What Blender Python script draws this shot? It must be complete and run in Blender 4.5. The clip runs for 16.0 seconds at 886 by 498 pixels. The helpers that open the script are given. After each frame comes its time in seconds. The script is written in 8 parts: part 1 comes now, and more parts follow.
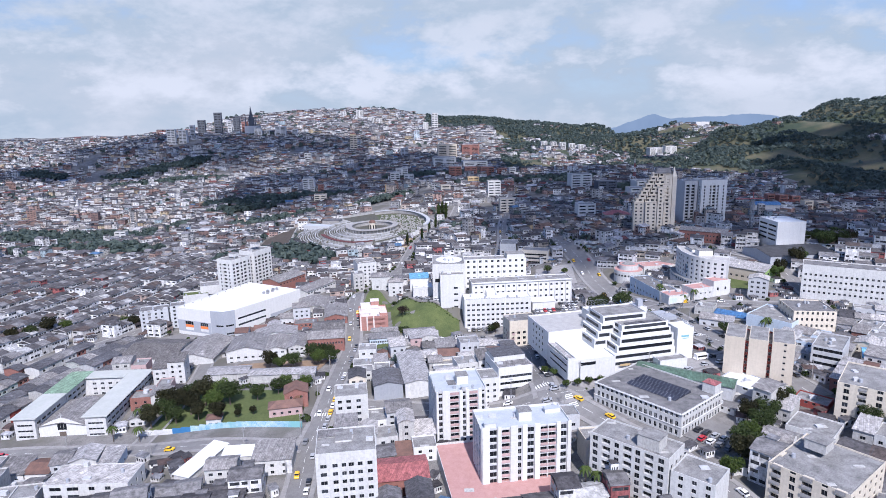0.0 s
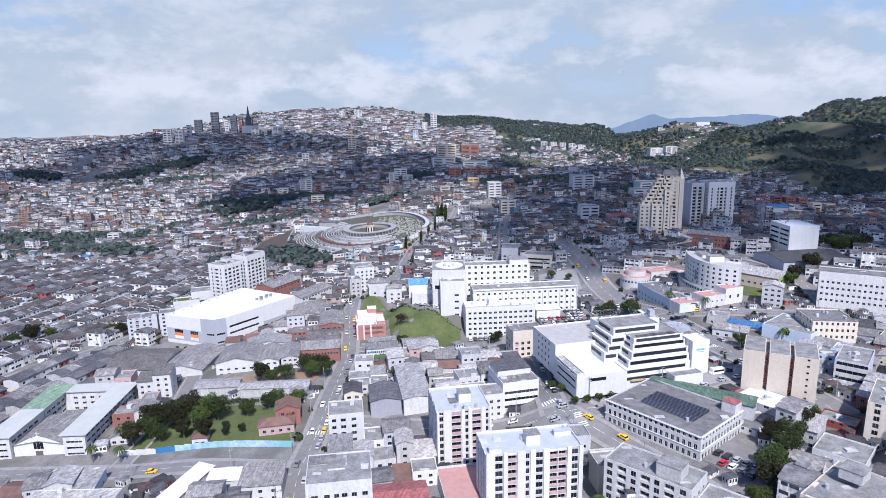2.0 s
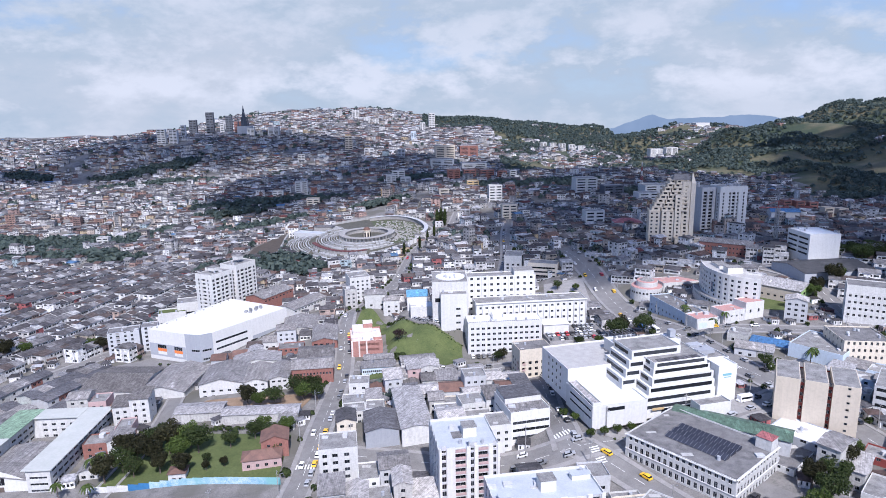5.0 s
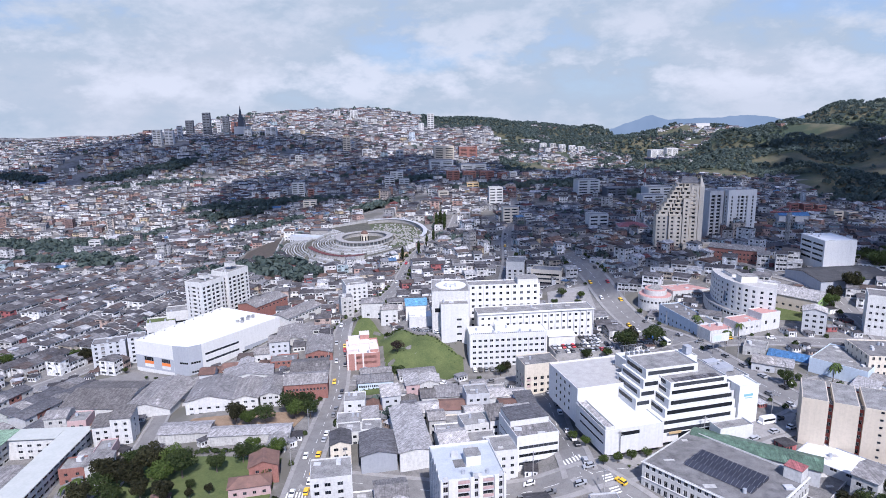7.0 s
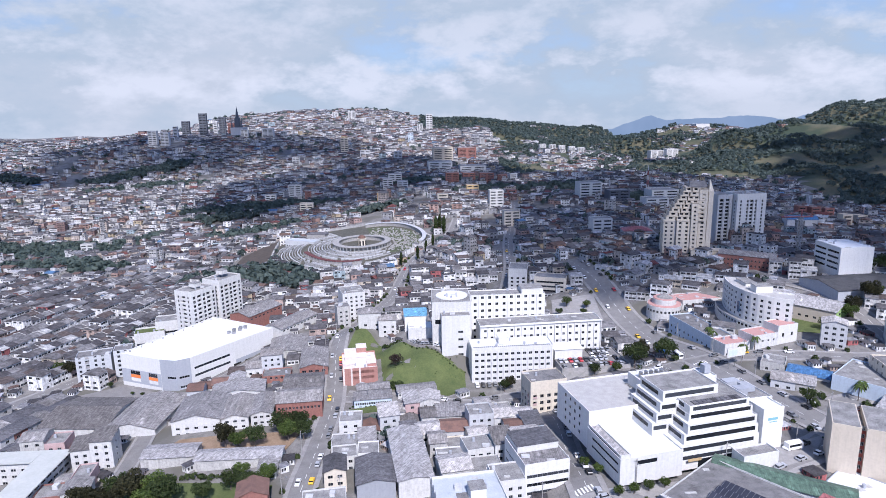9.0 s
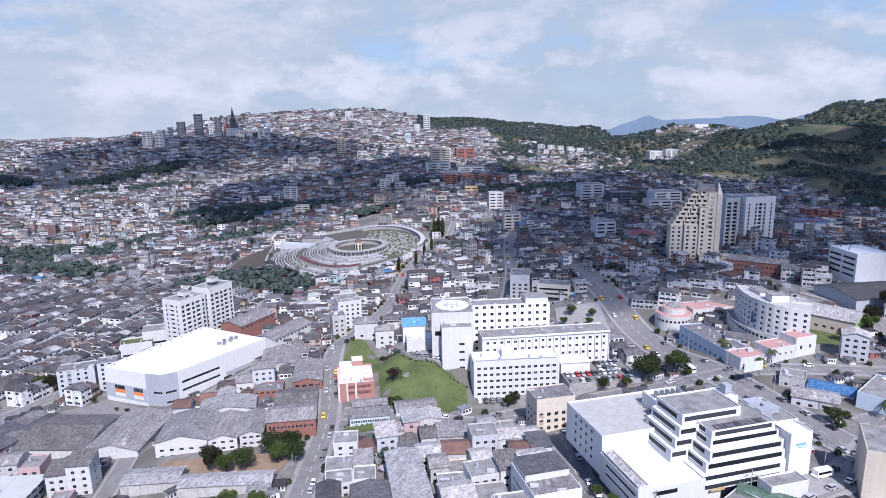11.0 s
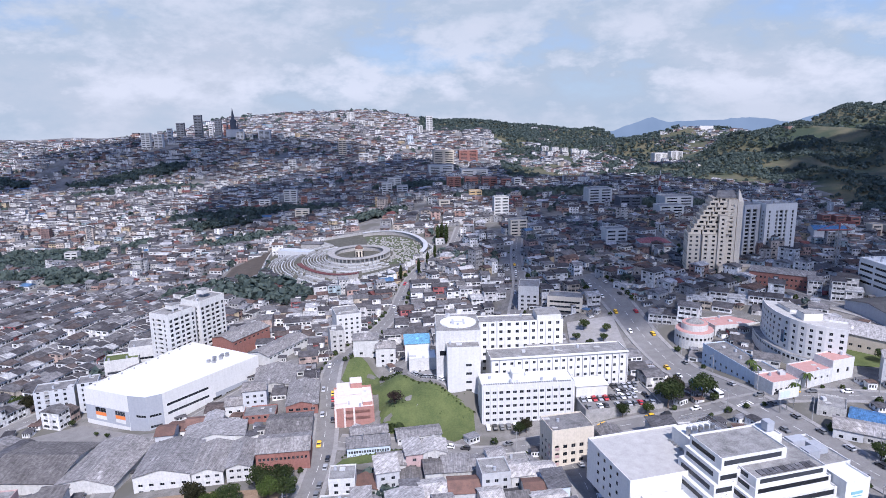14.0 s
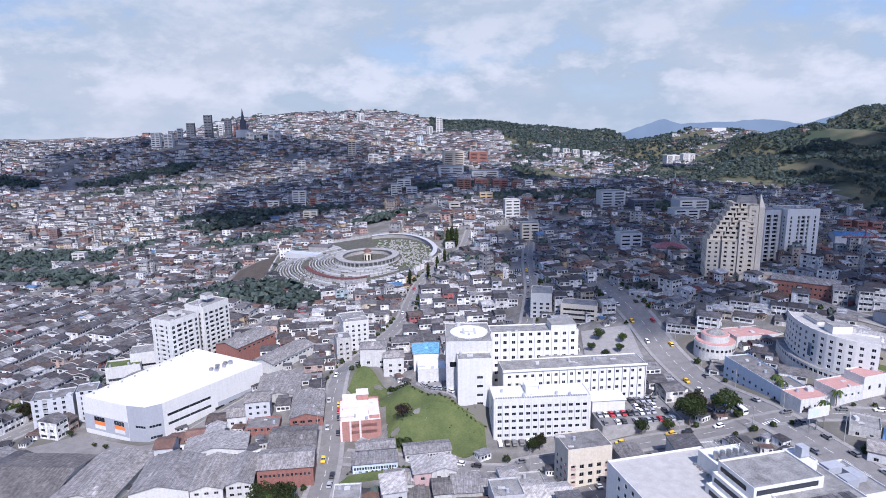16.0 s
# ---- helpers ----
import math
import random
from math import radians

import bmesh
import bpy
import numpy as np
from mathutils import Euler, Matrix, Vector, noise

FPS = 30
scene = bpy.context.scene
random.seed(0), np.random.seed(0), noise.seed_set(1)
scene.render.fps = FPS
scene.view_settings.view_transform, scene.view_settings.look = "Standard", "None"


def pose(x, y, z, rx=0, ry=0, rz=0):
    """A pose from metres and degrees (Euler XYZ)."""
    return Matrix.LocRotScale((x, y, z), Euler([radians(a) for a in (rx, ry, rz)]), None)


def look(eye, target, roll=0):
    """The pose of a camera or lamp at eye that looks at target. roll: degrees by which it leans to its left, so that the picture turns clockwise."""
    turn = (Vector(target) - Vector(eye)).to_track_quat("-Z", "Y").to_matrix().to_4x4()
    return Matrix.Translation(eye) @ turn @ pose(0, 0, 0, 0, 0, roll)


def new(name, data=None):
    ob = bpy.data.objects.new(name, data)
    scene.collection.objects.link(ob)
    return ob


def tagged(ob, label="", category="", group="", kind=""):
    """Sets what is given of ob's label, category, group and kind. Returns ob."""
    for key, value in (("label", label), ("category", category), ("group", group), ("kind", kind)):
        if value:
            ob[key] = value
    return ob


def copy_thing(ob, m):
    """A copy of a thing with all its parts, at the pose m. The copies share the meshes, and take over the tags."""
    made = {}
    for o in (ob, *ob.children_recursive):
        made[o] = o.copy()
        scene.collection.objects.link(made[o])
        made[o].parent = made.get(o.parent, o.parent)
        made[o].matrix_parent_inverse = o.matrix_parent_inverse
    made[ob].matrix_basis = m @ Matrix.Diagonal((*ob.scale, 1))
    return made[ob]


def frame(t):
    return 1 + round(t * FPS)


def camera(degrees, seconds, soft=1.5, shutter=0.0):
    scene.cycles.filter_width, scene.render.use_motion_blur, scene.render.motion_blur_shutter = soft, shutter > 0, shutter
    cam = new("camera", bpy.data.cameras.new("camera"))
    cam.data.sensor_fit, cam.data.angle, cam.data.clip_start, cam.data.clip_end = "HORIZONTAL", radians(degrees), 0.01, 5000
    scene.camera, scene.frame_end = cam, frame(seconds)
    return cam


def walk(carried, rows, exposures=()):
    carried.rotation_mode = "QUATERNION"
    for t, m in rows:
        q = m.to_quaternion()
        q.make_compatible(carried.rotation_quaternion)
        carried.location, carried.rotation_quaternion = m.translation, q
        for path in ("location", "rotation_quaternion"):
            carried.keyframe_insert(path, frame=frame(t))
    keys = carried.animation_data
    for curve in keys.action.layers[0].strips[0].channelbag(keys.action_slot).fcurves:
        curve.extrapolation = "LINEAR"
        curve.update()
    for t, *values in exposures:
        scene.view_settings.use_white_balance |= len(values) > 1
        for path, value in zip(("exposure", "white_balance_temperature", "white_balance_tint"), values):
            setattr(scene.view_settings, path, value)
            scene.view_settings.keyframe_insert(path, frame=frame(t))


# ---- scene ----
cam = camera(70.0, 16.0, soft=0.9)
PATH = [
    (0, -0.0, 0.0, 125.0, 77.597, 1.129, -0.249),
    (0.5, -0.18, 4.3, 124.83, 77.59, 1.114, -0.277),
    (1, -0.41, 8.44, 124.73, 77.587, 1.095, -0.304),
    (1.5, -0.67, 12.39, 124.74, 77.587, 1.072, -0.328),
    (2, -0.85, 16.34, 124.78, 77.586, 1.05, -0.355),
    (2.5, -1.09, 20.23, 124.9, 77.587, 1.035, -0.386),
    (3, -1.3, 24.46, 125.06, 77.588, 1.025, -0.419),
    (3.5, -1.54, 28.43, 125.18, 77.591, 1.02, -0.455),
    (4, -1.78, 32.37, 125.23, 77.592, 1.015, -0.49),
    (6.5, -2.94, 52.51, 125.94, 77.609, 0.972, -0.648),
    (7, -3.02, 56.82, 125.96, 77.616, 0.967, -0.678),
    (7.5, -3.1, 61.22, 126.08, 77.627, 0.966, -0.706),
    (8, -3.24, 65.33, 126.35, 77.635, 0.969, -0.737),
    (8.5, -3.56, 69.21, 126.6, 77.64, 0.975, -0.779),
    (9, -3.94, 72.95, 126.81, 77.644, 0.982, -0.83),
    (11.5, -5.21, 93.08, 127.23, 77.662, 0.996, -1.121),
    (12, -5.35, 97.13, 127.32, 77.669, 0.992, -1.151),
    (12.5, -5.4, 101.06, 127.35, 77.682, 0.986, -1.156),
    (13, -5.45, 104.99, 127.31, 77.705, 0.976, -1.118),
    (13.5, -5.99, 108.68, 127.44, 77.736, 0.953, -1.017),
    (14, -6.23, 112.06, 127.66, 77.766, 0.926, -0.879),
    (14.5, -6.42, 115.29, 127.83, 77.79, 0.889, -0.701),
    (15, -6.48, 118.07, 128.05, 77.811, 0.844, -0.49),
    (15.5, -6.71, 120.88, 127.99, 77.831, 0.792, -0.25),
    (16, -6.83, 123.54, 127.92, 77.85, 0.733, 0.005),
]
walk(cam, [(t, pose(x, y, z, rx, ry, rz)) for t, x, y, z, rx, ry, rz in PATH], [(0.0, 0.47, 5300, 21), (16.0, 0.46, 5290, 23)])

# ---- world, sun, clouds' light ----
SUN_AZ, SUN_EL = radians(-78.0), radians(48.0)   # azimuth from +x towards +y
SUN_DIR = Vector((math.cos(SUN_AZ) * math.cos(SUN_EL), math.sin(SUN_AZ) * math.cos(SUN_EL), math.sin(SUN_EL)))


class Nodes:
    """Short hand for a node tree."""
    def __init__(self, tree):
        self.tree = tree
        tree.nodes.clear()

    def add(self, kind, inputs=(), **props):
        n = self.tree.nodes.new(kind)
        for k, v in props.items():
            setattr(n, k, v)
        for k, v in dict(inputs).items():
            if isinstance(v, bpy.types.NodeSocket):
                self.tree.links.new(v, n.inputs[k])
            else:
                n.inputs[k].default_value = v
        return n

    def noise(self, vec, scale, detail=4.0, rough=0.55):
        return self.add("ShaderNodeTexNoise", {"Vector": vec, "Scale": scale, "Detail": detail, "Roughness": rough}).outputs["Fac"]

    def ramp(self, fac, *stops):
        n = self.add("ShaderNodeValToRGB", {"Fac": fac})
        e = n.color_ramp.elements
        while len(e) < len(stops):
            e.new(0.5)
        for el, (p, c) in zip(e, stops):
            el.position = p
            el.color = (*(c if isinstance(c, tuple) else (c, c, c)), 1)
        return n.outputs["Color"]

    def mix(self, fac, a, b, how="MIX"):
        n = self.add("ShaderNodeMix", data_type="RGBA", blend_type=how)
        for i, v in ((0, fac), (6, a), (7, b)):
            if isinstance(v, bpy.types.NodeSocket):
                self.tree.links.new(v, n.inputs[i])
            else:
                n.inputs[i].default_value = v if i == 0 else (*v, 1)
        return n.outputs[2]

    def calc(self, op, *vals, clamp=False):
        n = self.add("ShaderNodeMath", operation=op, use_clamp=clamp)
        for i, v in enumerate(vals):
            if isinstance(v, bpy.types.NodeSocket):
                self.tree.links.new(v, n.inputs[i])
            else:
                n.inputs[i].default_value = v
        return n.outputs[0]


world = bpy.data.worlds.new("world")
scene.world = world
world.use_nodes = True
W = Nodes(world.node_tree)
sky = W.add("ShaderNodeTexSky", sky_type="NISHITA", sun_disc=False, sun_elevation=SUN_EL, sun_rotation=math.pi / 2 - SUN_AZ, air_density=1.0, dust_density=0.5, ozone_density=6.0)
direction = W.add("ShaderNodeTexCoord").outputs["Generated"]
split = W.add("ShaderNodeSeparateXYZ", {"Vector": direction})
height = W.calc("MAXIMUM", split.outputs["Z"], 0.0)
# a broken sheet of grey-white cloud, brighter heaps low down, open blue overhead
flat_dir = W.add("ShaderNodeMapping", {"Vector": direction, "Scale": (1.0, 1.0, 3.2)}).outputs[0]
heap_dir = W.add("ShaderNodeMapping", {"Vector": direction, "Scale": (1.0, 1.0, 2.0), "Location": (3.1, 0.4, 0.0)}).outputs[0]
sheets = W.noise(flat_dir, 2.6, 9.0, 0.52)
heaps = W.noise(heap_dir, 9.0, 12.0, 0.60)
cover = W.calc("ADD", W.calc("MULTIPLY", sheets, 0.62), W.calc("MULTIPLY", heaps, 0.38))
cloud_amount = W.calc("MULTIPLY", W.ramp(cover, (0.34, 0.70), (0.46, 1.0)), W.ramp(height, (0.19, 1.0), (0.38, 0.03)))
low = W.ramp(height, (0.0, 0.35), (0.03, 1.0), (0.075, 0.85), (0.13, 0.5), (0.25, 0.55))
puff = W.calc("MULTIPLY", W.ramp(heaps, (0.45, 0.0), (0.60, 1.0)), low)
tone = W.ramp(cover, (0.37, (0.43, 0.505, 0.52)), (0.47, (0.53, 0.585, 0.56)), (0.58, (0.63, 0.645, 0.595)))
cloud_tone = W.mix(W.calc("MULTIPLY", puff, 0.85), tone, (0.83, 0.815, 0.735))
blue = W.add("ShaderNodeBackground", {"Color": sky.outputs["Color"], "Strength": 0.122})
grey = W.add("ShaderNodeBackground", {"Color": cloud_tone, "Strength": 0.725})
both = W.add("ShaderNodeMixShader", {0: cloud_amount, 1: blue.outputs[0], 2: grey.outputs[0]})
W.add("ShaderNodeOutputWorld", {"Surface": both.outputs[0]})

sun = new("sun", bpy.data.lights.new("sun", "SUN"))
sun.data.energy, sun.data.angle, sun.data.color = 5.0, radians(0.6), (1.0, 0.89, 0.70)
sun.matrix_world = look(SUN_DIR * 1000, (0, 0, 0))

# ---- materials ----
def surface(name, build, rough=0.8, metal=0.0, spec=0.3):
    """A material: build(nodes, coordinates in metres) gives its colour and, if it has one, its relief."""
    m = bpy.data.materials.new(name)
    m.use_nodes = True
    n = Nodes(m.node_tree)
    pos = n.add("ShaderNodeNewGeometry").outputs["Position"]
    colour, relief, gloss = build(n, pos)
    b = n.add("ShaderNodeBsdfPrincipled", {"Base Color": colour if isinstance(colour, bpy.types.NodeSocket) else (*colour, 1), "Metallic": metal, "Specular IOR Level": spec})
    if gloss is None:
        b.inputs["Roughness"].default_value = rough
    else:
        n.tree.links.new(gloss, b.inputs["Roughness"])
    if relief is not None:
        h, depth = relief
        n.tree.links.new(n.add("ShaderNodeBump", {"Height": h, "Distance": depth, "Strength": 0.6}).outputs[0], b.inputs["Normal"])
    n.add("ShaderNodeOutputMaterial", {"Surface": b.outputs[0]})
    return m


def stretched(n, pos, sx, sy, sz):
    return n.add("ShaderNodeMapping", {"Vector": pos, "Scale": (sx, sy, sz)}).outputs[0]


def paint(name, colour, grime=0.35, rough=0.75):
    """Painted render: soft blotches, rain streaks that run down, and a tone of its own for each thing."""
    def build(n, pos):
        r = n.add("ShaderNodeObjectInfo").outputs["Random"]
        streak = n.ramp(n.noise(stretched(n, pos, 1.1, 1.1, 0.09), 1.0, 5.0, 0.65), (0.42, 0.0), (0.72, 1.0))
        blotch = n.ramp(n.noise(pos, 0.23, 4.0), (0.35, 0.0), (0.75, 1.0))
        dirty = tuple(c * 0.55 for c in colour)
        c = n.mix(n.calc("MULTIPLY", streak, grime), colour, dirty)
        c = n.mix(n.calc("MULTIPLY", blotch, grime * 0.6), c, tuple(x * 0.72 for x in colour))
        c = n.mix(1.0, c, n.ramp(r, (0.0, 0.86), (1.0, 1.0)), "MULTIPLY")
        c = n.mix(min(1.0, grime * 1.6), c, n.ramp(n.noise(pos, 1.1, 5.0, 0.7), (0.36, 0.72), (0.55, 1.0)), "MULTIPLY")
        return c, (n.noise(pos, 3.0, 3.0), 0.02), None
    return surface(name, build, rough)


def corrugated(name, colour, stain, along=0.0, rough=0.85, tint=True):
    """Fibre-cement or metal sheets: ribs down the slope, sheet joints, lichen and patches of newer sheet."""
    def build(n, pos):
        r = n.add("ShaderNodeObjectInfo").outputs["Random"]
        turned = n.add("ShaderNodeMapping", {"Vector": pos, "Rotation": (0, 0, along)}).outputs[0]
        s = n.add("ShaderNodeSeparateXYZ", {"Vector": turned})
        rib = n.add("ShaderNodeTexWave", {"Vector": turned, "Scale": 0.55, "Distortion": 0.3, "Detail": 1.0}, wave_type="BANDS", bands_direction="X").outputs["Fac"]
        lichen = n.ramp(n.noise(pos, 0.16, 6.0, 0.62), (0.38, 0.0), (0.62, 1.0))
        fine = n.ramp(n.noise(stretched(n, turned, 1.6, 0.25, 1.0), 0.9, 5.0, 0.6), (0.35, 0.0), (0.7, 1.0))
        c = n.mix(n.calc("MULTIPLY", lichen, 0.5), colour, stain)
        c = n.mix(n.calc("MULTIPLY", fine, 0.2), c, tuple(min(1, x * 1.4) for x in colour))
        c = n.mix(n.calc("MULTIPLY", rib, 0.22), c, tuple(x * 0.45 for x in colour))
        cell = n.add("ShaderNodeVectorMath", {0: turned, 1: (1.1, 2.6, 60.0)}, operation="SNAP").outputs[0]
        sheet = n.ramp(n.add("ShaderNodeTexWhiteNoise", {"Vector": cell}, noise_dimensions="3D").outputs["Value"], (0.0, 0.84), (0.12, 0.93), (0.40, 1.0), (0.82, 1.07), (0.985, 1.6))
        sheet.node.color_ramp.interpolation = "CONSTANT"
        c = n.mix(0.85, c, sheet, "MULTIPLY")
        c = n.mix(1.0, c, n.ramp(n.noise(pos, 0.9, 6.0, 0.68), (0.34, 0.58), (0.52, 1.0), (0.68, 1.35)), "MULTIPLY")
        c = n.mix(1.0, c, n.ramp(n.noise(stretched(n, turned, 2.2, 0.12, 1.0), 1.0, 3.0, 0.6), (0.36, 0.76), (0.64, 1.18)), "MULTIPLY")
        if tint:
            c = n.mix(1.0, c, n.ramp(r, (0.0, (0.62, 0.60, 0.60)), (0.5, (0.95, 0.95, 0.98)), (1.0, (1.25, 1.22, 1.2))), "MULTIPLY")
        return c, (rib, 0.05), None
    return surface(name, build, rough)


def clay(name, colour, dark):
    def build(n, pos):
        r = n.add("ShaderNodeObjectInfo").outputs["Random"]
        rows = n.add("ShaderNodeTexWave", {"Vector": pos, "Scale": 2.6, "Distortion": 1.0, "Detail": 2.0}, bands_direction="DIAGONAL").outputs["Fac"]
        moss = n.ramp(n.noise(pos, 0.35, 6.0, 0.65), (0.35, 0.0), (0.66, 1.0))
        c = n.mix(n.calc("MULTIPLY", moss, 0.7), colour, dark)
        c = n.mix(n.calc("MULTIPLY", rows, 0.35), c, dark)
        c = n.mix(1.0, c, n.ramp(r, (0.0, 0.75), (1.0, 1.15)), "MULTIPLY")
        return c, (rows, 0.04), None
    return surface(name, build, 0.9)


def mottled(name, low, high, scale=0.4, rough=0.9, relief=0.03, second=None, spec=0.3):
    def build(n, pos):
        a = n.noise(pos, scale, 7.0, 0.62)
        b = n.noise(pos, scale * 9, 4.0, 0.6)
        f = n.calc("ADD", n.calc("MULTIPLY", a, 0.55), n.calc("MULTIPLY", b, 0.45))
        c = n.ramp(f, (0.34, low), (0.66, high))
        if second:
            c = n.mix(n.ramp(n.noise(pos, scale * 0.21, 4.0), (0.46, 0.0), (0.6, 1.0)), c, second)
        return c, (b, relief), None
    return surface(name, build, rough, 0.0, spec)


def islands(name, stops, rough=0.85, streaks=True):
    """Many joined houses: a colour of its own for each, with weathering."""
    def build(n, pos):
        r = n.add("ShaderNodeNewGeometry").outputs["Random Per Island"]
        c = n.ramp(r, *stops)
        c.node.color_ramp.interpolation = "CONSTANT"
        wear = n.ramp(n.noise(stretched(n, pos, 1, 1, 0.25) if streaks else pos, 0.35, 5.0, 0.65), (0.36, 0.55), (0.64, 1.1))
        spots = n.ramp(n.noise(pos, 0.8, 5.0, 0.7), (0.36, 0.62), (0.52, 1.0), (0.68, 1.25))
        return n.mix(1.0, n.mix(1.0, c, wear, "MULTIPLY"), spots, "MULTIPLY"), (n.noise(pos, 1.5, 3.0), 0.03), None
    return surface(name, build, rough)


white = paint("white_render", (0.61, 0.61, 0.60), 0.4)
bright_white = paint("fresh_white_paint", (0.67, 0.67, 0.66), 0.22)
worn_white = paint("worn_white_render", (0.52, 0.515, 0.50), 0.7)
cream = paint("cream_render", (0.66, 0.60, 0.50), 0.3)
beige = paint("beige_render", (0.54, 0.48, 0.395), 0.2)
pale_grey = paint("pale_grey_render", (0.52, 0.53, 0.55), 0.35)
mid_grey = paint("grey_cladding", (0.36, 0.38, 0.42), 0.2)
brick_red = paint("red_brick_facing", (0.30, 0.145, 0.12), 0.45)
rust_red = paint("dark_red_paint", (0.28, 0.07, 0.06), 0.3)
pink = paint("faded_pink_render", (0.52, 0.38, 0.37), 0.35)
orange = paint("orange_panel", (0.72, 0.22, 0.06), 0.15)
ochre = paint("ochre_render", (0.50, 0.37, 0.20), 0.35)
pale_blue = paint("pale_blue_render", (0.55, 0.63, 0.72), 0.25)
deep_blue = paint("blue_paint", (0.06, 0.20, 0.42), 0.3)
lime = paint("lime_green_paint", (0.30, 0.45, 0.17), 0.4)
concrete = mottled("weathered_concrete", (0.20, 0.20, 0.20), (0.38, 0.37, 0.365), 0.5)
roof_grey = corrugated("fibre_cement_roof", (0.24, 0.233, 0.228), (0.12, 0.115, 0.113))
roof_pale = corrugated("pale_sheet_roof", (0.37, 0.362, 0.355), (0.21, 0.206, 0.20), 0.6)
roof_dark = corrugated("dark_sheet_roof", (0.12, 0.12, 0.13), (0.06, 0.06, 0.065), 1.1)
roof_white = mottled("white_roof_membrane", (0.56, 0.575, 0.59), (0.70, 0.71, 0.72), 0.16, 0.6)
roof_blue_white = mottled("painted_roof_slab", (0.33, 0.36, 0.40), (0.46, 0.49, 0.53), 0.25, 0.7)
roof_tar = mottled("roofing_felt", (0.07, 0.068, 0.07), (0.24, 0.235, 0.235), 0.35, 0.85)
roof_slab = mottled("flat_roof_screed", (0.10, 0.098, 0.098), (0.33, 0.325, 0.32), 0.3, 0.85)
roof_green = corrugated("pale_green_sheet_roof", (0.22, 0.32, 0.22), (0.19, 0.27, 0.20), 0.2, 0.6, False)
roof_olive = corrugated("dark_green_sheet_roof", (0.10, 0.16, 0.12), (0.06, 0.09, 0.07), 0.2, 0.6, False)
roof_blue = corrugated("blue_sheet_roof", (0.075, 0.17, 0.34), (0.06, 0.12, 0.22), 0.4, 0.5, False)
roof_sky = corrugated("sky_blue_sheet_roof", (0.17, 0.38, 0.56), (0.13, 0.28, 0.42), 0.4, 0.5, False)
roof_red = corrugated("red_sheet_roof", (0.33, 0.12, 0.12), (0.22, 0.09, 0.09), 0.3, 0.6, False)
roof_rose = mottled("rose_tiled_terrace", (0.36, 0.20, 0.18), (0.46, 0.28, 0.26), 0.6)
roof_clay = clay("clay_tile_roof", (0.215, 0.125, 0.098), (0.09, 0.062, 0.055))
asphalt = mottled("worn_street_concrete", (0.145, 0.14, 0.138), (0.23, 0.225, 0.22), 0.25, 0.9, 0.01)
paving = mottled("concrete_paving", (0.20, 0.195, 0.19), (0.32, 0.31, 0.305), 0.5, 0.9)
road_paint = mottled("road_paint", (0.55, 0.55, 0.53), (0.78, 0.78, 0.76), 1.2, 0.8)
lawn = mottled("mown_grass", (0.055, 0.078, 0.026), (0.112, 0.132, 0.048), 0.15, 0.95, 0.05)
soil = mottled("bare_soil", (0.16, 0.11, 0.07), (0.30, 0.22, 0.15), 0.2, 0.95, 0.05)
yard = mottled("yard_ground", (0.10, 0.097, 0.093), (0.25, 0.24, 0.23), 0.2, 0.95, 0.05, (0.12, 0.115, 0.10))
steel = surface("galvanised_steel", lambda n, p: (n.ramp(n.noise(p, 4.0), (0.3, 0.30), (0.7, 0.48)), None, None), 0.45, 0.8)
rubber = surface("tyre_rubber", lambda n, p: ((0.02, 0.02, 0.02), None, None), 0.9)


def glazing(name, tone):
    def build(n, pos):
        r = n.add("ShaderNodeObjectInfo").outputs["Random"]
        c = n.mix(n.ramp(r, (0.45, 0.0), (0.9, 1.0)), tone, tuple(t * 2.5 + 0.012 for t in tone))
        return c, None, None
    return surface(name, build, 0.16, 0.0, 0.28)


glass = glazing("window_glass", (0.012, 0.014, 0.018))
glass_blue = glazing("blue_tinted_glass", (0.05, 0.09, 0.15))


def leaves(name, dark, light):
    def build(n, pos):
        i = n.add("ShaderNodeNewGeometry").outputs["Random Per Island"]
        r = n.add("ShaderNodeObjectInfo").outputs["Random"]
        c = n.ramp(n.calc("ADD", n.calc("MULTIPLY", i, 0.6), n.calc("MULTIPLY", n.noise(pos, 0.25, 3.0), 0.5)), (0.15, dark), (0.85, light))
        c = n.mix(1.0, c, n.ramp(r, (0.0, 0.7), (1.0, 1.25)), "MULTIPLY")
        return c, None, None
    m = surface(name, build, 0.7, 0.0, 0.25)
    n = m.node_tree
    b = next(k for k in n.nodes if k.type == "BSDF_PRINCIPLED")
    out = next(k for k in n.nodes if k.type == "OUTPUT_MATERIAL")
    through_leaf = n.nodes.new("ShaderNodeBsdfTranslucent")
    n.links.new(b.inputs["Base Color"].links[0].from_socket, through_leaf.inputs["Color"])
    both_ = n.nodes.new("ShaderNodeMixShader")
    both_.inputs[0].default_value = 0.42
    n.links.new(b.outputs[0], both_.inputs[1])
    n.links.new(through_leaf.outputs[0], both_.inputs[2])
    n.links.new(both_.outputs[0], out.inputs[0])
    return m


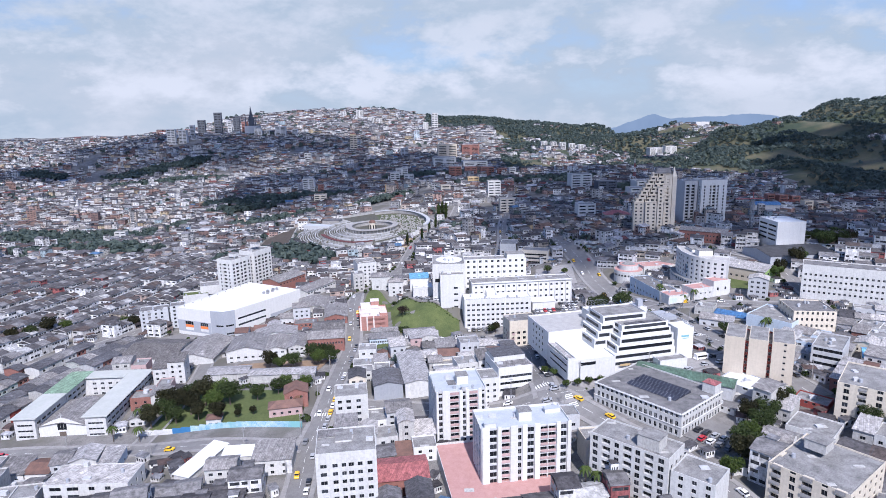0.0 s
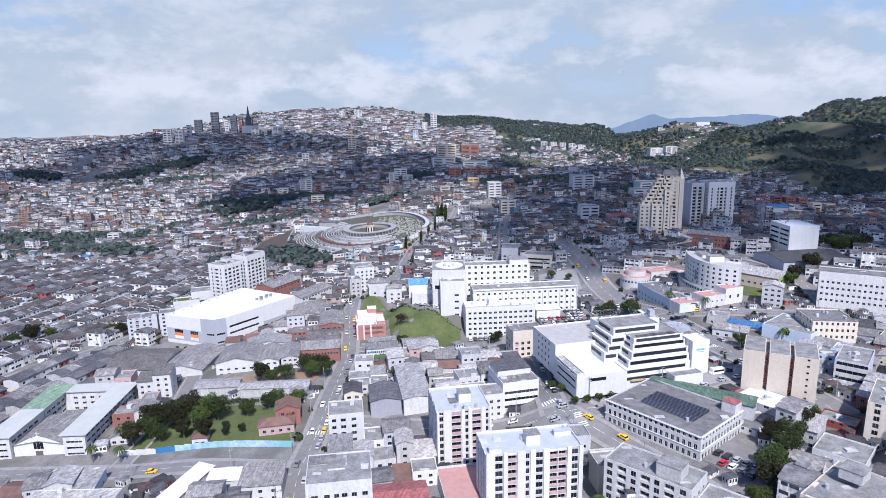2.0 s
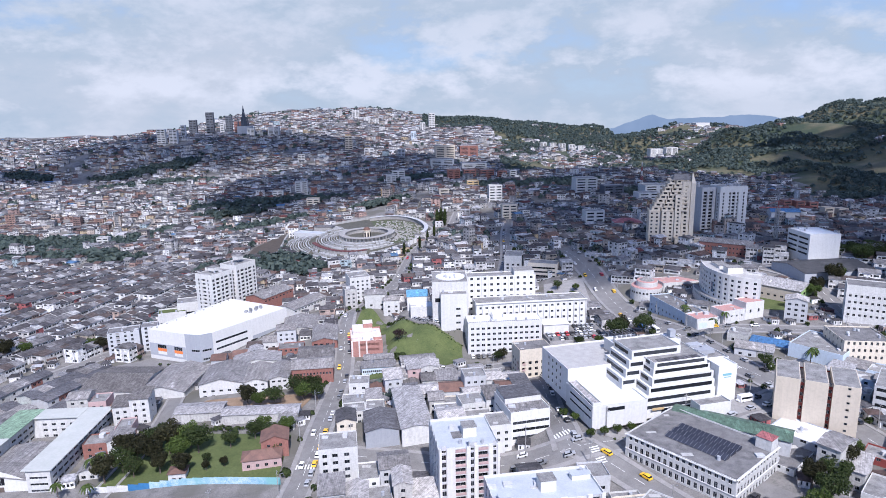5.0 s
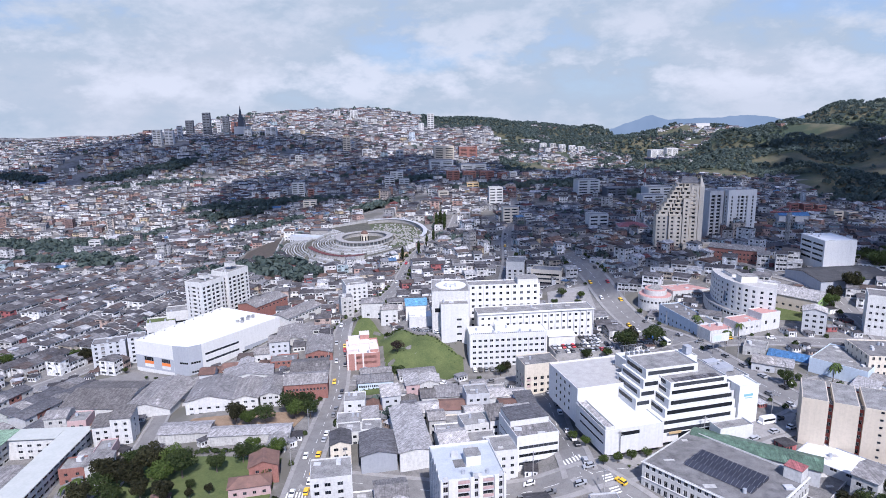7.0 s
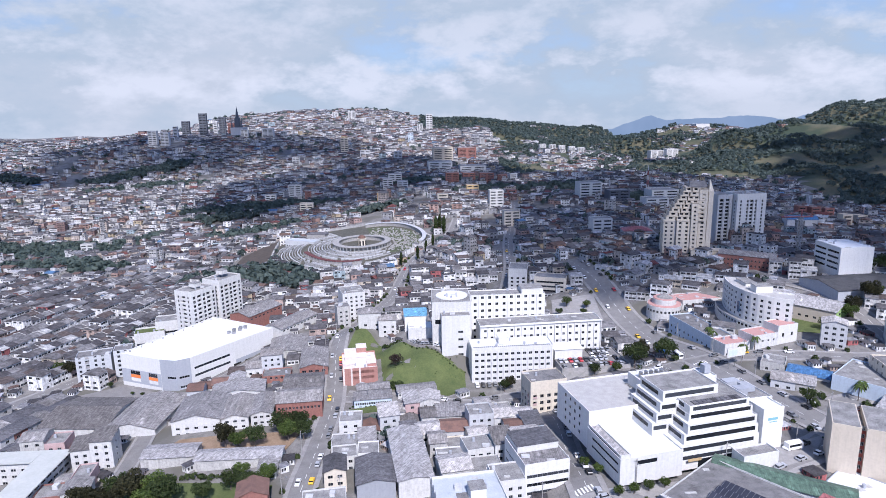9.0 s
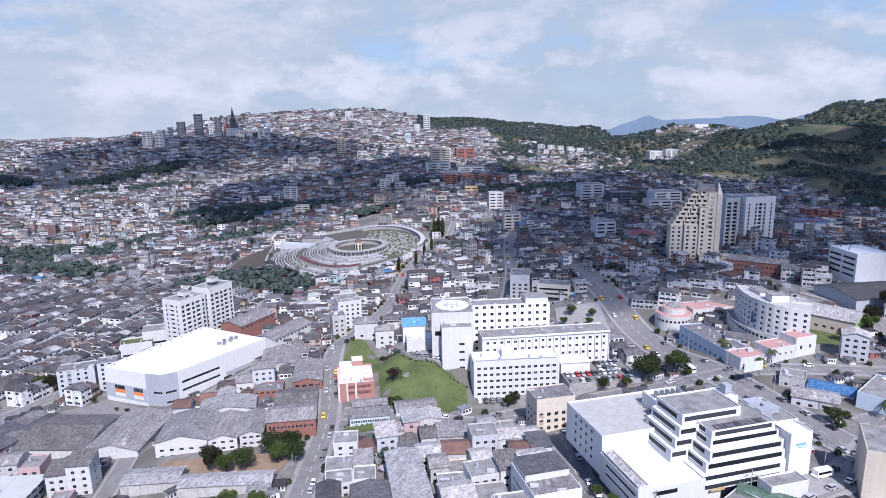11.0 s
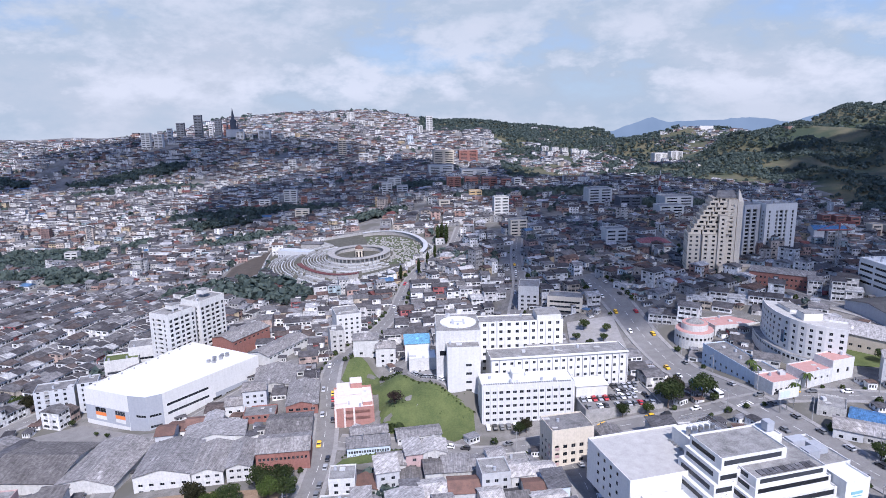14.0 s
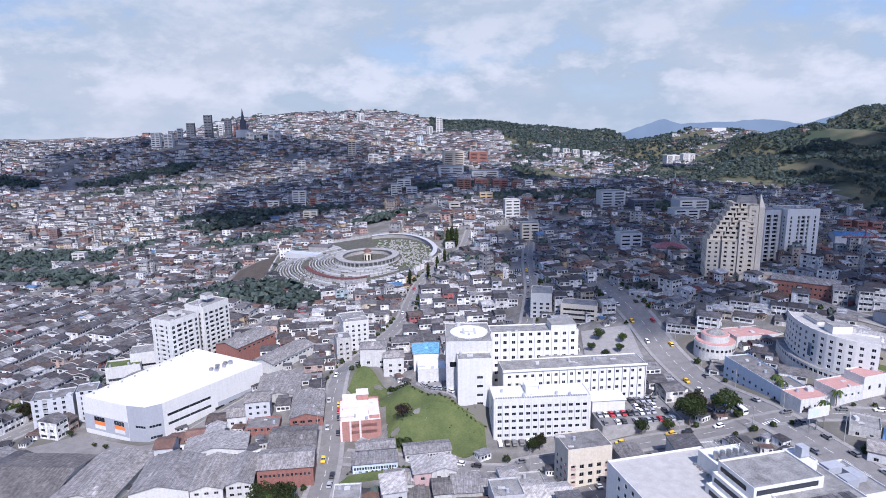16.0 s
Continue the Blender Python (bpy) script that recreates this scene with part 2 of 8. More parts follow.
leaf = leaves("tree_leaves", (0.018, 0.032, 0.012), (0.070, 0.095, 0.030))
leaf_lime = leaves("bright_leaves", (0.035, 0.060, 0.014), (0.105, 0.145, 0.036))
# far woods: distance haze is put into the leaf colour, paler and bluer
leaf_hazed = leaves("haze_tinted_leaves", (0.060, 0.090, 0.088), (0.125, 0.160, 0.138))
maroon = mottled("maroon_tile_roof", (0.075, 0.03, 0.032), (0.15, 0.06, 0.06), 0.5)
roof_screed = mottled("pale_roof_screed", (0.30, 0.295, 0.285), (0.45, 0.44, 0.43), 0.35, 0.85)
bark = mottled("bark", (0.07, 0.055, 0.045), (0.16, 0.13, 0.11), 2.0)
HOUSE_TONES = ((0.0, (0.60, 0.60, 0.60)), (0.24, (0.46, 0.455, 0.45)), (0.40, (0.70, 0.70, 0.70)), (0.58, (0.30, 0.20, 0.17)), (0.64, (0.46, 0.40, 0.35)), (0.71, (0.30, 0.30, 0.31)), (0.84, (0.38, 0.27, 0.24)), (0.89, (0.46, 0.38, 0.26)), (0.92, (0.36, 0.44, 0.48)), (0.95, (0.22, 0.15, 0.14)))
ROOF_TONES = ((0.0, (0.095, 0.092, 0.10)), (0.26, (0.058, 0.055, 0.060)), (0.50, (0.135, 0.132, 0.14)), (0.64, (0.095, 0.066, 0.060)), (0.71, (0.13, 0.088, 0.075)), (0.78, (0.22, 0.22, 0.235)), (0.90, (0.44, 0.44, 0.46)), (0.965, (0.16, 0.06, 0.055)), (0.99, (0.09, 0.17, 0.30)))
ROW_WALLS = ((0.0, (0.74, 0.74, 0.74)), (0.4, (0.62, 0.61, 0.60)), (0.62, (0.78, 0.78, 0.78)), (0.86, (0.42, 0.33, 0.29)), (0.92, (0.34, 0.12, 0.12)), (0.96, (0.50, 0.44, 0.36)))
ROW_ROOFS = ((0.0, (0.10, 0.095, 0.10)), (0.25, (0.072, 0.068, 0.074)), (0.48, (0.145, 0.14, 0.145)), (0.68, (0.105, 0.085, 0.08)), (0.80, (0.21, 0.205, 0.21)), (0.93, (0.42, 0.42, 0.42)))
row_walls = islands("row_house_walls", ROW_WALLS)
row_roofs = islands("row_house_roofs", ROW_ROOFS, 0.9, False)
house_walls = islands("house_walls", HOUSE_TONES)
house_roofs = islands("house_roofs", ROOF_TONES, 0.9, False)
house_glass = surface("small_window_glass", lambda n, p: (n.ramp(n.noise(p, 0.5), (0.4, (0.02, 0.022, 0.026)), (0.7, (0.07, 0.075, 0.085))), None, None), 0.2, 0.0, 0.5)

# ---- the lie of the land: marks of (x, y, height, reach) ----
TOWN = [(-150, 240, -9, 40), (-60, 230, -3, 40), (0, 215, -2, 40), (92, 205, 9.5, 36), (160, 250, 12, 40), (52, 249, 12.3, 20), (108, 260, 16, 20), (70, 240, 11, 20), (45, 300, 4, 22), (20, 345, -5, 40), (-50, 330, -5, 40),
        (-170, 385, -13, 50), (-260, 460, -18, 60), (90, 400, 2, 50), (165, 370, 15, 50), (235, 420, 26, 50), (0, 460, -8, 50), (-100, 560, -14, 60), (165, 505, 24, 60),
        (70, 620, 12, 70), (-75, 690, 0, 60), (-300, 650, -24, 90), (-250, 250, -14, 60), (-6, 380, 9.8, 15), (-22, 391, 8, 10), (7, 377, 10, 9), (-2, 396, 9, 12), (-24, 369, 4.5, 7), (14, 364, -1.5, 6), (-42, 370, -4, 9), (-38, 402, -2, 10), (-12, 347, -2.5, 7), (-18, 413, 8.5, 13), (-45, 420, 6.5, 13), (-24, 455, -5, 12), (32, 366, -2, 10), (34, 379, -1, 10), (0, 60, 0, 90), (260, 200, 14, 90), (-300, 60, -14, 120)]
SLOPES = [(-470, 880, -52, 100), (-270, 880, -26, 100), (-190, 980, -9, 110), (-447, 1151, -10, 140), (-760, 1322, -22, 170), (300, 720, 14, 110), (300, 1050, 16, 150), (60, 900, 15, 130),
          (420, 690, 8, 100), (600, 1000, -12, 150), (773, 1256, -8, 170), (960, 1612, 38, 220), (460, 1450, -25, 200), (-700, 700, -30, 180), (-1000, 950, -30, 220), (480, 420, 34, 130), (700, 650, 24, 160)]
HILLS = [(1164, 2050, 74, 150), (1310, 2050, 94, 150), (1450, 2050, 134, 150), (1720, 2150, 150, 250), (2000, 3500, -190, 420), (1018, 2050, 34, 150), (720, 2000, -52, 260), (640, 2500, -80, 180), (1080, 2760, 36, 170), (1260, 2800, 28, 170), (900, 2700, -4, 130), (-630, 1829, 66, 280), (-1350, 2050, 36, 320), (-500, 3300, 132, 420), (200, 3300, 82, 200), (500, 3300, 56, 200), (790, 3250, 40, 130), (980, 3250, -70, 150), (-40, 2400, 60, 330),
         (2300, 2600, 108, 500), (900, 4300, -220, 600), (-2400, 3200, 0, 700), (-1700, 1100, -20, 500), (1700, 900, 70, 500), (0, -900, 0, 600), (-1500, -400, -10, 600), (1500, -400, 30, 600), (420, 1950, 0, 220)]
MARKS = np.array(TOWN + SLOPES + HILLS, float)


def land(x, y):
    """Heights of the ground at x, y (numbers or arrays)."""
    x, y = np.asarray(x, float), np.asarray(y, float)
    top, weight = np.zeros_like(x), np.zeros_like(x)
    for mx, my, mz, reach in MARKS:
        w = ((reach / 40.0) ** 2 / ((x - mx) ** 2 + (y - my) ** 2 + 0.5 * reach * reach)) ** 2
        top, weight = top + w * mz, weight + w
    far = np.clip((np.hypot(x, y) - 900) / 1500, 0, 1)
    wild = np.clip((x - 0.25 * y - 150) / 250, 0, 1) * np.clip((y - 900) / 300, 0, 1)
    rough = (far * 9 + wild * 12) * (np.sin(x / 97 + 1.3 * np.sin(y / 143)) * np.sin(y / 121 + 1.7 * np.sin(x / 171)))
    # spurs and gullies on the open hillsides
    spur = np.sin(x / 64 + 0.9 * np.sin(y / 160) - y / 230)
    gully = np.sin(x / 31 + y / 75 + 1.1 * np.sin(y / 97))
    rough = rough + wild * (16 * (0.5 - np.abs(spur)) + 5 * gully)
    return top / weight + rough


def ground_at(x, y):
    return float(land(x, y))

# ---- building tools ----
class Raw:
    """Vertices and faces with material slots, gathered fast."""
    def __init__(self):
        self.v, self.f, self.m = [], [], []

    def face(self, *pts, mat=0):
        i = len(self.v)
        self.v.extend(tuple(p) for p in pts)
        self.f.append(tuple(range(i, i + len(pts))))
        self.m.append(mat)

    def box(self, a, b, mat=0, bottom=True, top=True):
        (x0, y0, z0), (x1, y1, z1) = a, b
        i = len(self.v)
        self.v.extend([(x0, y0, z0), (x1, y0, z0), (x1, y1, z0), (x0, y1, z0), (x0, y0, z1), (x1, y0, z1), (x1, y1, z1), (x0, y1, z1)])
        fs = [(0, 1, 5, 4), (1, 2, 6, 5), (2, 3, 7, 6), (3, 0, 4, 7)] + ([(4, 5, 6, 7)] if top else []) + ([(3, 2, 1, 0)] if bottom else [])
        self.f.extend(tuple(i + k for k in q) for q in fs)
        self.m.extend([mat] * len(fs))
        return self

    def prism(self, outline, z0, z1, mat=0, top_mat=None):
        """An upright prism over an outline given anticlockwise from above."""
        n = len(outline)
        for k in range(n):
            (ax, ay), (bx, by) = outline[k], outline[(k + 1) % n]
            self.face((ax, ay, z0), (bx, by, z0), (bx, by, z1), (ax, ay, z1), mat=mat)
        self.face(*[(x, y, z1) for x, y in outline], mat=mat if top_mat is None else top_mat)
        return self

    def cylinder(self, x, y, z0, z1, r0, r1=None, n=12, mat=0):
        r1 = r0 if r1 is None else r1
        a = [(math.cos(2 * math.pi * k / n), math.sin(2 * math.pi * k / n)) for k in range(n)]
        for k in range(n):
            p, q = a[k], a[(k + 1) % n]
            self.face((x + r0 * p[0], y + r0 * p[1], z0), (x + r0 * q[0], y + r0 * q[1], z0), (x + r1 * q[0], y + r1 * q[1], z1), (x + r1 * p[0], y + r1 * p[1], z1), mat=mat)
        if r1 > 0.01:
            self.face(*[(x + r1 * p[0], y + r1 * p[1], z1) for p in a], mat=mat)
        return self

    def beam(self, a, b, r, mat=0, n=5):
        """A round bar from a to b."""
        a, b = Vector(a), Vector(b)
        d = (b - a).normalized()
        s = d.orthogonal().normalized()
        t = d.cross(s)
        ring = [(s * math.cos(2 * math.pi * k / n) + t * math.sin(2 * math.pi * k / n)) * r for k in range(n)]
        for k in range(n):
            p, q = ring[k], ring[(k + 1) % n]
            self.face(a + p, a + q, b + q, b + p, mat=mat)
        return self

    def mesh(self, name, *mats):
        me = bpy.data.meshes.new(name)
        me.from_pydata(self.v, [], self.f)
        for m in mats:
            me.materials.append(m)
        if len(mats) > 1:
            me.polygons.foreach_set("material_index", self.m)
        me.update()
        return me


def part(name, mesh, parent, label="", at=None):
    ob = new(name, mesh)
    ob.parent = parent
    if at is not None:
        ob.matrix_basis = at
    return tagged(ob, label)


def thing(name, label, category, at, group="", kind=""):
    return tagged_at(new(name), label, category, at, group, kind)


def tagged_at(ob, label, category, at, group="", kind=""):
    ob.matrix_basis = at
    return tagged(ob, label, category, group, kind)


WINDOWS = {}


def window_mesh(w, h, panes=2, pane=None, bar=None):
    """A window: a frame, its mullions and the glass behind them; it faces -y and is centred."""
    pane, bar = pane or glass, bar or steel
    key = (round(w, 2), round(h, 2), panes, pane.name, bar.name)
    if key not in WINDOWS:
        b = 0.06
        xs = [-w / 2, -w / 2 + b]
        for k in range(1, panes):
            xs += [-w / 2 + w * k / panes - b / 2, -w / 2 + w * k / panes + b / 2]
        xs += [w / 2 - b, w / 2]
        zs = [-h / 2, -h / 2 + b, h / 2 - b, h / 2]
        r = Raw()
        r.v = [(x, 0.0, z) for z in zs for x in xs]
        n = len(xs)
        for j in range(3):
            for k in range(n - 1):
                r.f.append((j * n + k, j * n + k + 1, (j + 1) * n + k + 1, (j + 1) * n + k))
                r.m.append(0 if j == 1 and k % 2 == 1 else 1)
        WINDOWS[key] = r.mesh("window", pane, bar)
    return WINDOWS[key]


def facade(r, holes, origin, u, width, height, spec, deep=0.22, mat=0):
    """A wall of that width and height with recessed openings; the middle of each is added to holes.
    spec: cols, rows, w, h, first (the lowest sill), pitch (storey height), margin."""
    ox, oy = origin
    nx, ny = u[1], -u[0]

    def at(a, z, inward=0.0):
        return (ox + u[0] * a - nx * inward, oy + u[1] * a - ny * inward, z)
    if not spec:
        r.face(at(0, 0), at(width, 0), at(width, height), at(0, height), mat=mat)
        return
    cols, rows, w, h = spec["cols"], spec["rows"], spec["w"], spec["h"]
    first, pitch, margin = spec.get("first", 1.0), spec.get("pitch", 2.7), spec.get("margin", 0.5)
    step = (width - 2 * margin) / cols
    w = min(w, step * 0.94)
    skip = spec.get("skip", ())
    edges = [(margin + step * (k + 0.5) - w / 2, margin + step * (k + 0.5) + w / 2, "window") for k in range(cols) if k not in skip]
    if "layout" in spec:
        edges = [(c - ww / 2, c + ww / 2, what) for c, ww, what in spec["layout"]]
    z = 0.0
    for row in range(rows):
        z0 = first + pitch * row
        z1 = min(z0 + h, height - 0.15)
        if z1 - z0 < 0.4:
            break
        r.face(at(0, z), at(width, z), at(width, z0), at(0, z0), mat=mat)
        x = 0.0
        for a, b, what in edges:
            deep = 1.1 if what in ("balcony", "loggia") else 0.22
            r.face(at(x, z0), at(a, z0), at(a, z1), at(x, z1), mat=mat)
            r.face(at(a, z0), at(b, z0), at(b, z0, deep), at(a, z0, deep), mat=mat)
            r.face(at(a, z1, deep), at(b, z1, deep), at(b, z1), at(a, z1), mat=mat)
            r.face(at(a, z0, deep), at(a, z1, deep), at(a, z1), at(a, z0), mat=mat)
            r.face(at(b, z0), at(b, z1), at(b, z1, deep), at(b, z0, deep), mat=mat)
            r.face(at(a, z0, deep), at(b, z0, deep), at(b, z1, deep), at(a, z1, deep), mat=mat)
            m = Matrix.Translation(at((a + b) / 2, (z0 + z1) / 2, deep - 0.05)) @ Matrix.Rotation(math.atan2(u[1], u[0]), 4, "Z")
            holes.append((m, b - a, z1 - z0, spec, what))
            x = b
        r.face(at(x, z0), at(width, z0), at(width, z1), at(x, z1), mat=mat)
        z = z1
    r.face(at(0, z), at(width, z), at(width, height), at(0, height), mat=mat)


PARTS = {}


def balcony_mesh(w, mat):
    """A balcony's slab and its parapet, with the open room behind it; its floor is at 0."""
    key = ("balcony", round(w, 2), mat.name)
    if key not in PARTS:
        r = Raw().box((-w / 2, -0.35, -0.12), (w / 2, -0.02, 0.0))
        r.box((-w / 2, -0.35, 0.0), (w / 2, -0.27, 0.85), 0, False)
        PARTS[key] = r.mesh("balcony", mat)
    return PARTS[key]


def panel_mesh(w, h, mat):
    key = ("panel", round(w, 2), round(h, 2), mat.name)
    if key not in PARTS:
        PARTS[key] = Raw().box((-w / 2, -0.02, -h / 2), (w / 2, 0.02, h / 2)).mesh("spandrel_panel", mat)
    return PARTS[key]


SIDES = {"front": lambda w, d: ((0, 0), (1, 0), w), "right": lambda w, d: ((w, 0), (0, 1), d), "back": lambda w, d: ((w, d), (-1, 0), w), "left": lambda w, d: ((0, d), (0, -1), d)}
ROOFS = []   # flat roofs that carry tanks and sheds
TAKEN = []   # footprints: centre, half sizes, yaw


def claim(x, y, yaw, w, d):
    c, s = math.cos(radians(yaw)), math.sin(radians(yaw))
    TAKEN.append((x + c * w / 2 - s * d / 2, y + s * w / 2 + c * d / 2, w / 2, d / 2, c, s))


def is_free(x, y, rad):
    for cx, cy, hw, hd, c, s in TAKEN:
        dx, dy = x - cx, y - cy
        if abs(dx) > hw + hd + rad or abs(dy) > hw + hd + rad:
            continue
        if abs(dx * c + dy * s) < hw + rad and abs(-dx * s + dy * c) < hd + rad:
            return False
    return True


def pitched(w, d, h, rise, kind, over=0.45, thick=0.16):
    """Roof slabs over a w by d box whose eaves are at h. Kinds: gable (ridge along x), gable_y, shed (falls to the front), hip."""
    r = Raw()
    x0, x1, y0, y1 = -over, w + over, -over, d + over
    if kind == "shed":
        tops = [[(x0, y0, h), (x1, y0, h), (x1, y1, h + rise), (x0, y1, h + rise)]]
    elif kind == "gable":
        m = d / 2
        tops = [[(x0, y0, h), (x1, y0, h), (x1, m, h + rise), (x0, m, h + rise)], [(x0, m, h + rise), (x1, m, h + rise), (x1, y1, h), (x0, y1, h)]]
    elif kind == "gable_y":
        m = w / 2
        tops = [[(x0, y0, h), (m, y0, h + rise), (m, y1, h + rise), (x0, y1, h)], [(m, y0, h + rise), (x1, y0, h), (x1, y1, h), (m, y1, h + rise)]]
    else:
        k = min(w, d) / 2
        if w >= d:
            a, b = (k, d / 2, h + rise), (w - k, d / 2, h + rise)
            tops = [[(x0, y0, h), (x1, y0, h), b, a], [(x1, y1, h), (x0, y1, h), a, b], [(x1, y0, h), (x1, y1, h), b], [(x0, y1, h), (x0, y0, h), a]]
        else:
            a, b = (w / 2, k, h + rise), (w / 2, d - k, h + rise)
            tops = [[(x0, y0, h), (x1, y0, h), a], [(x1, y1, h), (x0, y1, h), b], [(x1, y0, h), (x1, y1, h), b, a], [(x0, y1, h), (x0, y0, h), a, b]]
    for t in tops:
        up = [(x, y, z + thick) for x, y, z in t]
        r.face(*up)
        r.face(*reversed(t))
        for k in range(len(t)):
            a, b = t[k], t[(k + 1) % len(t)]
            r.face(a, b, (b[0], b[1], b[2] + thick), (a[0], a[1], a[2] + thick))
    return r


def building(name, label, category, x, y, yaw, w, d, top, wall, roof, kind="flat", rise=2.0, parapet=0.5, group="", z0=None, pane=None, bar=None, trim=None, keep=True, **sides):
    """A house: walls with recessed windows, a roof, and each window. (x, y): its corner; top: the height of its eaves or parapet."""
    c, s = math.cos(radians(yaw)), math.sin(radians(yaw))
    corners = [(x + c * a - s * b, y + s * a + c * b) for a, b in ((0, 0), (w, 0), (w, d), (0, d))]
    if z0 is None:
        z0 = min(ground_at(*p) for p in corners) - 0.4
    h = top - z0
    if keep:
        claim(x, y, yaw, w, d)
    root = thing(name, label, category, pose(x, y, z0, 0, 0, yaw), group)
    r, holes = Raw(), []
    for side, where in SIDES.items():
        origin, u, length = where(w, d)
        facade(r, holes, origin, u, length, h, sides.get(side))
    if kind == "flat":
        ROOFS.append((x, y, yaw, w, d, top - parapet))
        # the parapet's coping and inner face
        t, hp = 0.2, h - parapet
        for (ax, ay), (bx, by), (cx, cy), (dx, dy) in (((0, 0), (w, 0), (w - t, t), (t, t)), ((w, 0), (w, d), (w - t, d - t), (w - t, t)), ((w, d), (0, d), (t, d - t), (w - t, d - t)), ((0, d), (0, 0), (t, t), (t, d - t))):
            r.face((ax, ay, h), (bx, by, h), (cx, cy, h), (dx, dy, h))
            r.face((dx, dy, h), (cx, cy, h), (cx, cy, hp), (dx, dy, hp))
        rr = Raw()
        rr.face((t, t, hp), (w - t, t, hp), (w - t, d - t, hp), (t, d - t, hp))
    else:
        rr = pitched(w, d, h, rise, kind)
        if kind in ("gable", "shed"):
            ridge = d / 2 if kind == "gable" else d
            r.face((w, 0, h), (w, d, h), (w, ridge, h + rise))
            r.face((0, d, h), (0, 0, h), (0, ridge, h + rise))
            if kind == "shed":
                r.face((w, d, h), (0, d, h), (0, d, h + rise), (w, d, h + rise))
        elif kind == "gable_y":
            r.face((0, 0, h), (w, 0, h), (w / 2, 0, h + rise))
            r.face((w, d, h), (0, d, h), (w / 2, d, h + rise))
    part("wall", r.mesh("wall", wall), root)
    part("roof", rr.mesh("roof", roof), root)
    for m, ww, hh, spec, what in holes:
        part("window", window_mesh(ww, hh, spec.get("panes", 2), spec.get("pane", pane), bar), root, at=m)
        if what == "balcony":
            part("balcony", balcony_mesh(ww, trim or concrete), root, at=m @ Matrix.Translation((0, -1.05, -hh / 2)))
        elif spec.get("panel"):
            part("spandrel_panel", panel_mesh(ww, spec.get("pitch", 2.7) - hh - 0.06, spec["panel"]), root, at=m @ Matrix.Translation((0, -0.20, hh / 2 + (spec.get("pitch", 2.7) - hh) / 2)))
    return root


def rows_of(cols, rows, w=1.3, h=1.2, first=1.2, pitch=2.7, margin=0.6, **more):
    return dict(cols=cols, rows=rows, w=w, h=h, first=first, pitch=pitch, margin=margin, **more)


def roof_hut(root, a, b, z0, z1, mat, top):
    hut = part("roof_hut", Raw().box((*a, z0), (*b, z1), 0, False, False).mesh("roof_hut", mat), root)
    part("hut_roof", Raw().box((a[0] - 0.15, a[1] - 0.15, z1), (b[0] + 0.15, b[1] + 0.15, z1 + 0.15)).mesh("hut_roof", top), hut)


def spline(points, step=4.0):
    """Points along a smooth line through those given."""
    p = [np.array(q, float) for q in points]
    p = [2 * p[0] - p[1]] + p + [2 * p[-1] - p[-2]]
    out = []
    for k in range(1, len(p) - 2):
        n = max(2, int(np.linalg.norm(p[k + 1] - p[k]) / step))
        for i in range(n):
            t = i / n
            out.append(0.5 * (2 * p[k] + (p[k + 1] - p[k - 1]) * t + (2 * p[k - 1] - 5 * p[k] + 4 * p[k + 1] - p[k + 2]) * t * t + (3 * p[k] - p[k - 1] - 3 * p[k + 1] + p[k + 2]) * t ** 3))
    out.append(p[-2])
    return np.array(out)


def ribbon(line, lo, hi, lift, across=2, kerb=0.0):
    """A strip that lies on the land beside a line, between the offsets lo and hi (left is plus)."""
    r = Raw()
    d = np.gradient(line, axis=0)
    n = np.stack([-d[:, 1], d[:, 0]], 1) / np.linalg.norm(d, axis=1)[:, None]
    offs = np.linspace(lo, hi, across + 1)
    grid = [line + n * o for o in offs]
    z = [land(g[:, 0], g[:, 1]) + lift for g in grid]
    P = [[(g[i, 0], g[i, 1], zz[i]) for i in range(len(line))] for g, zz in zip(grid, z)]
    for k in range(across):
        for i in range(len(line) - 1):
            r.face(P[k][i], P[k + 1][i], P[k + 1][i + 1], P[k][i + 1])
            if lo < hi:
                r.f[-1] = tuple(reversed(r.f[-1]))
    if kerb:
        for k in (0, across):
            for i in range(len(line) - 1):
                a, b = P[k][i], P[k][i + 1]
                r.face(a, b, (b[0], b[1], b[2] - kerb), (a[0], a[1], a[2] - kerb))
    return r

# ---- ground, roads ----
def make_ground():
    side = np.sign(np.linspace(-1, 1, 241)) * np.abs(np.linspace(-1, 1, 241)) ** 2.3 * 4300
    near = np.linspace(-300, 900, 221)
    ahead = 900 + 60 * (np.exp(np.linspace(0, 3.9, 110)[1:]) - 1) * 1.12
    depth = np.concatenate([np.linspace(-1500, -300, 12)[:-1], near, ahead[ahead < 4700]])
    X, Y = np.meshgrid(side, depth)
    Z = land(X, Y)
    nx, ny = len(side), len(depth)
    me = bpy.data.meshes.new("ground")
    idx = np.arange(nx * ny).reshape(ny, nx)
    quads = np.stack([idx[:-1, :-1], idx[:-1, 1:], idx[1:, 1:], idx[1:, :-1]], -1).reshape(-1, 4)
    me.from_pydata(np.stack([X, Y, Z], -1).reshape(-1, 3).tolist(), [], quads.tolist())
    me.materials.append(yard)
    me.materials.append(hillside)
    cx, cy = X[:-1, :-1].ravel(), Y[:-1, :-1].ravel()
    wild = np.array([is_wild(a, b) for a, b in zip(cx, cy)], dtype=np.int32)
    me.polygons.foreach_set("material_index", wild)
    me.polygons.foreach_set("use_smooth", np.ones(len(quads), dtype=bool))
    me.update()
    return tagged(new("ground", me), "sloping town ground with yards and grassy hillsides", "ground", kind="structure")


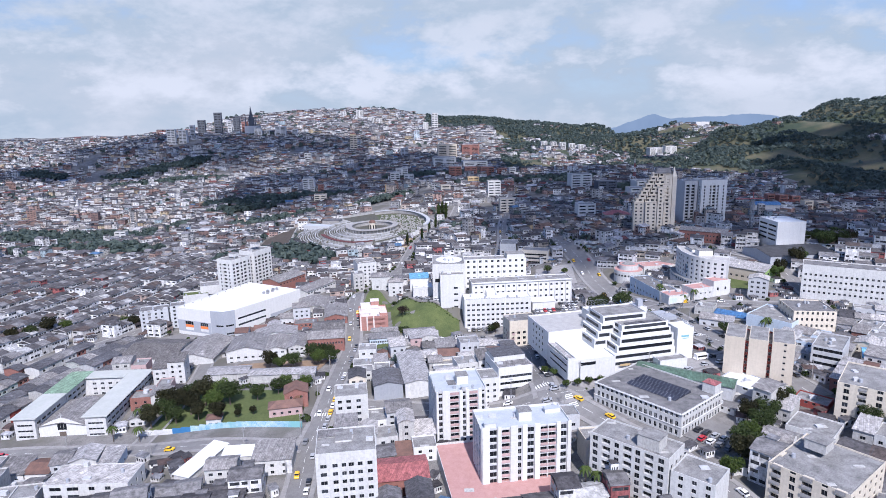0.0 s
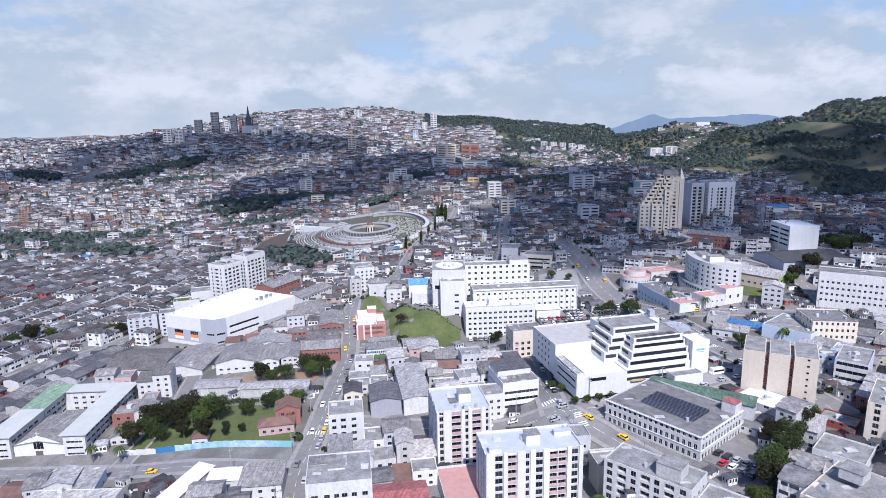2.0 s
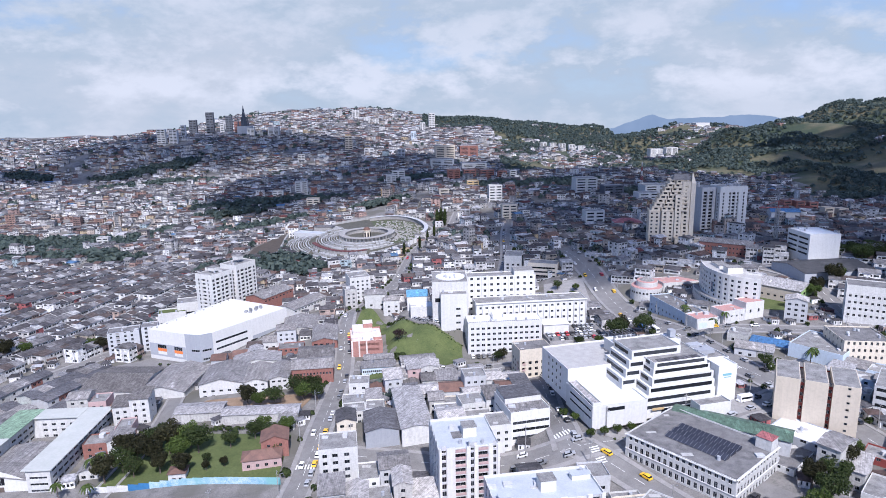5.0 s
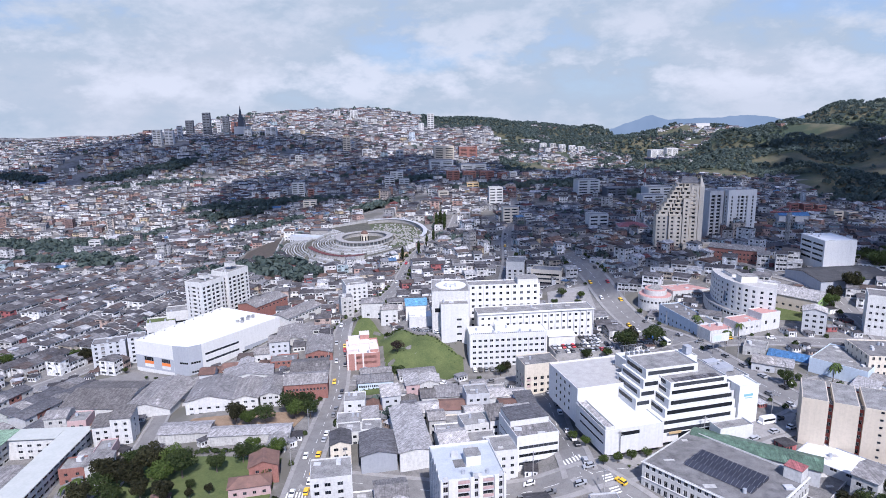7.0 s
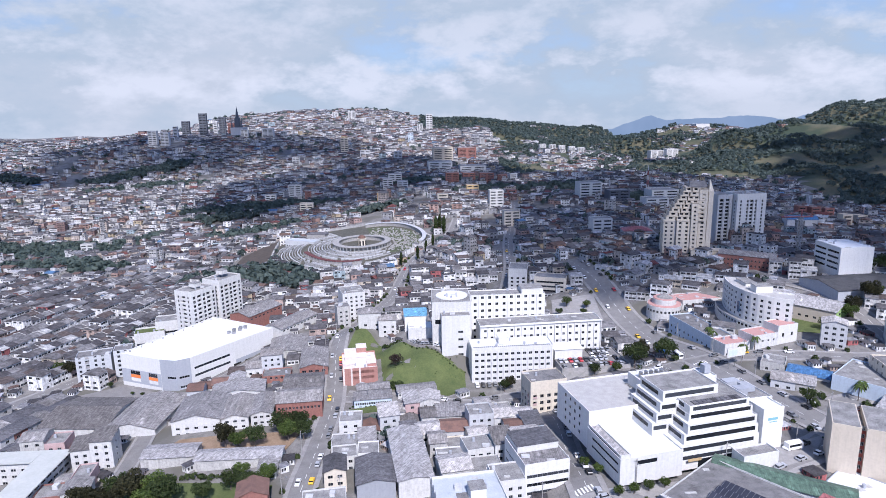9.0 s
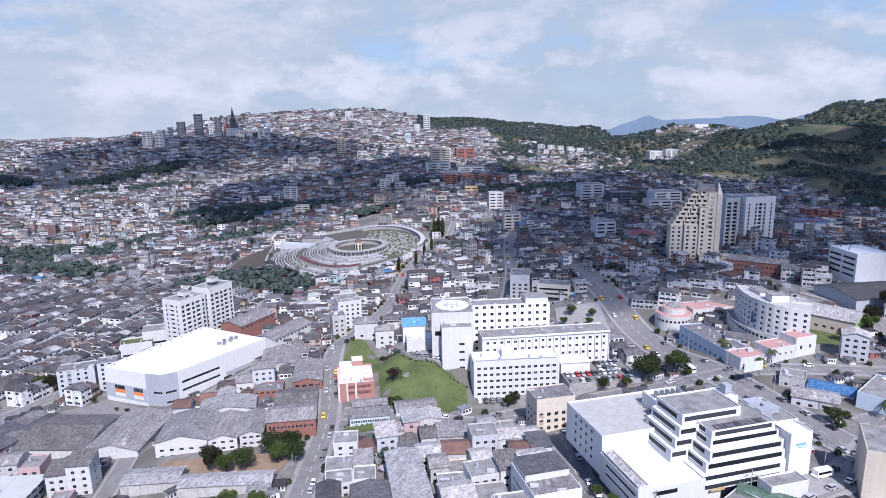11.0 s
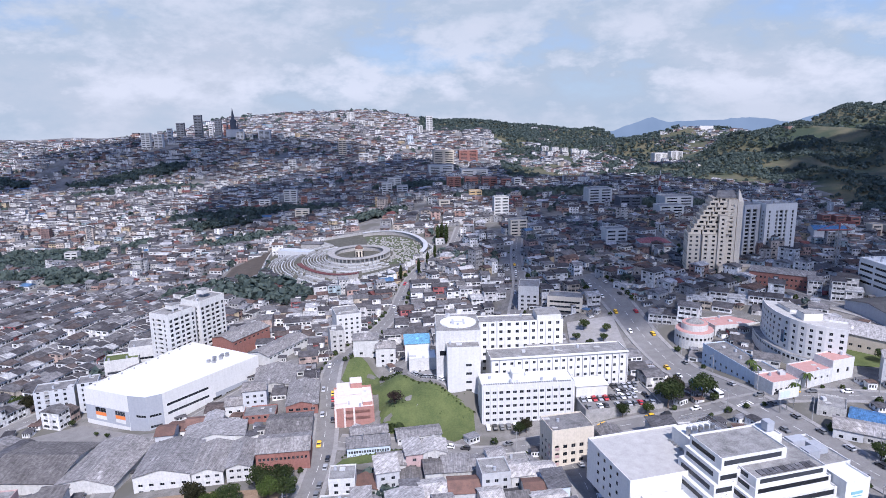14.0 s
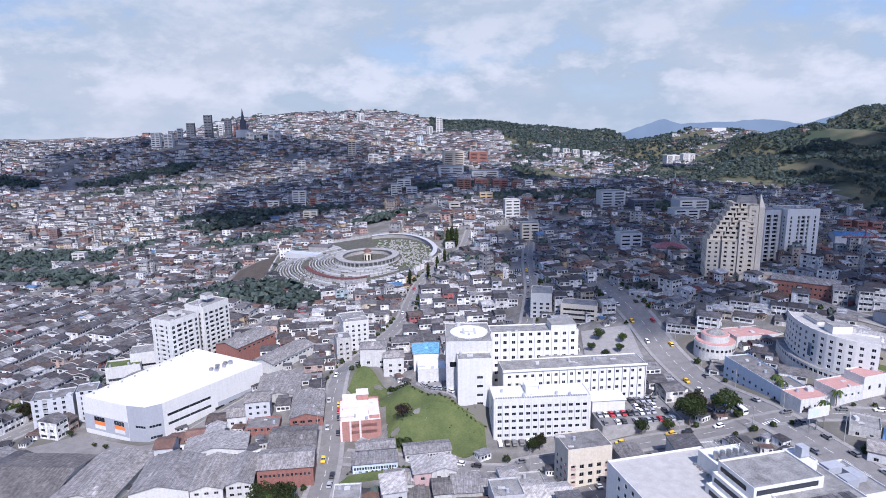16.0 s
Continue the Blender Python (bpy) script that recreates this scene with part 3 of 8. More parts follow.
hillside = mottled("grassy_hillside", (0.055, 0.068, 0.036), (0.14, 0.12, 0.075), 0.03, 0.95, 0.3, (0.042, 0.058, 0.034))


def is_wild(x, y):
    """Open hillside rather than town."""
    if y > 2450 and x > -60 + (2450 - y) * 0.02:
        return True
    if y > 1250 and x > 0.055 * y + 60:
        return True
    if y > 760 and x > 0.42 * y + 130:
        return True
    return False


make_ground()


def street(name, points, width, walk_width=1.8, centre=True):
    line = spline(points)
    h = width / 2
    road = tagged(new(name, ribbon(line, -h, h, 0.22, 4).mesh(name, asphalt)), "grey worn concrete street between the houses", "road", kind="structure")
    for lo, hi in ((h, h + walk_width), (-h - walk_width, -h)):
        tagged(new("pavement", ribbon(line, lo, hi, 0.38, 1, 0.3).mesh("pavement", paving)), "pale concrete pavement with a kerb along the street", "pavement", kind="structure")
    if centre:
        dash = Raw()
        for k in range(0, len(line) - 1, 2):
            piece = ribbon(line[k:k + 2], -0.07, 0.07, 0.235, 1)
            i = len(dash.v)
            dash.v += piece.v
            dash.f += [tuple(i + q for q in f) for f in piece.f]
            dash.m += piece.m
        tagged(new("road_marking", dash.mesh("road_marking", road_paint)), "worn white dashes along the middle of the street", "road marking", kind="structure")
    for k in range(0, len(line) - 1):
        a, b = line[k], line[k + 1]
        m, L = (a + b) / 2, float(np.linalg.norm(b - a))
        yaw = math.degrees(math.atan2(b[1] - a[1], b[0] - a[0]))
        cc, ss = math.cos(radians(yaw)), math.sin(radians(yaw))
        TAKEN.append((m[0], m[1], L / 2 + 0.5, h + walk_width, cc, ss))
    return line


STREETS = {
    "road_main": street("road_main", [(-50, 120), (-51, 190), (-54, 221), (-53, 246), (-53, 275), (-53, 307), (-53, 341), (-56, 371), (-60, 403), (-58, 440), (-46, 480), (-36, 520), (-32, 562), (-26, 595), (-12, 630), (8, 680), (20, 760)], 8.0),
    "road_college": street("road_college", [(-240, 236), (-160, 235), (-137, 235), (-112, 232), (-78, 228), (-56, 226)], 7.0),
    "road_garden": street("road_garden", [(-127, 236), (-125, 262), (-124, 285), (-127, 310), (-133, 345), (-128, 372)], 6.0, 1.2, False),
    "road_crossing": street("road_crossing", [(-52, 262), (0, 248), (30, 242), (47, 241), (75, 246), (118, 262), (150, 288)], 10.0),
    "road_lane": street("road_lane", [(42, 242), (42, 275), (43, 305), (41, 342)], 8.0),
    "road_school": street("road_school", [(43, 244), (57, 226), (78, 192), (90, 166), (98, 130)], 8.0),
    "road_avenue": street("road_avenue", [(95, 540), (103, 470), (107, 427), (112, 387), (120, 350), (130, 307), (138, 276), (146, 230)], 13.0),
    "road_hospital": street("road_hospital", [(-48, 350), (8, 338), (26, 343), (55, 346), (92, 347), (117, 350), (150, 345), (200, 335)], 8.0),
    "road_factory": street("road_factory", [(-128, 358), (-119, 384), (-92, 424), (-84, 440)], 6.0, 1.0, False),
    "road_rows": street("road_rows", [(-300, 230), (-232, 330), (-200, 392), (-172, 460), (-130, 540)], 7.0),
    "road_hill": street("road_hill", [(40, 480), (52, 540), (60, 620), (75, 720), (95, 850)], 7.0),
    "road_upper": street("road_upper", [(150, 298), (200, 320), (215, 395), (200, 450), (185, 560), (200, 700)], 7.0),
}


def patch(name, label, category, outline, mat, lift=0.25, clear=True, kind="structure"):
    """A flat-lying piece of ground over an outline, draped on the land."""
    pts = np.array(outline, float)
    line = np.concatenate([np.linspace(pts[k], pts[(k + 1) % len(pts)], max(2, int(np.linalg.norm(pts[(k + 1) % len(pts)] - pts[k]) / 4)), endpoint=False) for k in range(len(pts))])
    c = pts.mean(0)
    r = Raw()
    rings = [c + (line - c) * f for f in np.linspace(0.01, 1.0, 15)]
    n = len(line)
    P = [[(x, y, z + lift) for (x, y), z in zip(q, land(q[:, 0], q[:, 1]))] for q in rings]
    for a, b in zip(P, P[1:]):
        for k in range(n):
            r.face(a[k], b[k], b[(k + 1) % n], a[(k + 1) % n])
    for k in range(n):
        a, b = P[-1][k], P[-1][(k + 1) % n]
        r.face(a, (a[0], a[1], a[2] - lift - 0.4), (b[0], b[1], b[2] - lift - 0.4), b)
    if clear:
        for t in range(24):
            q = c + (pts[t % len(pts)] - c) * (0.25 + 0.5 * (t // len(pts)) / 3)
            TAKEN.append((q[0], q[1], 5.0, 5.0, 1.0, 0.0))
        for k in range(0, n, 1):
            for f in (0.35, 0.65, 0.9):
                q = c + (line[k] - c) * f
                TAKEN.append((q[0], q[1], 2.5, 2.5, 1.0, 0.0))
    return tagged(new(name, r.mesh(name, mat)), label, category, kind=kind)


bank_earth = mottled("dark_bank_earth", (0.05, 0.042, 0.036), (0.10, 0.082, 0.066), 0.2)
patch("lawn", "sloping green lawn beside the hospital", "lawn", [(-54, 404), (-51, 420), (-45, 418), (-34, 403), (-22, 391), (-10, 380), (0, 372.5), (9, 367.5), (9, 354), (0, 347), (-14, 353), (-30, 354), (-32, 366), (-34, 384), (-44, 390)], lawn)
patch("terrace", "paved terrace with parked cars above the lawn", "terrace", [(-21, 393), (-10, 383), (-2, 376), (-3, 384), (-9, 385), (-9, 412), (-20, 410)], paving, 0.5)
patch("lawn", "green strip in front of the low school", "lawn", [(-47, 332), (-5, 338), (-6, 343), (-30, 341), (-44, 337)], lawn)
patch("lawn", "garden lawn behind a painted wall", "lawn", [(-131, 249), (-62, 245), (-64, 276), (-100, 281), (-126, 284)], lawn)
patch("car_park", "asphalt yard beside the old school", "car park", [(84, 207), (97, 219), (108, 207), (95, 194)], asphalt, 0.4)
patch("forecourt", "paved forecourt before the terraced office", "forecourt", [(53, 246), (92, 256), (118, 268), (132, 276), (116, 256), (66, 240)], paving, 0.35)
patch("plaza", "paved square with small trees behind the hospital", "square", [(64, 424), (94, 428), (96, 462), (70, 466)], paving, 0.4)
patch("field", "grassy bank beside the school workshop", "lawn", [(176, 372), (192, 366), (206, 384), (196, 398), (182, 392)], lawn)
patch("yard", "open asphalt yard before the factory", "yard", [(-192, 372), (-165, 360), (-132, 356), (-126, 374), (-140, 373), (-172, 385)], asphalt, 0.3)
patch("yard", "bare earth yard among the sheds", "yard", [(-118, 300), (-66, 300), (-62, 318), (-112, 314)], soil, 0.3)
patch("field", "steep dark earth bank below the graveyard", "bank", [(-196, 640), (-160, 630), (-166, 700), (-174, 765), (-200, 700)], bank_earth, 0.3)

# ---- the large buildings ----
F = rows_of
W_, B_ = "window", "balcony"


def layout(rows, *cols, h=1.3, first=1.2, pitch=2.55, **more):
    return dict(cols=1, rows=rows, w=1, h=h, first=first, pitch=pitch, margin=0.3, layout=cols, **more)


def add_boxes(root, name, mat, *boxes):
    for a, b in boxes:
        part(name, Raw().box(a, b).mesh(name, mat), root)


# two apartment towers on a red-tiled podium
tower = building("apartment_tower", "white nine-storey apartment tower with a flat painted roof", "apartment tower", -3.7, 221.4, 9.5, 19.8, 21.0, 20.5, bright_white, roof_blue_white, trim=pink, parapet=0.8,
                 front=layout(9, (1.6, 1.4, W_), (7.0, 3.4, B_), (10.8, 1.1, W_), (14.4, 3.2, B_), (18.2, 1.0, W_), h=1.75, panel=pale_grey), left=layout(9, (3, 1.5, W_), (6.5, 1.5, W_), (10, 1.5, W_), (13.5, 1.5, W_), (17, 1.5, W_), panel=pale_grey))
zt = 20.5 - tower.matrix_basis.translation.z
add_boxes(tower, "pier", bright_white, *[((a, -0.55, 0), (b, -0.02, zt + 0.7)) for a, b in ((0.1, 0.6), (2.4, 5.1), (8.9, 10.1), (11.5, 12.6), (16.2, 17.5), (18.9, 19.7))])
roof_hut(tower, (9.5, 8), (14, 12.5), zt - 0.8, zt + 2.6, bright_white, roof_slab)
roof_hut(tower, (10, 0.6), (12.5, 2.6), zt - 0.8, zt + 1.4, bright_white, roof_blue_white)
add_boxes(tower, "roof_well", roof_tar, ((6, 8, zt - 0.79), (9.3, 12.5, zt - 0.72)))
tower = building("apartment_tower", "white nine-storey apartment tower with paired pink balconies", "apartment tower", 11.4, 190.0, 8.4, 30.9, 15.0, 22.0, bright_white, roof_blue_white, trim=pink, parapet=0.8,
                 front=layout(9, (1.0, 0.3, W_), (4.0, 2.4, W_), (8.2, 2.7, B_), (10.4, 0.3, W_), (13.0, 1.2, W_), (16.8, 2.2, W_), (21.4, 2.5, B_), (24.2, 2.5, B_), (28.2, 2.0, W_), h=1.75, panel=pale_grey), left=layout(9, (3.5, 1.3, W_), (7.5, 1.3, W_), (11.5, 1.3, W_), panel=pale_grey), right=F(4, 9, 1.3, 1.3, 1.2, 2.55))
zt = 22.0 - tower.matrix_basis.translation.z
add_boxes(tower, "pier", bright_white, *[((a, -0.6, 0), (b, -0.02, zt + 0.7)) for a, b in ((0.2, 2.7), (5.4, 6.7), (9.7, 12.3), (13.8, 15.5), (18.1, 19.9), (25.6, 27.0), (29.4, 30.7))])
roof_hut(tower, (14, 5), (18.5, 9), zt - 0.8, zt + 2.6, bright_white, roof_slab)
roof_hut(tower, (1.5, 2.2), (5.5, 4), zt - 0.8, zt + 0.9, bright_white, roof_blue_white)
roof_hut(tower, (24.5, 9), (30, 11), zt - 0.8, zt + 0.8, bright_white, roof_blue_white)
building("podium", "low car park podium with a rose-tiled terrace", "podium", 2, 176, 9.0, 46, 40, 3.2, white, roof_rose, parapet=0.8)
block = building("apartment_block", "white eight-storey apartment block with rows of dark windows", "apartment block", -40, 173.6, 7.9, 18.5, 15.7, 24, white, roof_slab,
                 front=layout(8, (2.3, 2.0, W_), (5.8, 1.6, W_), (8.5, 1.4, W_), (10.7, 1.6, W_), (13.4, 1.5, W_), (16.4, 1.6, W_), pitch=2.8), right=F(4, 8, 1.2, 1.2, 1.4, 2.8))
roof_hut(block, (6, 7), (11, 12), 23.3, 26, white, roof_slab)
roof_hut(block, (0.4, 10.5), (8, 15), 23.3, 25.6, white, roof_grey)
building("apartment_block", "white five-storey apartment block with a grey roof", "apartment block", -45, 237, 9, 13.3, 12, 12.6, white, roof_slab, front=layout(5, (2, 1.6, W_), (5.5, 1.9, W_), (9.5, 1.8, W_), pitch=2.8), right=F(3, 4, 1.0, 1.0))
building("house", "low white house with a grey sheet roof", "house", -42, 190.5, 8, 16, 10, 16.5, white, roof_grey, "shed", 1.2, front=F(4, 5, 1.3, 1.2))
building("house", "red-brick house with a red sheet roof", "house", -24, 188, 8, 18, 14, 5.0, brick_red, roof_red, "gable", 2.0, front=F(4, 2, 1.2, 1.2))
building("house", "dark red two-storey house with a dark roof", "house", -22, 170, 8, 8, 10, 7.0, rust_red, roof_dark, "gable_y", 1.8, front=F(2, 2, 1.2, 1.2))
building("house", "dark red two-storey house with a dark roof", "house", -12, 172, 8, 8, 12, 7.4, rust_red, roof_dark, "gable_y", 1.8, front=F(2, 2, 1.2, 1.2))
building("warehouse", "dark steel-roofed workshop behind a yellow wall", "warehouse", -32, 262, 8, 13, 17, 5.5, mid_grey, roof_dark, "gable_y", 1.6)
building("warehouse", "long pale shed with a corrugated roof", "warehouse", -18, 262, 10, 12, 36, 6.5, white, roof_pale, "gable_y", 1.2, right=F(6, 1, 1.4, 1.0, 3))

# the old school with arched windows round a light well
solar = glazing("dark_skylight_glass", (0.022, 0.024, 0.034))
school = building("school_building", "white three-storey school with rows of windows and felt roof", "school", 59.4, 234.4, -50.5, 37.5, 29, 18.3, white, roof_tar, bar=bright_white,
                  front=F(17, 4, 1.2, 2.0, 0.8, 3.35, 0.8), right=F(13, 4, 1.2, 2.0, 0.8, 3.35, 0.8))
zt = 18.3 - school.matrix_basis.translation.z
add_boxes(school, "cornice", bright_white, ((-0.35, -0.35, zt - 0.5), (37.85, 0.02, zt - 0.2)), ((37.48, -0.35, zt - 0.5), (37.85, 29, zt - 0.2)), ((-0.2, -0.2, 4.0), (37.7, 0.01, 4.25)), ((37.49, -0.2, 4.0), (37.7, 29, 4.25)))
for k in range(3):
    sky_v = 8.2 + 4.0 * k
    r = Raw()
    r.face((9, sky_v, zt - 0.35), (30, sky_v, zt - 0.35), (30, sky_v + 3.0, zt + 0.5), (9, sky_v + 3.0, zt + 0.5))
    r.face((9, sky_v + 3.2, zt - 0.5), (9, sky_v, zt - 0.5), (9, sky_v, zt - 0.35), (9, sky_v + 3.0, zt + 0.5))
    r.face((30, sky_v, zt - 0.5), (30, sky_v + 3.2, zt - 0.5), (30, sky_v + 3.0, zt + 0.5), (30, sky_v, zt - 0.35))
    r.face((30, sky_v + 3.0, zt - 0.5), (9, sky_v + 3.0, zt - 0.5), (9, sky_v + 3.0, zt + 0.5), (30, sky_v + 3.0, zt + 0.5))
    light = part("skylight", r.mesh("skylight", solar), school, "long dark glazed skylight")
    for j in range(15):
        part("glazing_bar", Raw().box((9.2 + 1.45 * j, sky_v, 0), (9.28 + 1.45 * j, sky_v + 3.0, 0.05)).mesh("glazing_bar", steel), light, at=Matrix.Translation((0, sky_v, zt - 0.35)) @ Matrix.Rotation(math.atan2(0.85, 3.0), 4, "X") @ Matrix.Translation((0, -sky_v, 0.01)))
roof_hut(school, (32, 24), (37, 28.6), zt - 0.5, zt + 3.2, white, roof_red)
building("covered_market", "long shed with a dark green sheet roof", "shed", 80, 249, -33, 38, 9, 17.0, pale_grey, roof_olive, "gable", 1.5)
office = building("office_building", "white three-storey office with long dark strip windows", "office building", 22.8, 254.0, 13.4, 15.5, 19, 16.4, bright_white, roof_grey, pane=glass,
                  front=layout(3, (8, 14.4, W_), h=1.2, first=3.6, pitch=3.0, panes=8), left=layout(3, (10, 18, W_), h=0.7, first=4.0, pitch=3.0, panes=8))
oz = 16.4 - office.matrix_basis.translation.z
roof_hut(office, (0.5, 8), (15.0, 18.6), oz - 0.5, oz + 1.8, bright_white, roof_dark)
hotel = building("guesthouse", "cream four-storey corner building with stacked balconies", "apartment block", 34.8, 321.5, 12, 16.4, 12, 14.0, cream, roof_tar, trim=pink,
                 front=layout(4, (2, 1.6, B_), (5.2, 1.6, W_), (8.4, 1.6, W_), (11.6, 1.6, W_), (14.6, 1.4, B_), pitch=3.0, h=1.5), left=layout(4, (2.5, 1.4, W_), (6, 1.4, W_), (9.5, 1.6, B_), pitch=3.0, h=1.5))


# the terraced white office with long dark strips
teal = paint("blue_green_sign", (0.22, 0.44, 0.50), 0.2)


def terraced_office():
    x, y, yaw = 51.2, 247.6, 13.9
    z0 = 0.5
    root = thing("terraced_office", "large white terraced office building with dark strip windows", "office building", pose(x, y, 12.3, 0, 0, yaw) @ Matrix.Diagonal((0.815, 0.85, 0.956, 1)))
    claim(x, y, yaw, 66, 46)

    def volume(u0, v0, u1, v1, top, roof, **sides):
        w, d, h = u1 - u0, v1 - v0, top - z0
        r, holes = Raw(), []
        for side, where in SIDES.items():
            origin, u, length = where(w, d)
            facade(r, holes, origin, u, length, h, sides.get(side))
        t, hp = 0.25, h - 0.6
        for (ax, ay), (bx, by), (cx, cy), (dx, dy) in (((0, 0), (w, 0), (w - t, t), (t, t)), ((w, 0), (w, d), (w - t, d - t), (w - t, t)), ((w, d), (0, d), (t, d - t), (w - t, d - t)), ((0, d), (0, 0), (t, t), (t, d - t))):
            r.face((ax, ay, h), (bx, by, h), (cx, cy, h), (dx, dy, h))
            r.face((dx, dy, h), (cx, cy, h), (cx, cy, hp), (dx, dy, hp))
        at = Matrix.Translation((u0, v0, 0))
        part("wall", r.mesh("wall", bright_white), root, at=at)
        rr = Raw()
        rr.face((t, t, hp), (w - t, t, hp), (w - t, d - t, hp), (t, d - t, hp))
        part("roof", rr.mesh("roof", roof), root, at=at)
        for m, ww, hh, spec, what in holes:
            part("window", window_mesh(ww, hh, spec.get("panes", 2), glass, rubber), root, at=at @ m)
    strip = lambda w, rows, first, pitch, h=1.3, panes=8: layout(rows, (w / 2, w - 1.6, W_), h=h, first=first, pitch=pitch, panes=panes)
    # low front wing
    volume(0, 0, 27, 25.5, 10.0, roof_white, front=layout(1, (11.5, 8.5, W_), h=1.5, first=6.6, panes=6), left=layout(2, (14, 20, W_), h=0.9, first=3.6, pitch=3.0, panes=12))
    volume(0.4, 0.6, 4.6, 25, 11.0, roof_pale, left=layout(1, (12, 22, W_), h=0.6, first=9.2, panes=14))
    # hall behind it, with a grey roof
    volume(1.2, 26.5, 40, 56, 15.2, roof_screed, left=F(4, 4, 1.5, 1.4, 2.6, 3.1, 6.0), front=None)
    add_boxes(root, "roof_vent", steel, *[((30 + 0.4 * (k % 2), 29 + 1.7 * k, 14.4), (31.2 + 0.4 * (k % 2), 29.8 + 1.7 * k, 14.9)) for k in range(11)])
    # stepped terraces
    volume(27, 2.5, 64, 30, 10.0, roof_white, front=layout(2, (18, 33, W_), h=1.5, first=3.7, pitch=3.2, panes=14))
    volume(29.5, 3.2, 63.8, 30, 13.2, roof_white, front=layout(1, (17, 32, W_), h=1.65, first=10.3, panes=14), left=layout(1, (14, 22, W_), h=1.65, first=10.3, panes=8))
    volume(31.5, 4.0, 63.6, 30, 16.3, roof_white, front=layout(1, (16, 30, W_), h=1.65, first=13.5, panes=14), left=layout(1, (13, 20, W_), h=1.65, first=13.5, panes=8))
    volume(33.5, 6.5, 63.4, 30, 18.6, roof_white, front=layout(1, (15, 28, W_), h=1.5, first=16.4, panes=12), left=layout(1, (12, 18, W_), h=1.5, first=16.4, panes=7))
    volume(34.5, 7.5, 62.4, 30, 21.2, roof_slab, front=layout(1, (14, 25, W_), h=1.5, first=18.7, panes=12), left=layout(1, (11, 16, W_), h=1.5, first=18.7, panes=6))
    add_boxes(root, "skylight_panel", roof_dark, *[((38 + 2.2 * k, 9, 20.15), (39.9 + 2.2 * k, 12, 20.45)) for k in range(10)])
    volume(21.5, 12.5, 29, 32, 14.2, roof_white, left=layout(1, (9, 15, W_), h=1.65, first=11, panes=6), front=layout(1, (3.6, 6, W_), h=1.65, first=11, panes=3))
    volume(23.8, 13.4, 32, 32, 17.4, roof_white, left=layout(1, (9, 15, W_), h=1.65, first=14.2, panes=6), front=layout(1, (3.9, 6.4, W_), h=1.65, first=14.2, panes=3))
    volume(26, 14.4, 34.5, 32, 20.6, roof_white, left=layout(1, (8, 14, W_), h=1.65, first=17.4, panes=6), front=layout(1, (4, 6.6, W_), h=1.65, first=17.4, panes=4))
    volume(28, 15.8, 54, 32, 24.0, roof_slab, left=layout(1, (7, 12, W_), h=1.65, first=20.7, panes=5), front=layout(1, (12.5, 23, W_), h=1.65, first=20.9, panes=12))
    # sign wall, rear hall, plant
    volume(64.2, 1.5, 74, 11, 19.0, roof_white)
    volume(63.8, 14, 80, 33, 17.0, roof_slab)
    volume(31, 33.3, 47, 46, 20.05, roof_white)
    volume(54.3, 24.2, 60, 33.2, 23.6, roof_white)
    r = Raw()
    for k in range(5):
        r.cylinder(33.5 + 2.6 * k, 40, 19.2, 21.4, 0.9, n=10)
    part("roof_tank", r.mesh("roof_tank", steel), root)
    for k in range(4):
        part("cooling_unit", Raw().box((33 + 3.2 * k, 34.5, 19.3), (35.4 + 3.2 * k, 37.5, 21.2)).mesh("cooling_unit", steel), root)
    for u, v, a, b, hh in ((66, 18, 5, 4, 2.6), (72.5, 20, 4, 6, 1.8), (67, 26, 7, 4, 2.2), (56, 27, 3, 3, 3.0)):
        z = 16.4 if u > 60 else 23.0
        part("cooling_tower", Raw().box((u, v, z), (u + a, v + b, z + hh)).mesh("cooling_tower", mid_grey), root, "dark louvred cooling plant")
    rail = Raw()
    for k in range(7):
        rail.beam((33 + 2 * k, 33.6, 20.0), (33 + 2 * k, 33.6, 22.6), 0.07)
        rail.beam((33 + 2 * k, 45.4, 20.0), (33 + 2 * k, 45.4, 22.6), 0.07)
        rail.beam((33 + 2 * k, 33.6, 22.6), (33 + 2 * k, 45.4, 22.6), 0.06)
    rail.beam((33, 33.6, 22.6), (45, 33.6, 22.6), 0.06)
    rail.beam((33, 45.4, 22.6), (45, 45.4, 22.6), 0.06)
    part("plant_frame", rail.mesh("plant_frame", steel), root, "open steel frame round the roof plant")
    part("entrance_sign", Raw().box((30.5, 1.2, 3.6), (36.5, 1.35, 4.6)).mesh("entrance_sign", ochre), root, "yellow panel over the entrance")
    part("entrance_glass", Raw().box((36, 2.3, 0.2), (63, 2.44, 3.4)).mesh("entrance_glass", glass), root, "dark glazed ground floor")
    part("sign_mark", Raw().box((66.6, 1.40, 14.0), (71.2, 1.49, 14.9)).box((67.4, 1.40, 13.2), (71.0, 1.49, 13.5)).mesh("sign_mark", teal), root, "blue-green lettering shape")
    volume(48, -8, 64, -1.5, 8.2, roof_slab)
    return root


terraced_office()

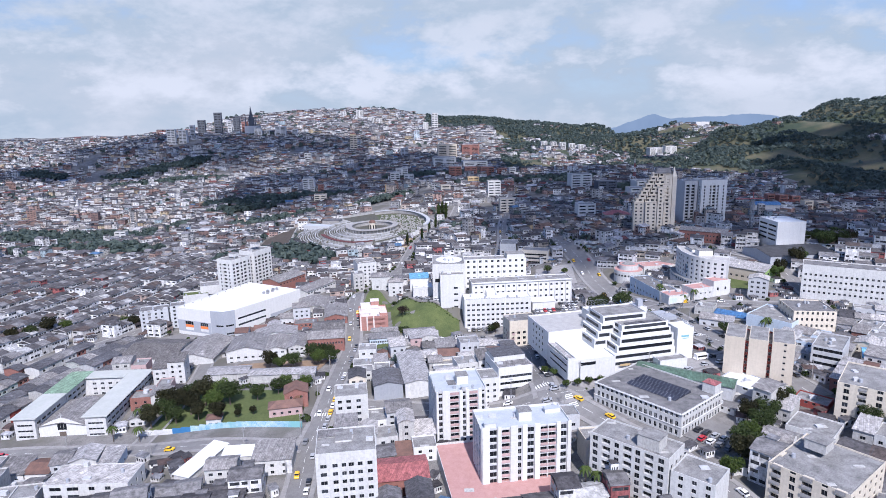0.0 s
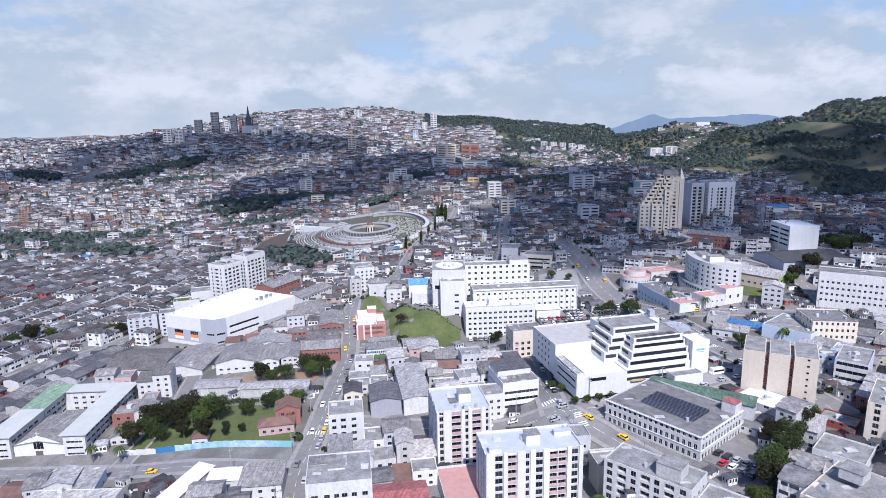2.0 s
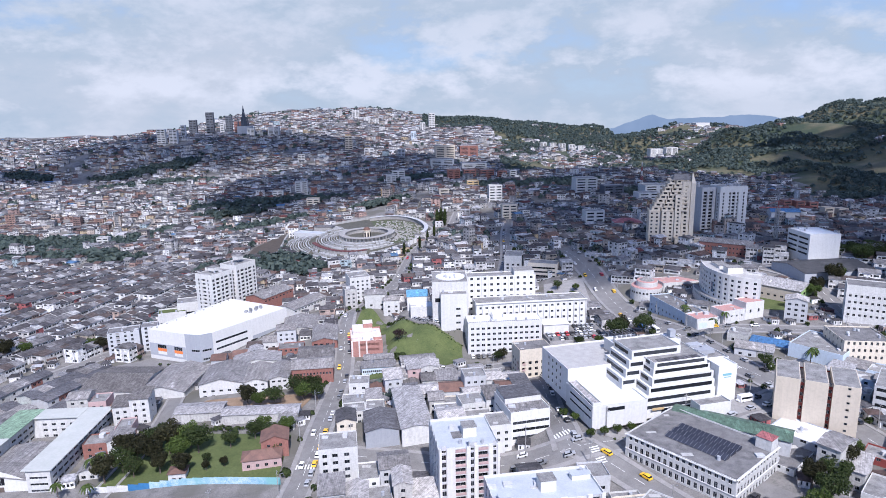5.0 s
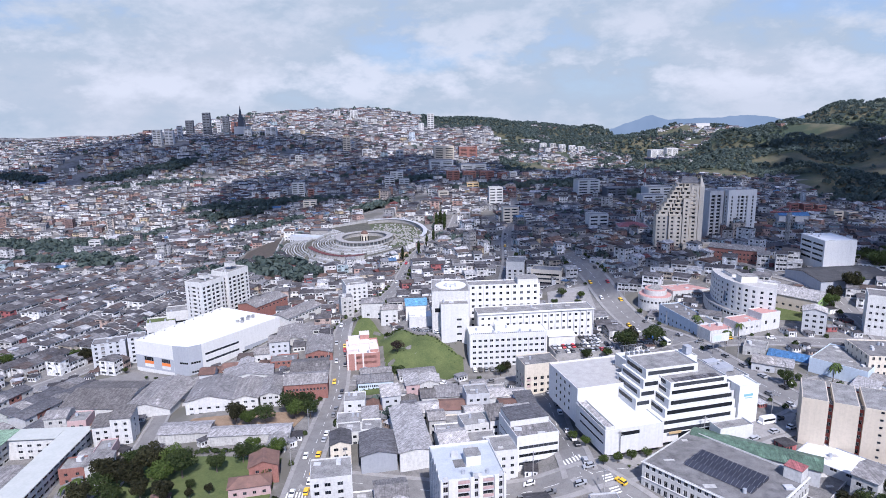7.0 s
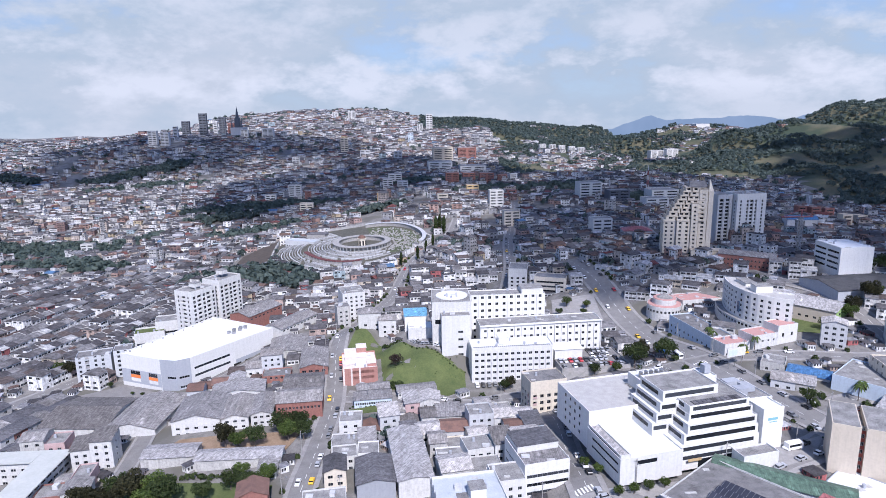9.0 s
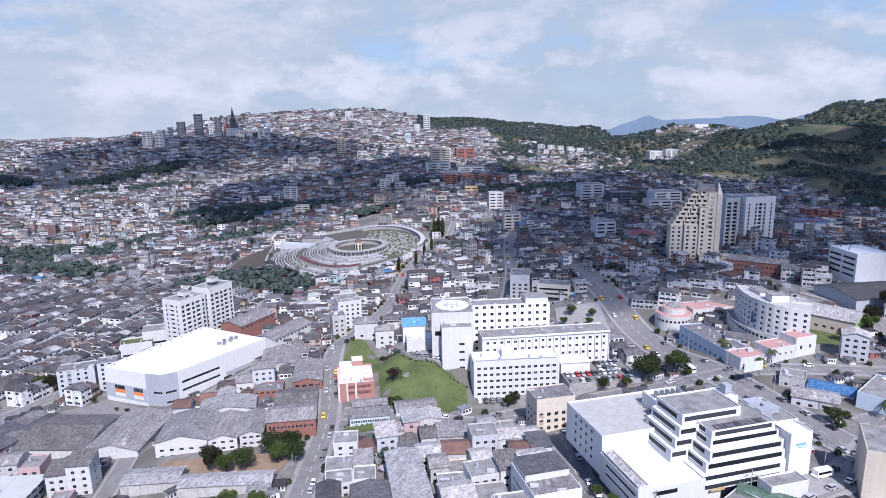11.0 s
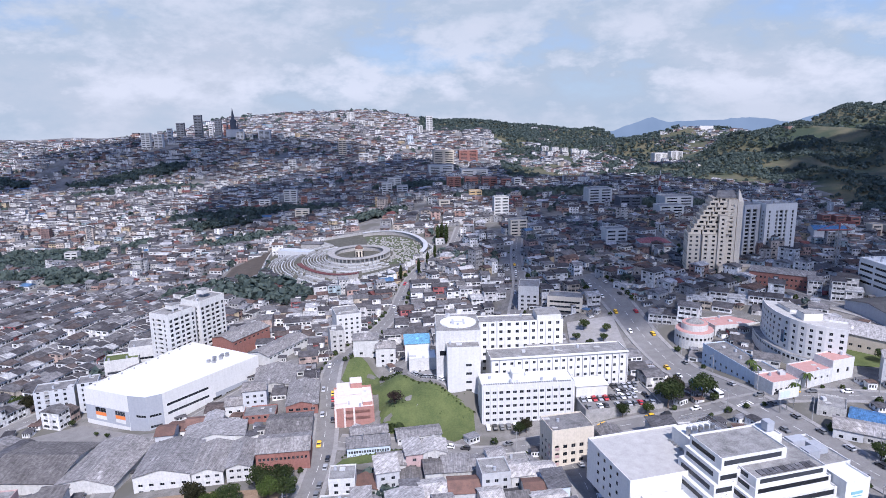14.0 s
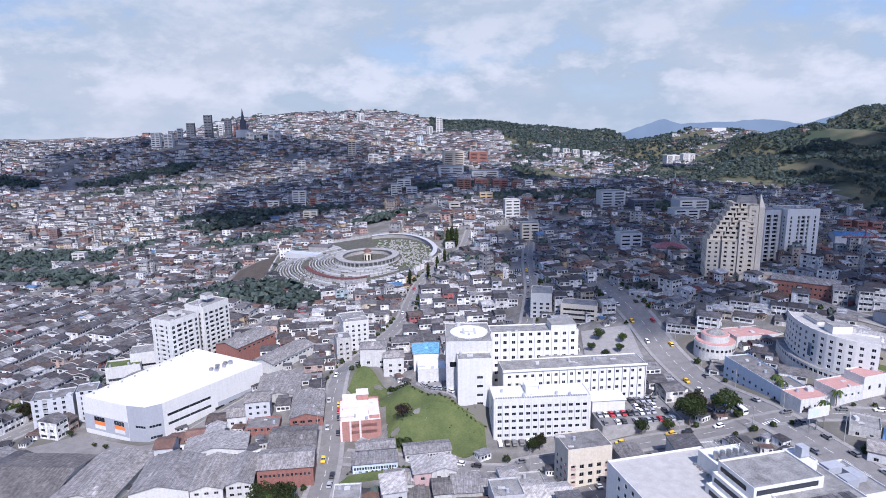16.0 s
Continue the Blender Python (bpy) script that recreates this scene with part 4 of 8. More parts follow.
# the hospital
hosp = building("hospital_wing", "white five-storey hospital wing with rows of square windows", "hospital", 12.1, 359.7, 4.0, 40.0, 12.4, 14.8, bright_white, roof_white, bar=mid_grey,
                front=F(13, 5, 1.7, 1.25, 1.5, 3.1, 1.0), left=F(3, 5, 1.4, 1.2, 1.5, 3.1))
hz = 14.8 - hosp.matrix_basis.translation.z
add_boxes(hosp, "pilaster", bright_white, *[((0.7 + k * 2.96, -0.35, 0), (1.1 + k * 2.96, 0.02, 16.6)) for k in range(14)])
roof_hut(hosp, (14, 5), (19, 11), hz - 0.5, hz + 2.7, bright_white, roof_white)
add_boxes(hosp, "roof_vent", steel, *[((1 + k, 1.0, hz - 0.5), (1.6 + k, 2.0, hz - 0.1)) for k in range(38)])
hosp = building("hospital_wing", "long white hospital wing with tapering pilasters and grey roof", "hospital", 17.2, 374.2, 6.0, 63.0, 12, 21, bright_white, roof_slab, bar=mid_grey,
                front=F(18, 5, 1.4, 1.3, 3.4, 3.6, 1.0), right=F(3, 4, 1.15, 1.05, 5.8, 3.6))
lz = 21 - hosp.matrix_basis.translation.z
add_boxes(hosp, "pilaster", bright_white, *[((0.3 + k * 3.46, -0.7, 0), (0.7 + k * 3.46, 0.02, lz - 1.2)) for k in range(19)])
add_boxes(hosp, "link_roof", roof_slab, ((20, 12.2, lz - 2.6), (41, 22, lz - 2.0)))
add_boxes(hosp, "coping", bright_white, ((-0.3, -0.8, lz - 0.6), (63.3, 0.02, lz - 0.1)))
stair = building("hospital_tower", "white hospital stair block with a column of windows", "hospital", -2.0, 373.8, 3, 14.5, 7.5, 26.6, bright_white, roof_slab, front=layout(4, (9.5, 2.6, W_), h=1.2, first=2.4, pitch=4.0))
hosp = building("hospital_wing", "white six-storey hospital wing behind the courtyard", "hospital", 13.5, 394, 3.5, 40, 10, 31, bright_white, roof_slab, bar=mid_grey, front=F(10, 8, 1.6, 1.5, 3.5, 3.6))
rz = 31 - hosp.matrix_basis.translation.z
add_boxes(hosp, "pilaster", bright_white, *[((0.4 + k * 3.9, -0.4, 0), (0.9 + k * 3.9, 0.02, rz)) for k in range(10)])
roof_hut(hosp, (27.5, 0.4), (39, 9.5), rz - 0.5, rz + 2.6, bright_white, roof_slab)
heli = building("helipad_block", "white hospital block carrying a helicopter landing deck", "hospital", -6.8, 381.6, 1, 20, 25, 31.5, white, roof_slab, front=layout(1, (10, 17, W_), h=2.4, first=20.4, pitch=3, panes=6), left=F(6, 5, 1.6, 1.2, 2.4, 3.8))
hz = 31.5 - heli.matrix_basis.translation.z
pad = part("landing_pad", Raw().cylinder(10.6, 13, hz - 0.5, hz - 0.1, 8.4, n=40).mesh("landing_pad", roof_white), heli, "round white helicopter landing pad")
r = Raw()
for ax, ay, bx, by in ((7.6, 9, 8.6, 17), (12.6, 9, 13.6, 17), (8.6, 12.5, 12.6, 13.5)):
    r.box((ax, ay, hz - 0.1), (bx, by, hz - 0.06))
part("pad_mark", r.mesh("pad_mark", pale_grey), pad, "grey landing mark on the pad")
add_boxes(heli, "deck_post", steel, *[((x, y, hz), (x + 0.15, y + 0.15, hz + 1.5)) for x in (0.1, 5, 10, 15, 20.2) for y in (0.1, 25)])
building("hospital_annex", "white low hospital annex above the parked cars", "hospital", 12.6, 372.2, 5.0, 42, 2.0, 11.5, bright_white, roof_white, keep=False)
building("parking_canopy", "white canopy at the hospital's car park", "canopy", 53.5, 366, 6, 14, 7.5, 10.5, bright_white, roof_white, "shed", 0.6)
building("parking_deck", "raised concrete car park with a retaining wall", "car park", 54.5, 352.5, 7, 34, 23, 6.4, concrete, asphalt, parapet=0.7)

# factory
def factory():
    z0, top = -14.5, 5.0
    root = thing("factory", "large white factory with a white membrane roof", "factory", pose(-171.5, 388.7, z0, 0, 0, 0))
    pts = [(-171.5, 388.7), (-146.5, 378.5), (-137.5, 376.5), (-131.6, 380.2), (-100.1, 424.5), (-142.5, 447.0)]
    o = [(x + 171.5, y - 388.7) for x, y in pts]
    h = top - z0
    mats = [bright_white, mid_grey]
    r = Raw()
    for k in range(len(o)):
        (ax, ay), (bx, by) = o[k], o[(k + 1) % len(o)]
        L = math.hypot(bx - ax, by - ay)
        holes = []
        u = ((bx - ax) / L, (by - ay) / L)
        spec = {3: layout(2, (13, 22, W_), h=1.3, first=8.2, pitch=4.2, panes=10), 1: layout(1, (6, 5, W_), h=1.2, first=9.2), 2: layout(2, (3.5, 5, W_), h=1.2, first=4.0, pitch=5.2)}.get(k)
        facade(r, holes, (ax, ay), u, L, h, spec, mat=1 if k in (1, 2) else 0)
        for m, ww, hh, sp, what in holes:
            part("window", window_mesh(ww, hh, 4, glass, pale_grey), root, at=m)
        if k == 0:
            def front_at(c, z, out):
                return Matrix.Translation((ax + u[0] * c + u[1] * out, ay + u[1] * c - u[0] * out, z)) @ Matrix.Rotation(math.atan2(u[1], u[0]), 4, "Z")
            part("cladding_panel", panel_mesh(L - 0.2, 7.4, mid_grey), root, "grey sheet cladding below the white wall", at=front_at(L / 2, 7.8, 0.03))
            for c, ww in ((9.5, 6.5), (21.5, 6.0)):
                part("window", window_mesh(ww, 2.2, 4, glass, pale_grey), root, at=front_at(c, 10.0, 0.09))
                part("cladding_panel", panel_mesh(ww, 1.7, orange), root, "orange cladding panel", at=front_at(c, 8.0, 0.09))
                part("cladding_panel", panel_mesh(ww, 1.8, bright_white), root, "white cladding panel", at=front_at(c, 6.1, 0.09))
        if k == 3:
            def side_at(c, z, out):
                return Matrix.Translation((ax + u[0] * c + u[1] * out, ay + u[1] * c - u[0] * out, z)) @ Matrix.Rotation(math.atan2(u[1], u[0]), 4, "Z")
            part("cladding_panel", panel_mesh(L * 0.45, 5.0, mid_grey), root, "grey sheet cladding along the loading side", at=side_at(L * 0.73, 6.6, 0.03))
            for c in (0.52, 0.66, 0.80, 0.93):
                part("loading_door", panel_mesh(5.0, 3.0, rubber), root, "dark loading door", at=side_at(L * c, 5.4, 0.08))
    cx, cy = sum(p[0] for p in o) / 6, sum(p[1] for p in o) / 6
    inner = [(cx + (x - cx) * 0.988, cy + (y - cy) * 0.988) for x, y in o]
    for k in range(6):
        a, b, c, d = o[k], o[(k + 1) % 6], inner[(k + 1) % 6], inner[k]
        r.face((*a, h), (*b, h), (*c, h), (*d, h))
        r.face((*d, h), (*c, h), (*c, h - 0.8), (*d, h - 0.8))
    part("wall", r.mesh("wall", *mats), root)
    rr = Raw()
    rr.face(*[(x, y, h - 0.8) for x, y in inner])
    part("roof", rr.mesh("roof", roof_white), root)
    for k, (x, y) in enumerate(((47, 29), (49.5, 30.5), (52, 33), (48.5, 33.5), (51.5, 36.5), (54, 37), (50, 28))):
        part("cooling_unit", Raw().box((x, y, h - 0.8), (x + 1.7, y + 1.5, h + 0.5 + 0.25 * (k % 3))).mesh("cooling_unit", steel), root)
    for k in range(9):
        f = (k + 0.5) / 9
        x, y = inner[0][0] + (inner[5][0] - inner[0][0]) * f + 1.6, inner[0][1] + (inner[5][1] - inner[0][1]) * f + 0.4
        part("roof_vent", Raw().box((x - 0.3, y - 0.3, h - 0.8), (x + 0.3, y + 0.3, h - 0.1)).mesh("roof_vent", steel), root)
    for x, y, w, d, yaw in ((-171.5, 379, 40, 50, 0), (-150, 390, 45, 55, 0)):
        claim(x, y, yaw, w, d)
    return root


factory()
pale_block = paint("bluish_white_render", (0.54, 0.56, 0.59), 0.3)
block = building("apartment_block", "white five-storey apartment block beside the factory", "apartment block", -196.5, 390.5, 20, 17, 11, 1.8, pale_block, roof_tar, front=layout(6, (2, 1.3, W_), (5.5, 1.8, B_), (9.5, 1.3, W_), (13, 1.3, W_), h=1.4), left=F(3, 6, .8, .8))
building("apartment_block", "white five-storey apartment block beside the factory", "apartment block", -180, 398, 20, 9, 10, 2.6, pale_block, roof_tar, front=layout(6, (2.5, 1.5, W_), (6, 1.5, W_), h=1.4))
building("office_building", "white office with a green roof terrace", "office building", -178, 446, 20, 20, 13, 2.5, white, roof_slab, front=layout(2, (10, 18, W_), h=1.3, first=4, pitch=3.4, panes=8))
building("roof_garden", "white terrace building with a grass roof", "office building", -187, 436.5, 20, 17, 11, -1.5, white, lawn, parapet=0.9, front=layout(1, (6.5, 11, W_), h=1.4, first=4, panes=6))
for bx, by, bt in ((-150.5, 437.4, 23.5), (-140, 456, 25.5)):
    slab = building("apartment_slab", "white twelve-storey apartment slab with stacked balconies", "apartment block", bx, by, 64, 19, 14, bt, white, roof_slab, trim=pale_grey,
                    front=layout(12, (2.0, 1.9, W_), (6.0, 3.4, "loggia"), (9.6, 1.9, W_), (13.4, 3.4, "loggia"), (17.2, 1.6, W_), h=1.7, pitch=2.65, first=0.9), left=layout(12, (3, 1.2, W_), (7, 3.4, "loggia"), (11, 1.2, W_), h=1.5, pitch=2.65))
    roof_hut(slab, (7, 4), (12, 9), bt + 12, bt + 14.5, white, roof_slab)

# college round a courtyard, with a pale green roof
def college():
    x, y, yaw, z0, top = -145.6, 249.0, 92.5, -10.5, 0.0
    root = thing("college", "white four-storey college round a courtyard with a pale roof", "school", pose(x, y, z0, 0, 0, yaw) @ Matrix.Diagonal((0.98, 1.16, 1, 1)))
    claim(x, y, yaw, 52, 40)
    h = top - z0

    def wing(u0, v0, u1, v1, roof, **sides):
        w, d = u1 - u0, v1 - v0
        r, holes = Raw(), []
        for side, where in SIDES.items():
            origin, u, length = where(w, d)
            facade(r, holes, origin, u, length, h, sides.get(side))
        at = Matrix.Translation((u0, v0, 0))
        part("wall", r.mesh("wall", white), root, at=at)
        part("roof", Raw().box((-0.9, -0.9, h + 0.3), (w + 0.9, d + 0.9, h + 0.6)).mesh("roof", roof), root, at=at)
        add = Raw().box((0.3, 0.3, h), (w - 0.3, d - 0.3, h + 0.3), 0, False, False)
        part("eaves_gap", add.mesh("eaves_gap", mid_grey), root, at=at)
        for m, ww, hh, spec, what in holes:
            part("window", window_mesh(ww, hh, spec.get("panes", 2), glass, white), root, at=at @ m)
    wing(0, 0, 50, 7.5, roof_pale_green, front=layout(4, *[(3 + 4 * k, 3.2, W_) for k in range(12)], h=1.1, first=1.1, pitch=2.6, panes=4), left=layout(3, (3.7, 5.5, W_), h=0.9, first=2.0, pitch=2.6, panes=4))
    wing(0, 25.5, 24, 33, roof_pale_green, left=layout(3, (3.7, 5.5, W_), h=0.9, first=2.0, pitch=2.6, panes=4), front=layout(3, *[(3 + 4 * k, 3.0, W_) for k in range(5)], h=1.1, first=2, pitch=2.6))
    wing(25.9, 25.5, 50, 33, roof_green, front=layout(3, *[(3 + 4 * k, 3.0, W_) for k in range(5)], h=1.1, first=2, pitch=2.6))
    wing(42.5, 9.4, 50, 23.6, roof_pale_green, left=F(4, 3, 1.6, 1.1, 2, 2.6))
    part("wall", Raw().box((42.6, 7.4, 0), (49.9, 9.5, h + 0.25)).box((42.6, 23.5, 0), (49.9, 25.6, h + 0.25)).box((23.9, 25.8, 0), (26.0, 32.8, h + 0.25)).mesh("wall", white), root)
    # chapel hall between the wings
    r = pitched(26, 17, 6.2, 1.6, "gable")
    part("hall_roof", r.mesh("hall_roof", roof_grey), root, at=Matrix.Translation((1.5, 8.2, 0)))
    rw = Raw().box((1.5, 8.2, 0), (27.5, 25.2, 6.2), 0, False, False)
    rw.face((1.5, 25.2, 6.2), (1.5, 8.2, 6.2), (1.5, 14.0, 9.2), (1.5, 16.7, 10.2), (1.5, 19.4, 9.2))
    part("hall_wall", rw.mesh("hall_wall", bright_white), root)
    part("window", window_mesh(3.4, 3.2, 3, glass, white), root, "arched chapel window", at=Matrix.Translation((1.42, 16.7, 6.0)) @ Matrix.Rotation(-math.pi / 2, 4, "Z"))
    part("door", Raw().box((1.3, 15.5, 0.6), (1.5, 17.9, 3.6)).mesh("door", bark), root, "brown wooden door")
    part("cross", Raw().box((1.4, 16.6, 10.2), (1.6, 16.8, 12.2)).box((1.4, 16.1, 11.2), (1.6, 17.3, 11.4)).mesh("cross", white), root)
    part("courtyard", Raw().box((27.6, 7.6, 0.2), (42.4, 25.4, 0.9)).mesh("courtyard", concrete), root)
    return root


def netting():
    """Sagging green shade net on posts along the bank."""
    root = thing("shade_net", "long sagging green shade net on short posts", "netting", pose(0, 0, 0))
    line = spline([(-226, 290), (-216, 302), (-207, 317), (-198, 341)], 3.0)
    r = Raw()
    for k in range(len(line) - 1):
        for j in range(4):
            P = []
            for i, jj in ((k, j), (k + 1, j), (k + 1, j + 1), (k, j + 1)):
                x, y = line[i][0] + 2.4 * jj, line[i][1] - 1.0 * jj
                P.append((x, y, ground_at(x, y) + 2.2 + 0.5 * math.sin(1.3 * i) - 0.35 * jj))
            r.face(*P)
    part("net", r.mesh("net", paint("green_net", (0.10, 0.36, 0.30), 0.3)), root)
    for x, y in line[::3]:
        g = ground_at(x, y)
        part("post", Raw().cylinder(x, y, g - 0.3, g + 2.4, 0.08, n=6).mesh("post", steel), root)


netting()
roof_pale_green = mottled("pale_painted_roof", (0.37, 0.385, 0.36), (0.47, 0.48, 0.455), 0.1, 0.7)
college()
building("apartment_block", "white apartment house with a pale sheet roof", "apartment block", -139, 195, 1.0, 29, 13, 2.0, white, roof_pale, parapet=0.2, front=layout(3, (4, 4, W_), (10, 4, W_), (16.5, 2, W_), (22, 2, W_), h=1.4, first=1.6, pitch=2.9), right=F(3, 3, 1.0, 1.4))
building("carport", "long carport with a white roof", "shed", -92, 202, 74, 24, 6, -0.5, white, roof_white, "shed", 0.5)
building("carport", "open carport with a white roof over parked cars", "shed", -84, 214, 4, 16, 7, 0.2, white, roof_white, "shed", 0.5)
building("house", "white three-storey house with a grey roof above the lane", "house", -70, 205, 6, 14, 13, 3.5, white, roof_grey, "shed", 1.0, front=F(3, 3, 1.3, 1.2))
building("garden_house", "pink-brick villa with a clay-tiled roof in the garden", "house", -76, 250, 12, 14, 7, 1.2, pink, roof_clay, "hip", 2.0, front=F(4, 1, 1.2, 1.2, 1.6))
building("garden_house", "two-storey brick villa with a clay-tiled roof", "house", -71, 258, 12, 10, 9, 4.2, brick_red, roof_clay, "gable_y", 2.2, front=F(2, 1, 1.2, 1.2, 5))
building("kiosk", "small garden pavilion with a tiled roof", "kiosk", -102, 247, 8, 6, 5, -1.5, white, roof_clay, "hip", 1.4, front=F(2, 1, 1.4, 1.2, 0.8))
mural = mottled("mural_paint", (0.10, 0.28, 0.44), (0.55, 0.64, 0.66), 0.35, 0.8, 0.02, (0.20, 0.40, 0.42))
for k in range(18):
    x0, x1 = -132 + 4 * k, -128 + 4 * k
    y0, y1 = 246.5 - 0.28 * k, 246.22 - 0.28 * k
    g = min(ground_at(x0, y0), ground_at(x1, y1))
    t = tagged(new("garden_wall", Raw().prism([(x0, y0 - 0.15), (x1, y1 - 0.15), (x1, y1 + 0.15), (x0, y0 + 0.15)], g - 0.5, g + 2.6).mesh("garden_wall", white if k < 4 else (deep_blue if k in (4, 5) else mural))), "garden wall panel painted with a faded blue mural" if k > 3 else "white garden wall panel beside the street", "wall", "garden wall panels")

rose_brick = paint("rose_brick_facing", (0.42, 0.225, 0.19), 0.35)
blush = paint("blush_white_render", (0.70, 0.62, 0.58), 0.3)
roof_pinkish = mottled("worn_pink_white_roof", (0.52, 0.45, 0.43), (0.72, 0.68, 0.66), 0.3)
claim(-136, 235.5, -3.5, 78, 10)
claim(-215, 231, 0, 84, 17)
claim(10, 347, 5, 46, 12)
claim(50, 344, 7, 44, 8)
claim(-33, 350, 0, 42, 36)
claim(-62, 246, 0, 7, 34)
# red and white house on the lawn, school by the road, neighbours
red = building("brick_building", "red-brick and white three-storey building with roof terraces", "house", -50.7, 360.8, 9, 17, 22, 5.0, rose_brick, roof_pinkish, parapet=0.9, front=layout(2, (13.6, 3.2, W_), (5, 1.2, W_), h=1.4, first=3.6, pitch=2.9, panes=3), left=F(3, 2, 1.2, 1.2, 2.5), right=F(4, 2, 1.2, 1.2, 2.5))
roof_hut(red, (1.5, 8), (12, 21), 8.4, 11.6, blush, roof_pinkish)
roof_hut(red, (7.5, 14), (12.5, 20), 11.6, 14.2, rose_brick, roof_pinkish)
roof_hut(red, (0.5, 2), (6, 7.5), 8.4, 10.6, blush, roof_pinkish)
roof_hut(red, (12.4, 3), (16.5, 9), 8.4, 10.0, rose_brick, roof_pinkish)
add_boxes(red, "pier", blush, *[((x, -0.3, 0), (x + 0.8, 0.02, 9.6)) for x in (0.2, 4.0, 8.0)])
building("primary_school", "low blue-and-white school pavilion with a grey roof", "school", -42.5, 338.4, 8, 17, 7, -0.8, pale_blue, roof_grey, "shed", 0.9, front=F(16, 1, 0.75, 1.2, 1.6, 2.7, 0.4))
building("primary_school", "low school pavilion with a grey roof", "school", -42, 347, 8, 15, 7, 0.2, white, roof_grey, "gable", 1.1)
building("primary_school", "low white school pavilion with a grey roof", "school", -23.0, 344.5, 10, 18, 8, -0.2, white, roof_grey, "gable", 1.0, front=F(15, 1, 0.8, 1.0, 1.8, 2.7, 0.4))
building("house", "white three-storey house with a hipped grey roof", "house", -49.5, 419, 4, 13, 10, 14.0, white, roof_grey, "hip", 2.2, front=layout(3, (4, 1.6, W_), (10.5, 1.6, W_), pitch=2.9))
building("house", "white two-storey house with a hipped grey roof", "house", -37.5, 413.5, 4, 10, 8.5, 11.6, white, roof_grey, "hip", 2.0, front=layout(3, (3.5, 1.4, W_), (8, 1.4, W_), pitch=2.9))
building("office_building", "white three-storey building with a bright blue roof", "office building", -22.5, 411, 4, 12.5, 12, 14.6, bright_white, roof_sky, "shed", 0.7, front=layout(3, (3, 2.2, W_), (7, 2.2, W_), (10.5, 2.2, W_), pitch=3.2, first=2.6))
building("house", "low white annex with a flat roof", "house", -20, 398, 4, 13, 11, 12.0, white, roof_white, front=F(4, 1, 1.2, 1.0, 2))
block = building("apartment_block", "white six-storey corner block with dark windows", "apartment block", -65, 466, 18, 14.5, 18, 12.4, white, roof_slab, front=F(4, 6, 1.4, 1.3, 1.6, 2.8), left=F(4, 6, 1.2, 1.2, 1.6, 2.8))
roof_hut(block, (4, 6), (11, 14), 16, 19.5, white, roof_slab)
building("apartment_block", "tall narrow brick-and-white house above the road", "apartment block", -66, 448, 18, 8, 10, 9.0, worn_white, roof_tar, front=F(2, 4, 1.4, 1.2, 2, 2.8), left=None)
building("warehouse", "red-brick factory hall with a dark roof", "warehouse", -75.4, 328.8, 7, 19.9, 14, 3.2, brick_red, roof_grey, "gable", 2.2, front=F(12, 1, 0.9, 1.2, 5.0, 2.7, 0.6), right=F(5, 1, 0.9, 1.2, 5))
building("warehouse", "white workshop behind the brick hall", "warehouse", -76, 345, 7, 18, 18, 2.0, worn_white, roof_grey, "gable", 2.0)
building("warehouse", "red-brick workshop with a grey roof", "warehouse", -74, 372, 8, 14, 26, 1.2, brick_red, roof_grey, "gable_y", 2.0, front=F(4, 1, 2.0, 1.2, 3))
building("warehouse", "red-brick workshop with a flat roof", "warehouse", -92, 368, 8, 14, 10, -1.0, brick_red, roof_tar, front=F(5, 1, 1.2, 1.2, 3))
building("warehouse", "white gabled warehouse with a grey roof", "warehouse", -117, 318.7, 7, 20, 24, 0.6, white, roof_grey, "gable_y", 2.6, front=F(5, 2, 1.6, 1.0, 1.8, 2.6))
building("warehouse", "white gabled warehouse with a grey roof", "warehouse", -96.2, 319.8, 9, 11, 22, 0.9, white, roof_grey, "gable_y", 1.8, front=F(3, 2, 1.5, 1.0, 1.8, 2.6))
building("warehouse", "white gabled warehouse with a grey roof", "warehouse", -84.6, 322.5, 9, 9, 20, 1.2, white, roof_grey, "gable_y", 1.6, front=F(3, 2, 1.5, 1.0, 1.8, 2.6))
building("warehouse", "white arched-front depot with a pale roof", "warehouse", -110, 347, 12, 24, 14, -1.5, white, roof_pale, "gable_y", 2.4, front=F(7, 1, 1.2, 0.8, 4))
building("warehouse", "wide workshop with a dark stained roof", "warehouse", -178, 326, -3, 30, 30, -4.5, white, roof_grey, "gable", 3.0)
building("warehouse", "wide workshop with a dark stained roof", "warehouse", -147, 322, -3, 22, 32, -3.4, white, roof_grey, "gable_y", 2.6)
building("warehouse", "red-brick hall behind the factory", "warehouse", -122, 452, 62, 30, 16, 2.5, brick_red, roof_grey, "gable", 2.2, front=F(8, 1, 1.8, 1.0, 9.5))
building("warehouse", "white workshop with clerestory windows", "warehouse", -98, 436, 62, 34, 14, -0.5, white, roof_grey, "gable", 1.8, front=F(10, 1, 2.0, 0.9, 5))
building("warehouse", "grey sheet-roofed workshop among the sheds", "warehouse", -96, 398, 10, 20, 26, -1.5, worn_white, roof_grey, "gable_y", 2.2)
building("greenhouse", "half-open frame shed in the yard", "shed", -118, 292, 4, 20, 10, -0.5, worn_white, roof_pale, "gable", 1.0)
building("warehouse", "row of low sheds with pale roofs", "warehouse", -96, 288, 3, 32, 8, 0.5, worn_white, roof_pale, "gable", 1.0)

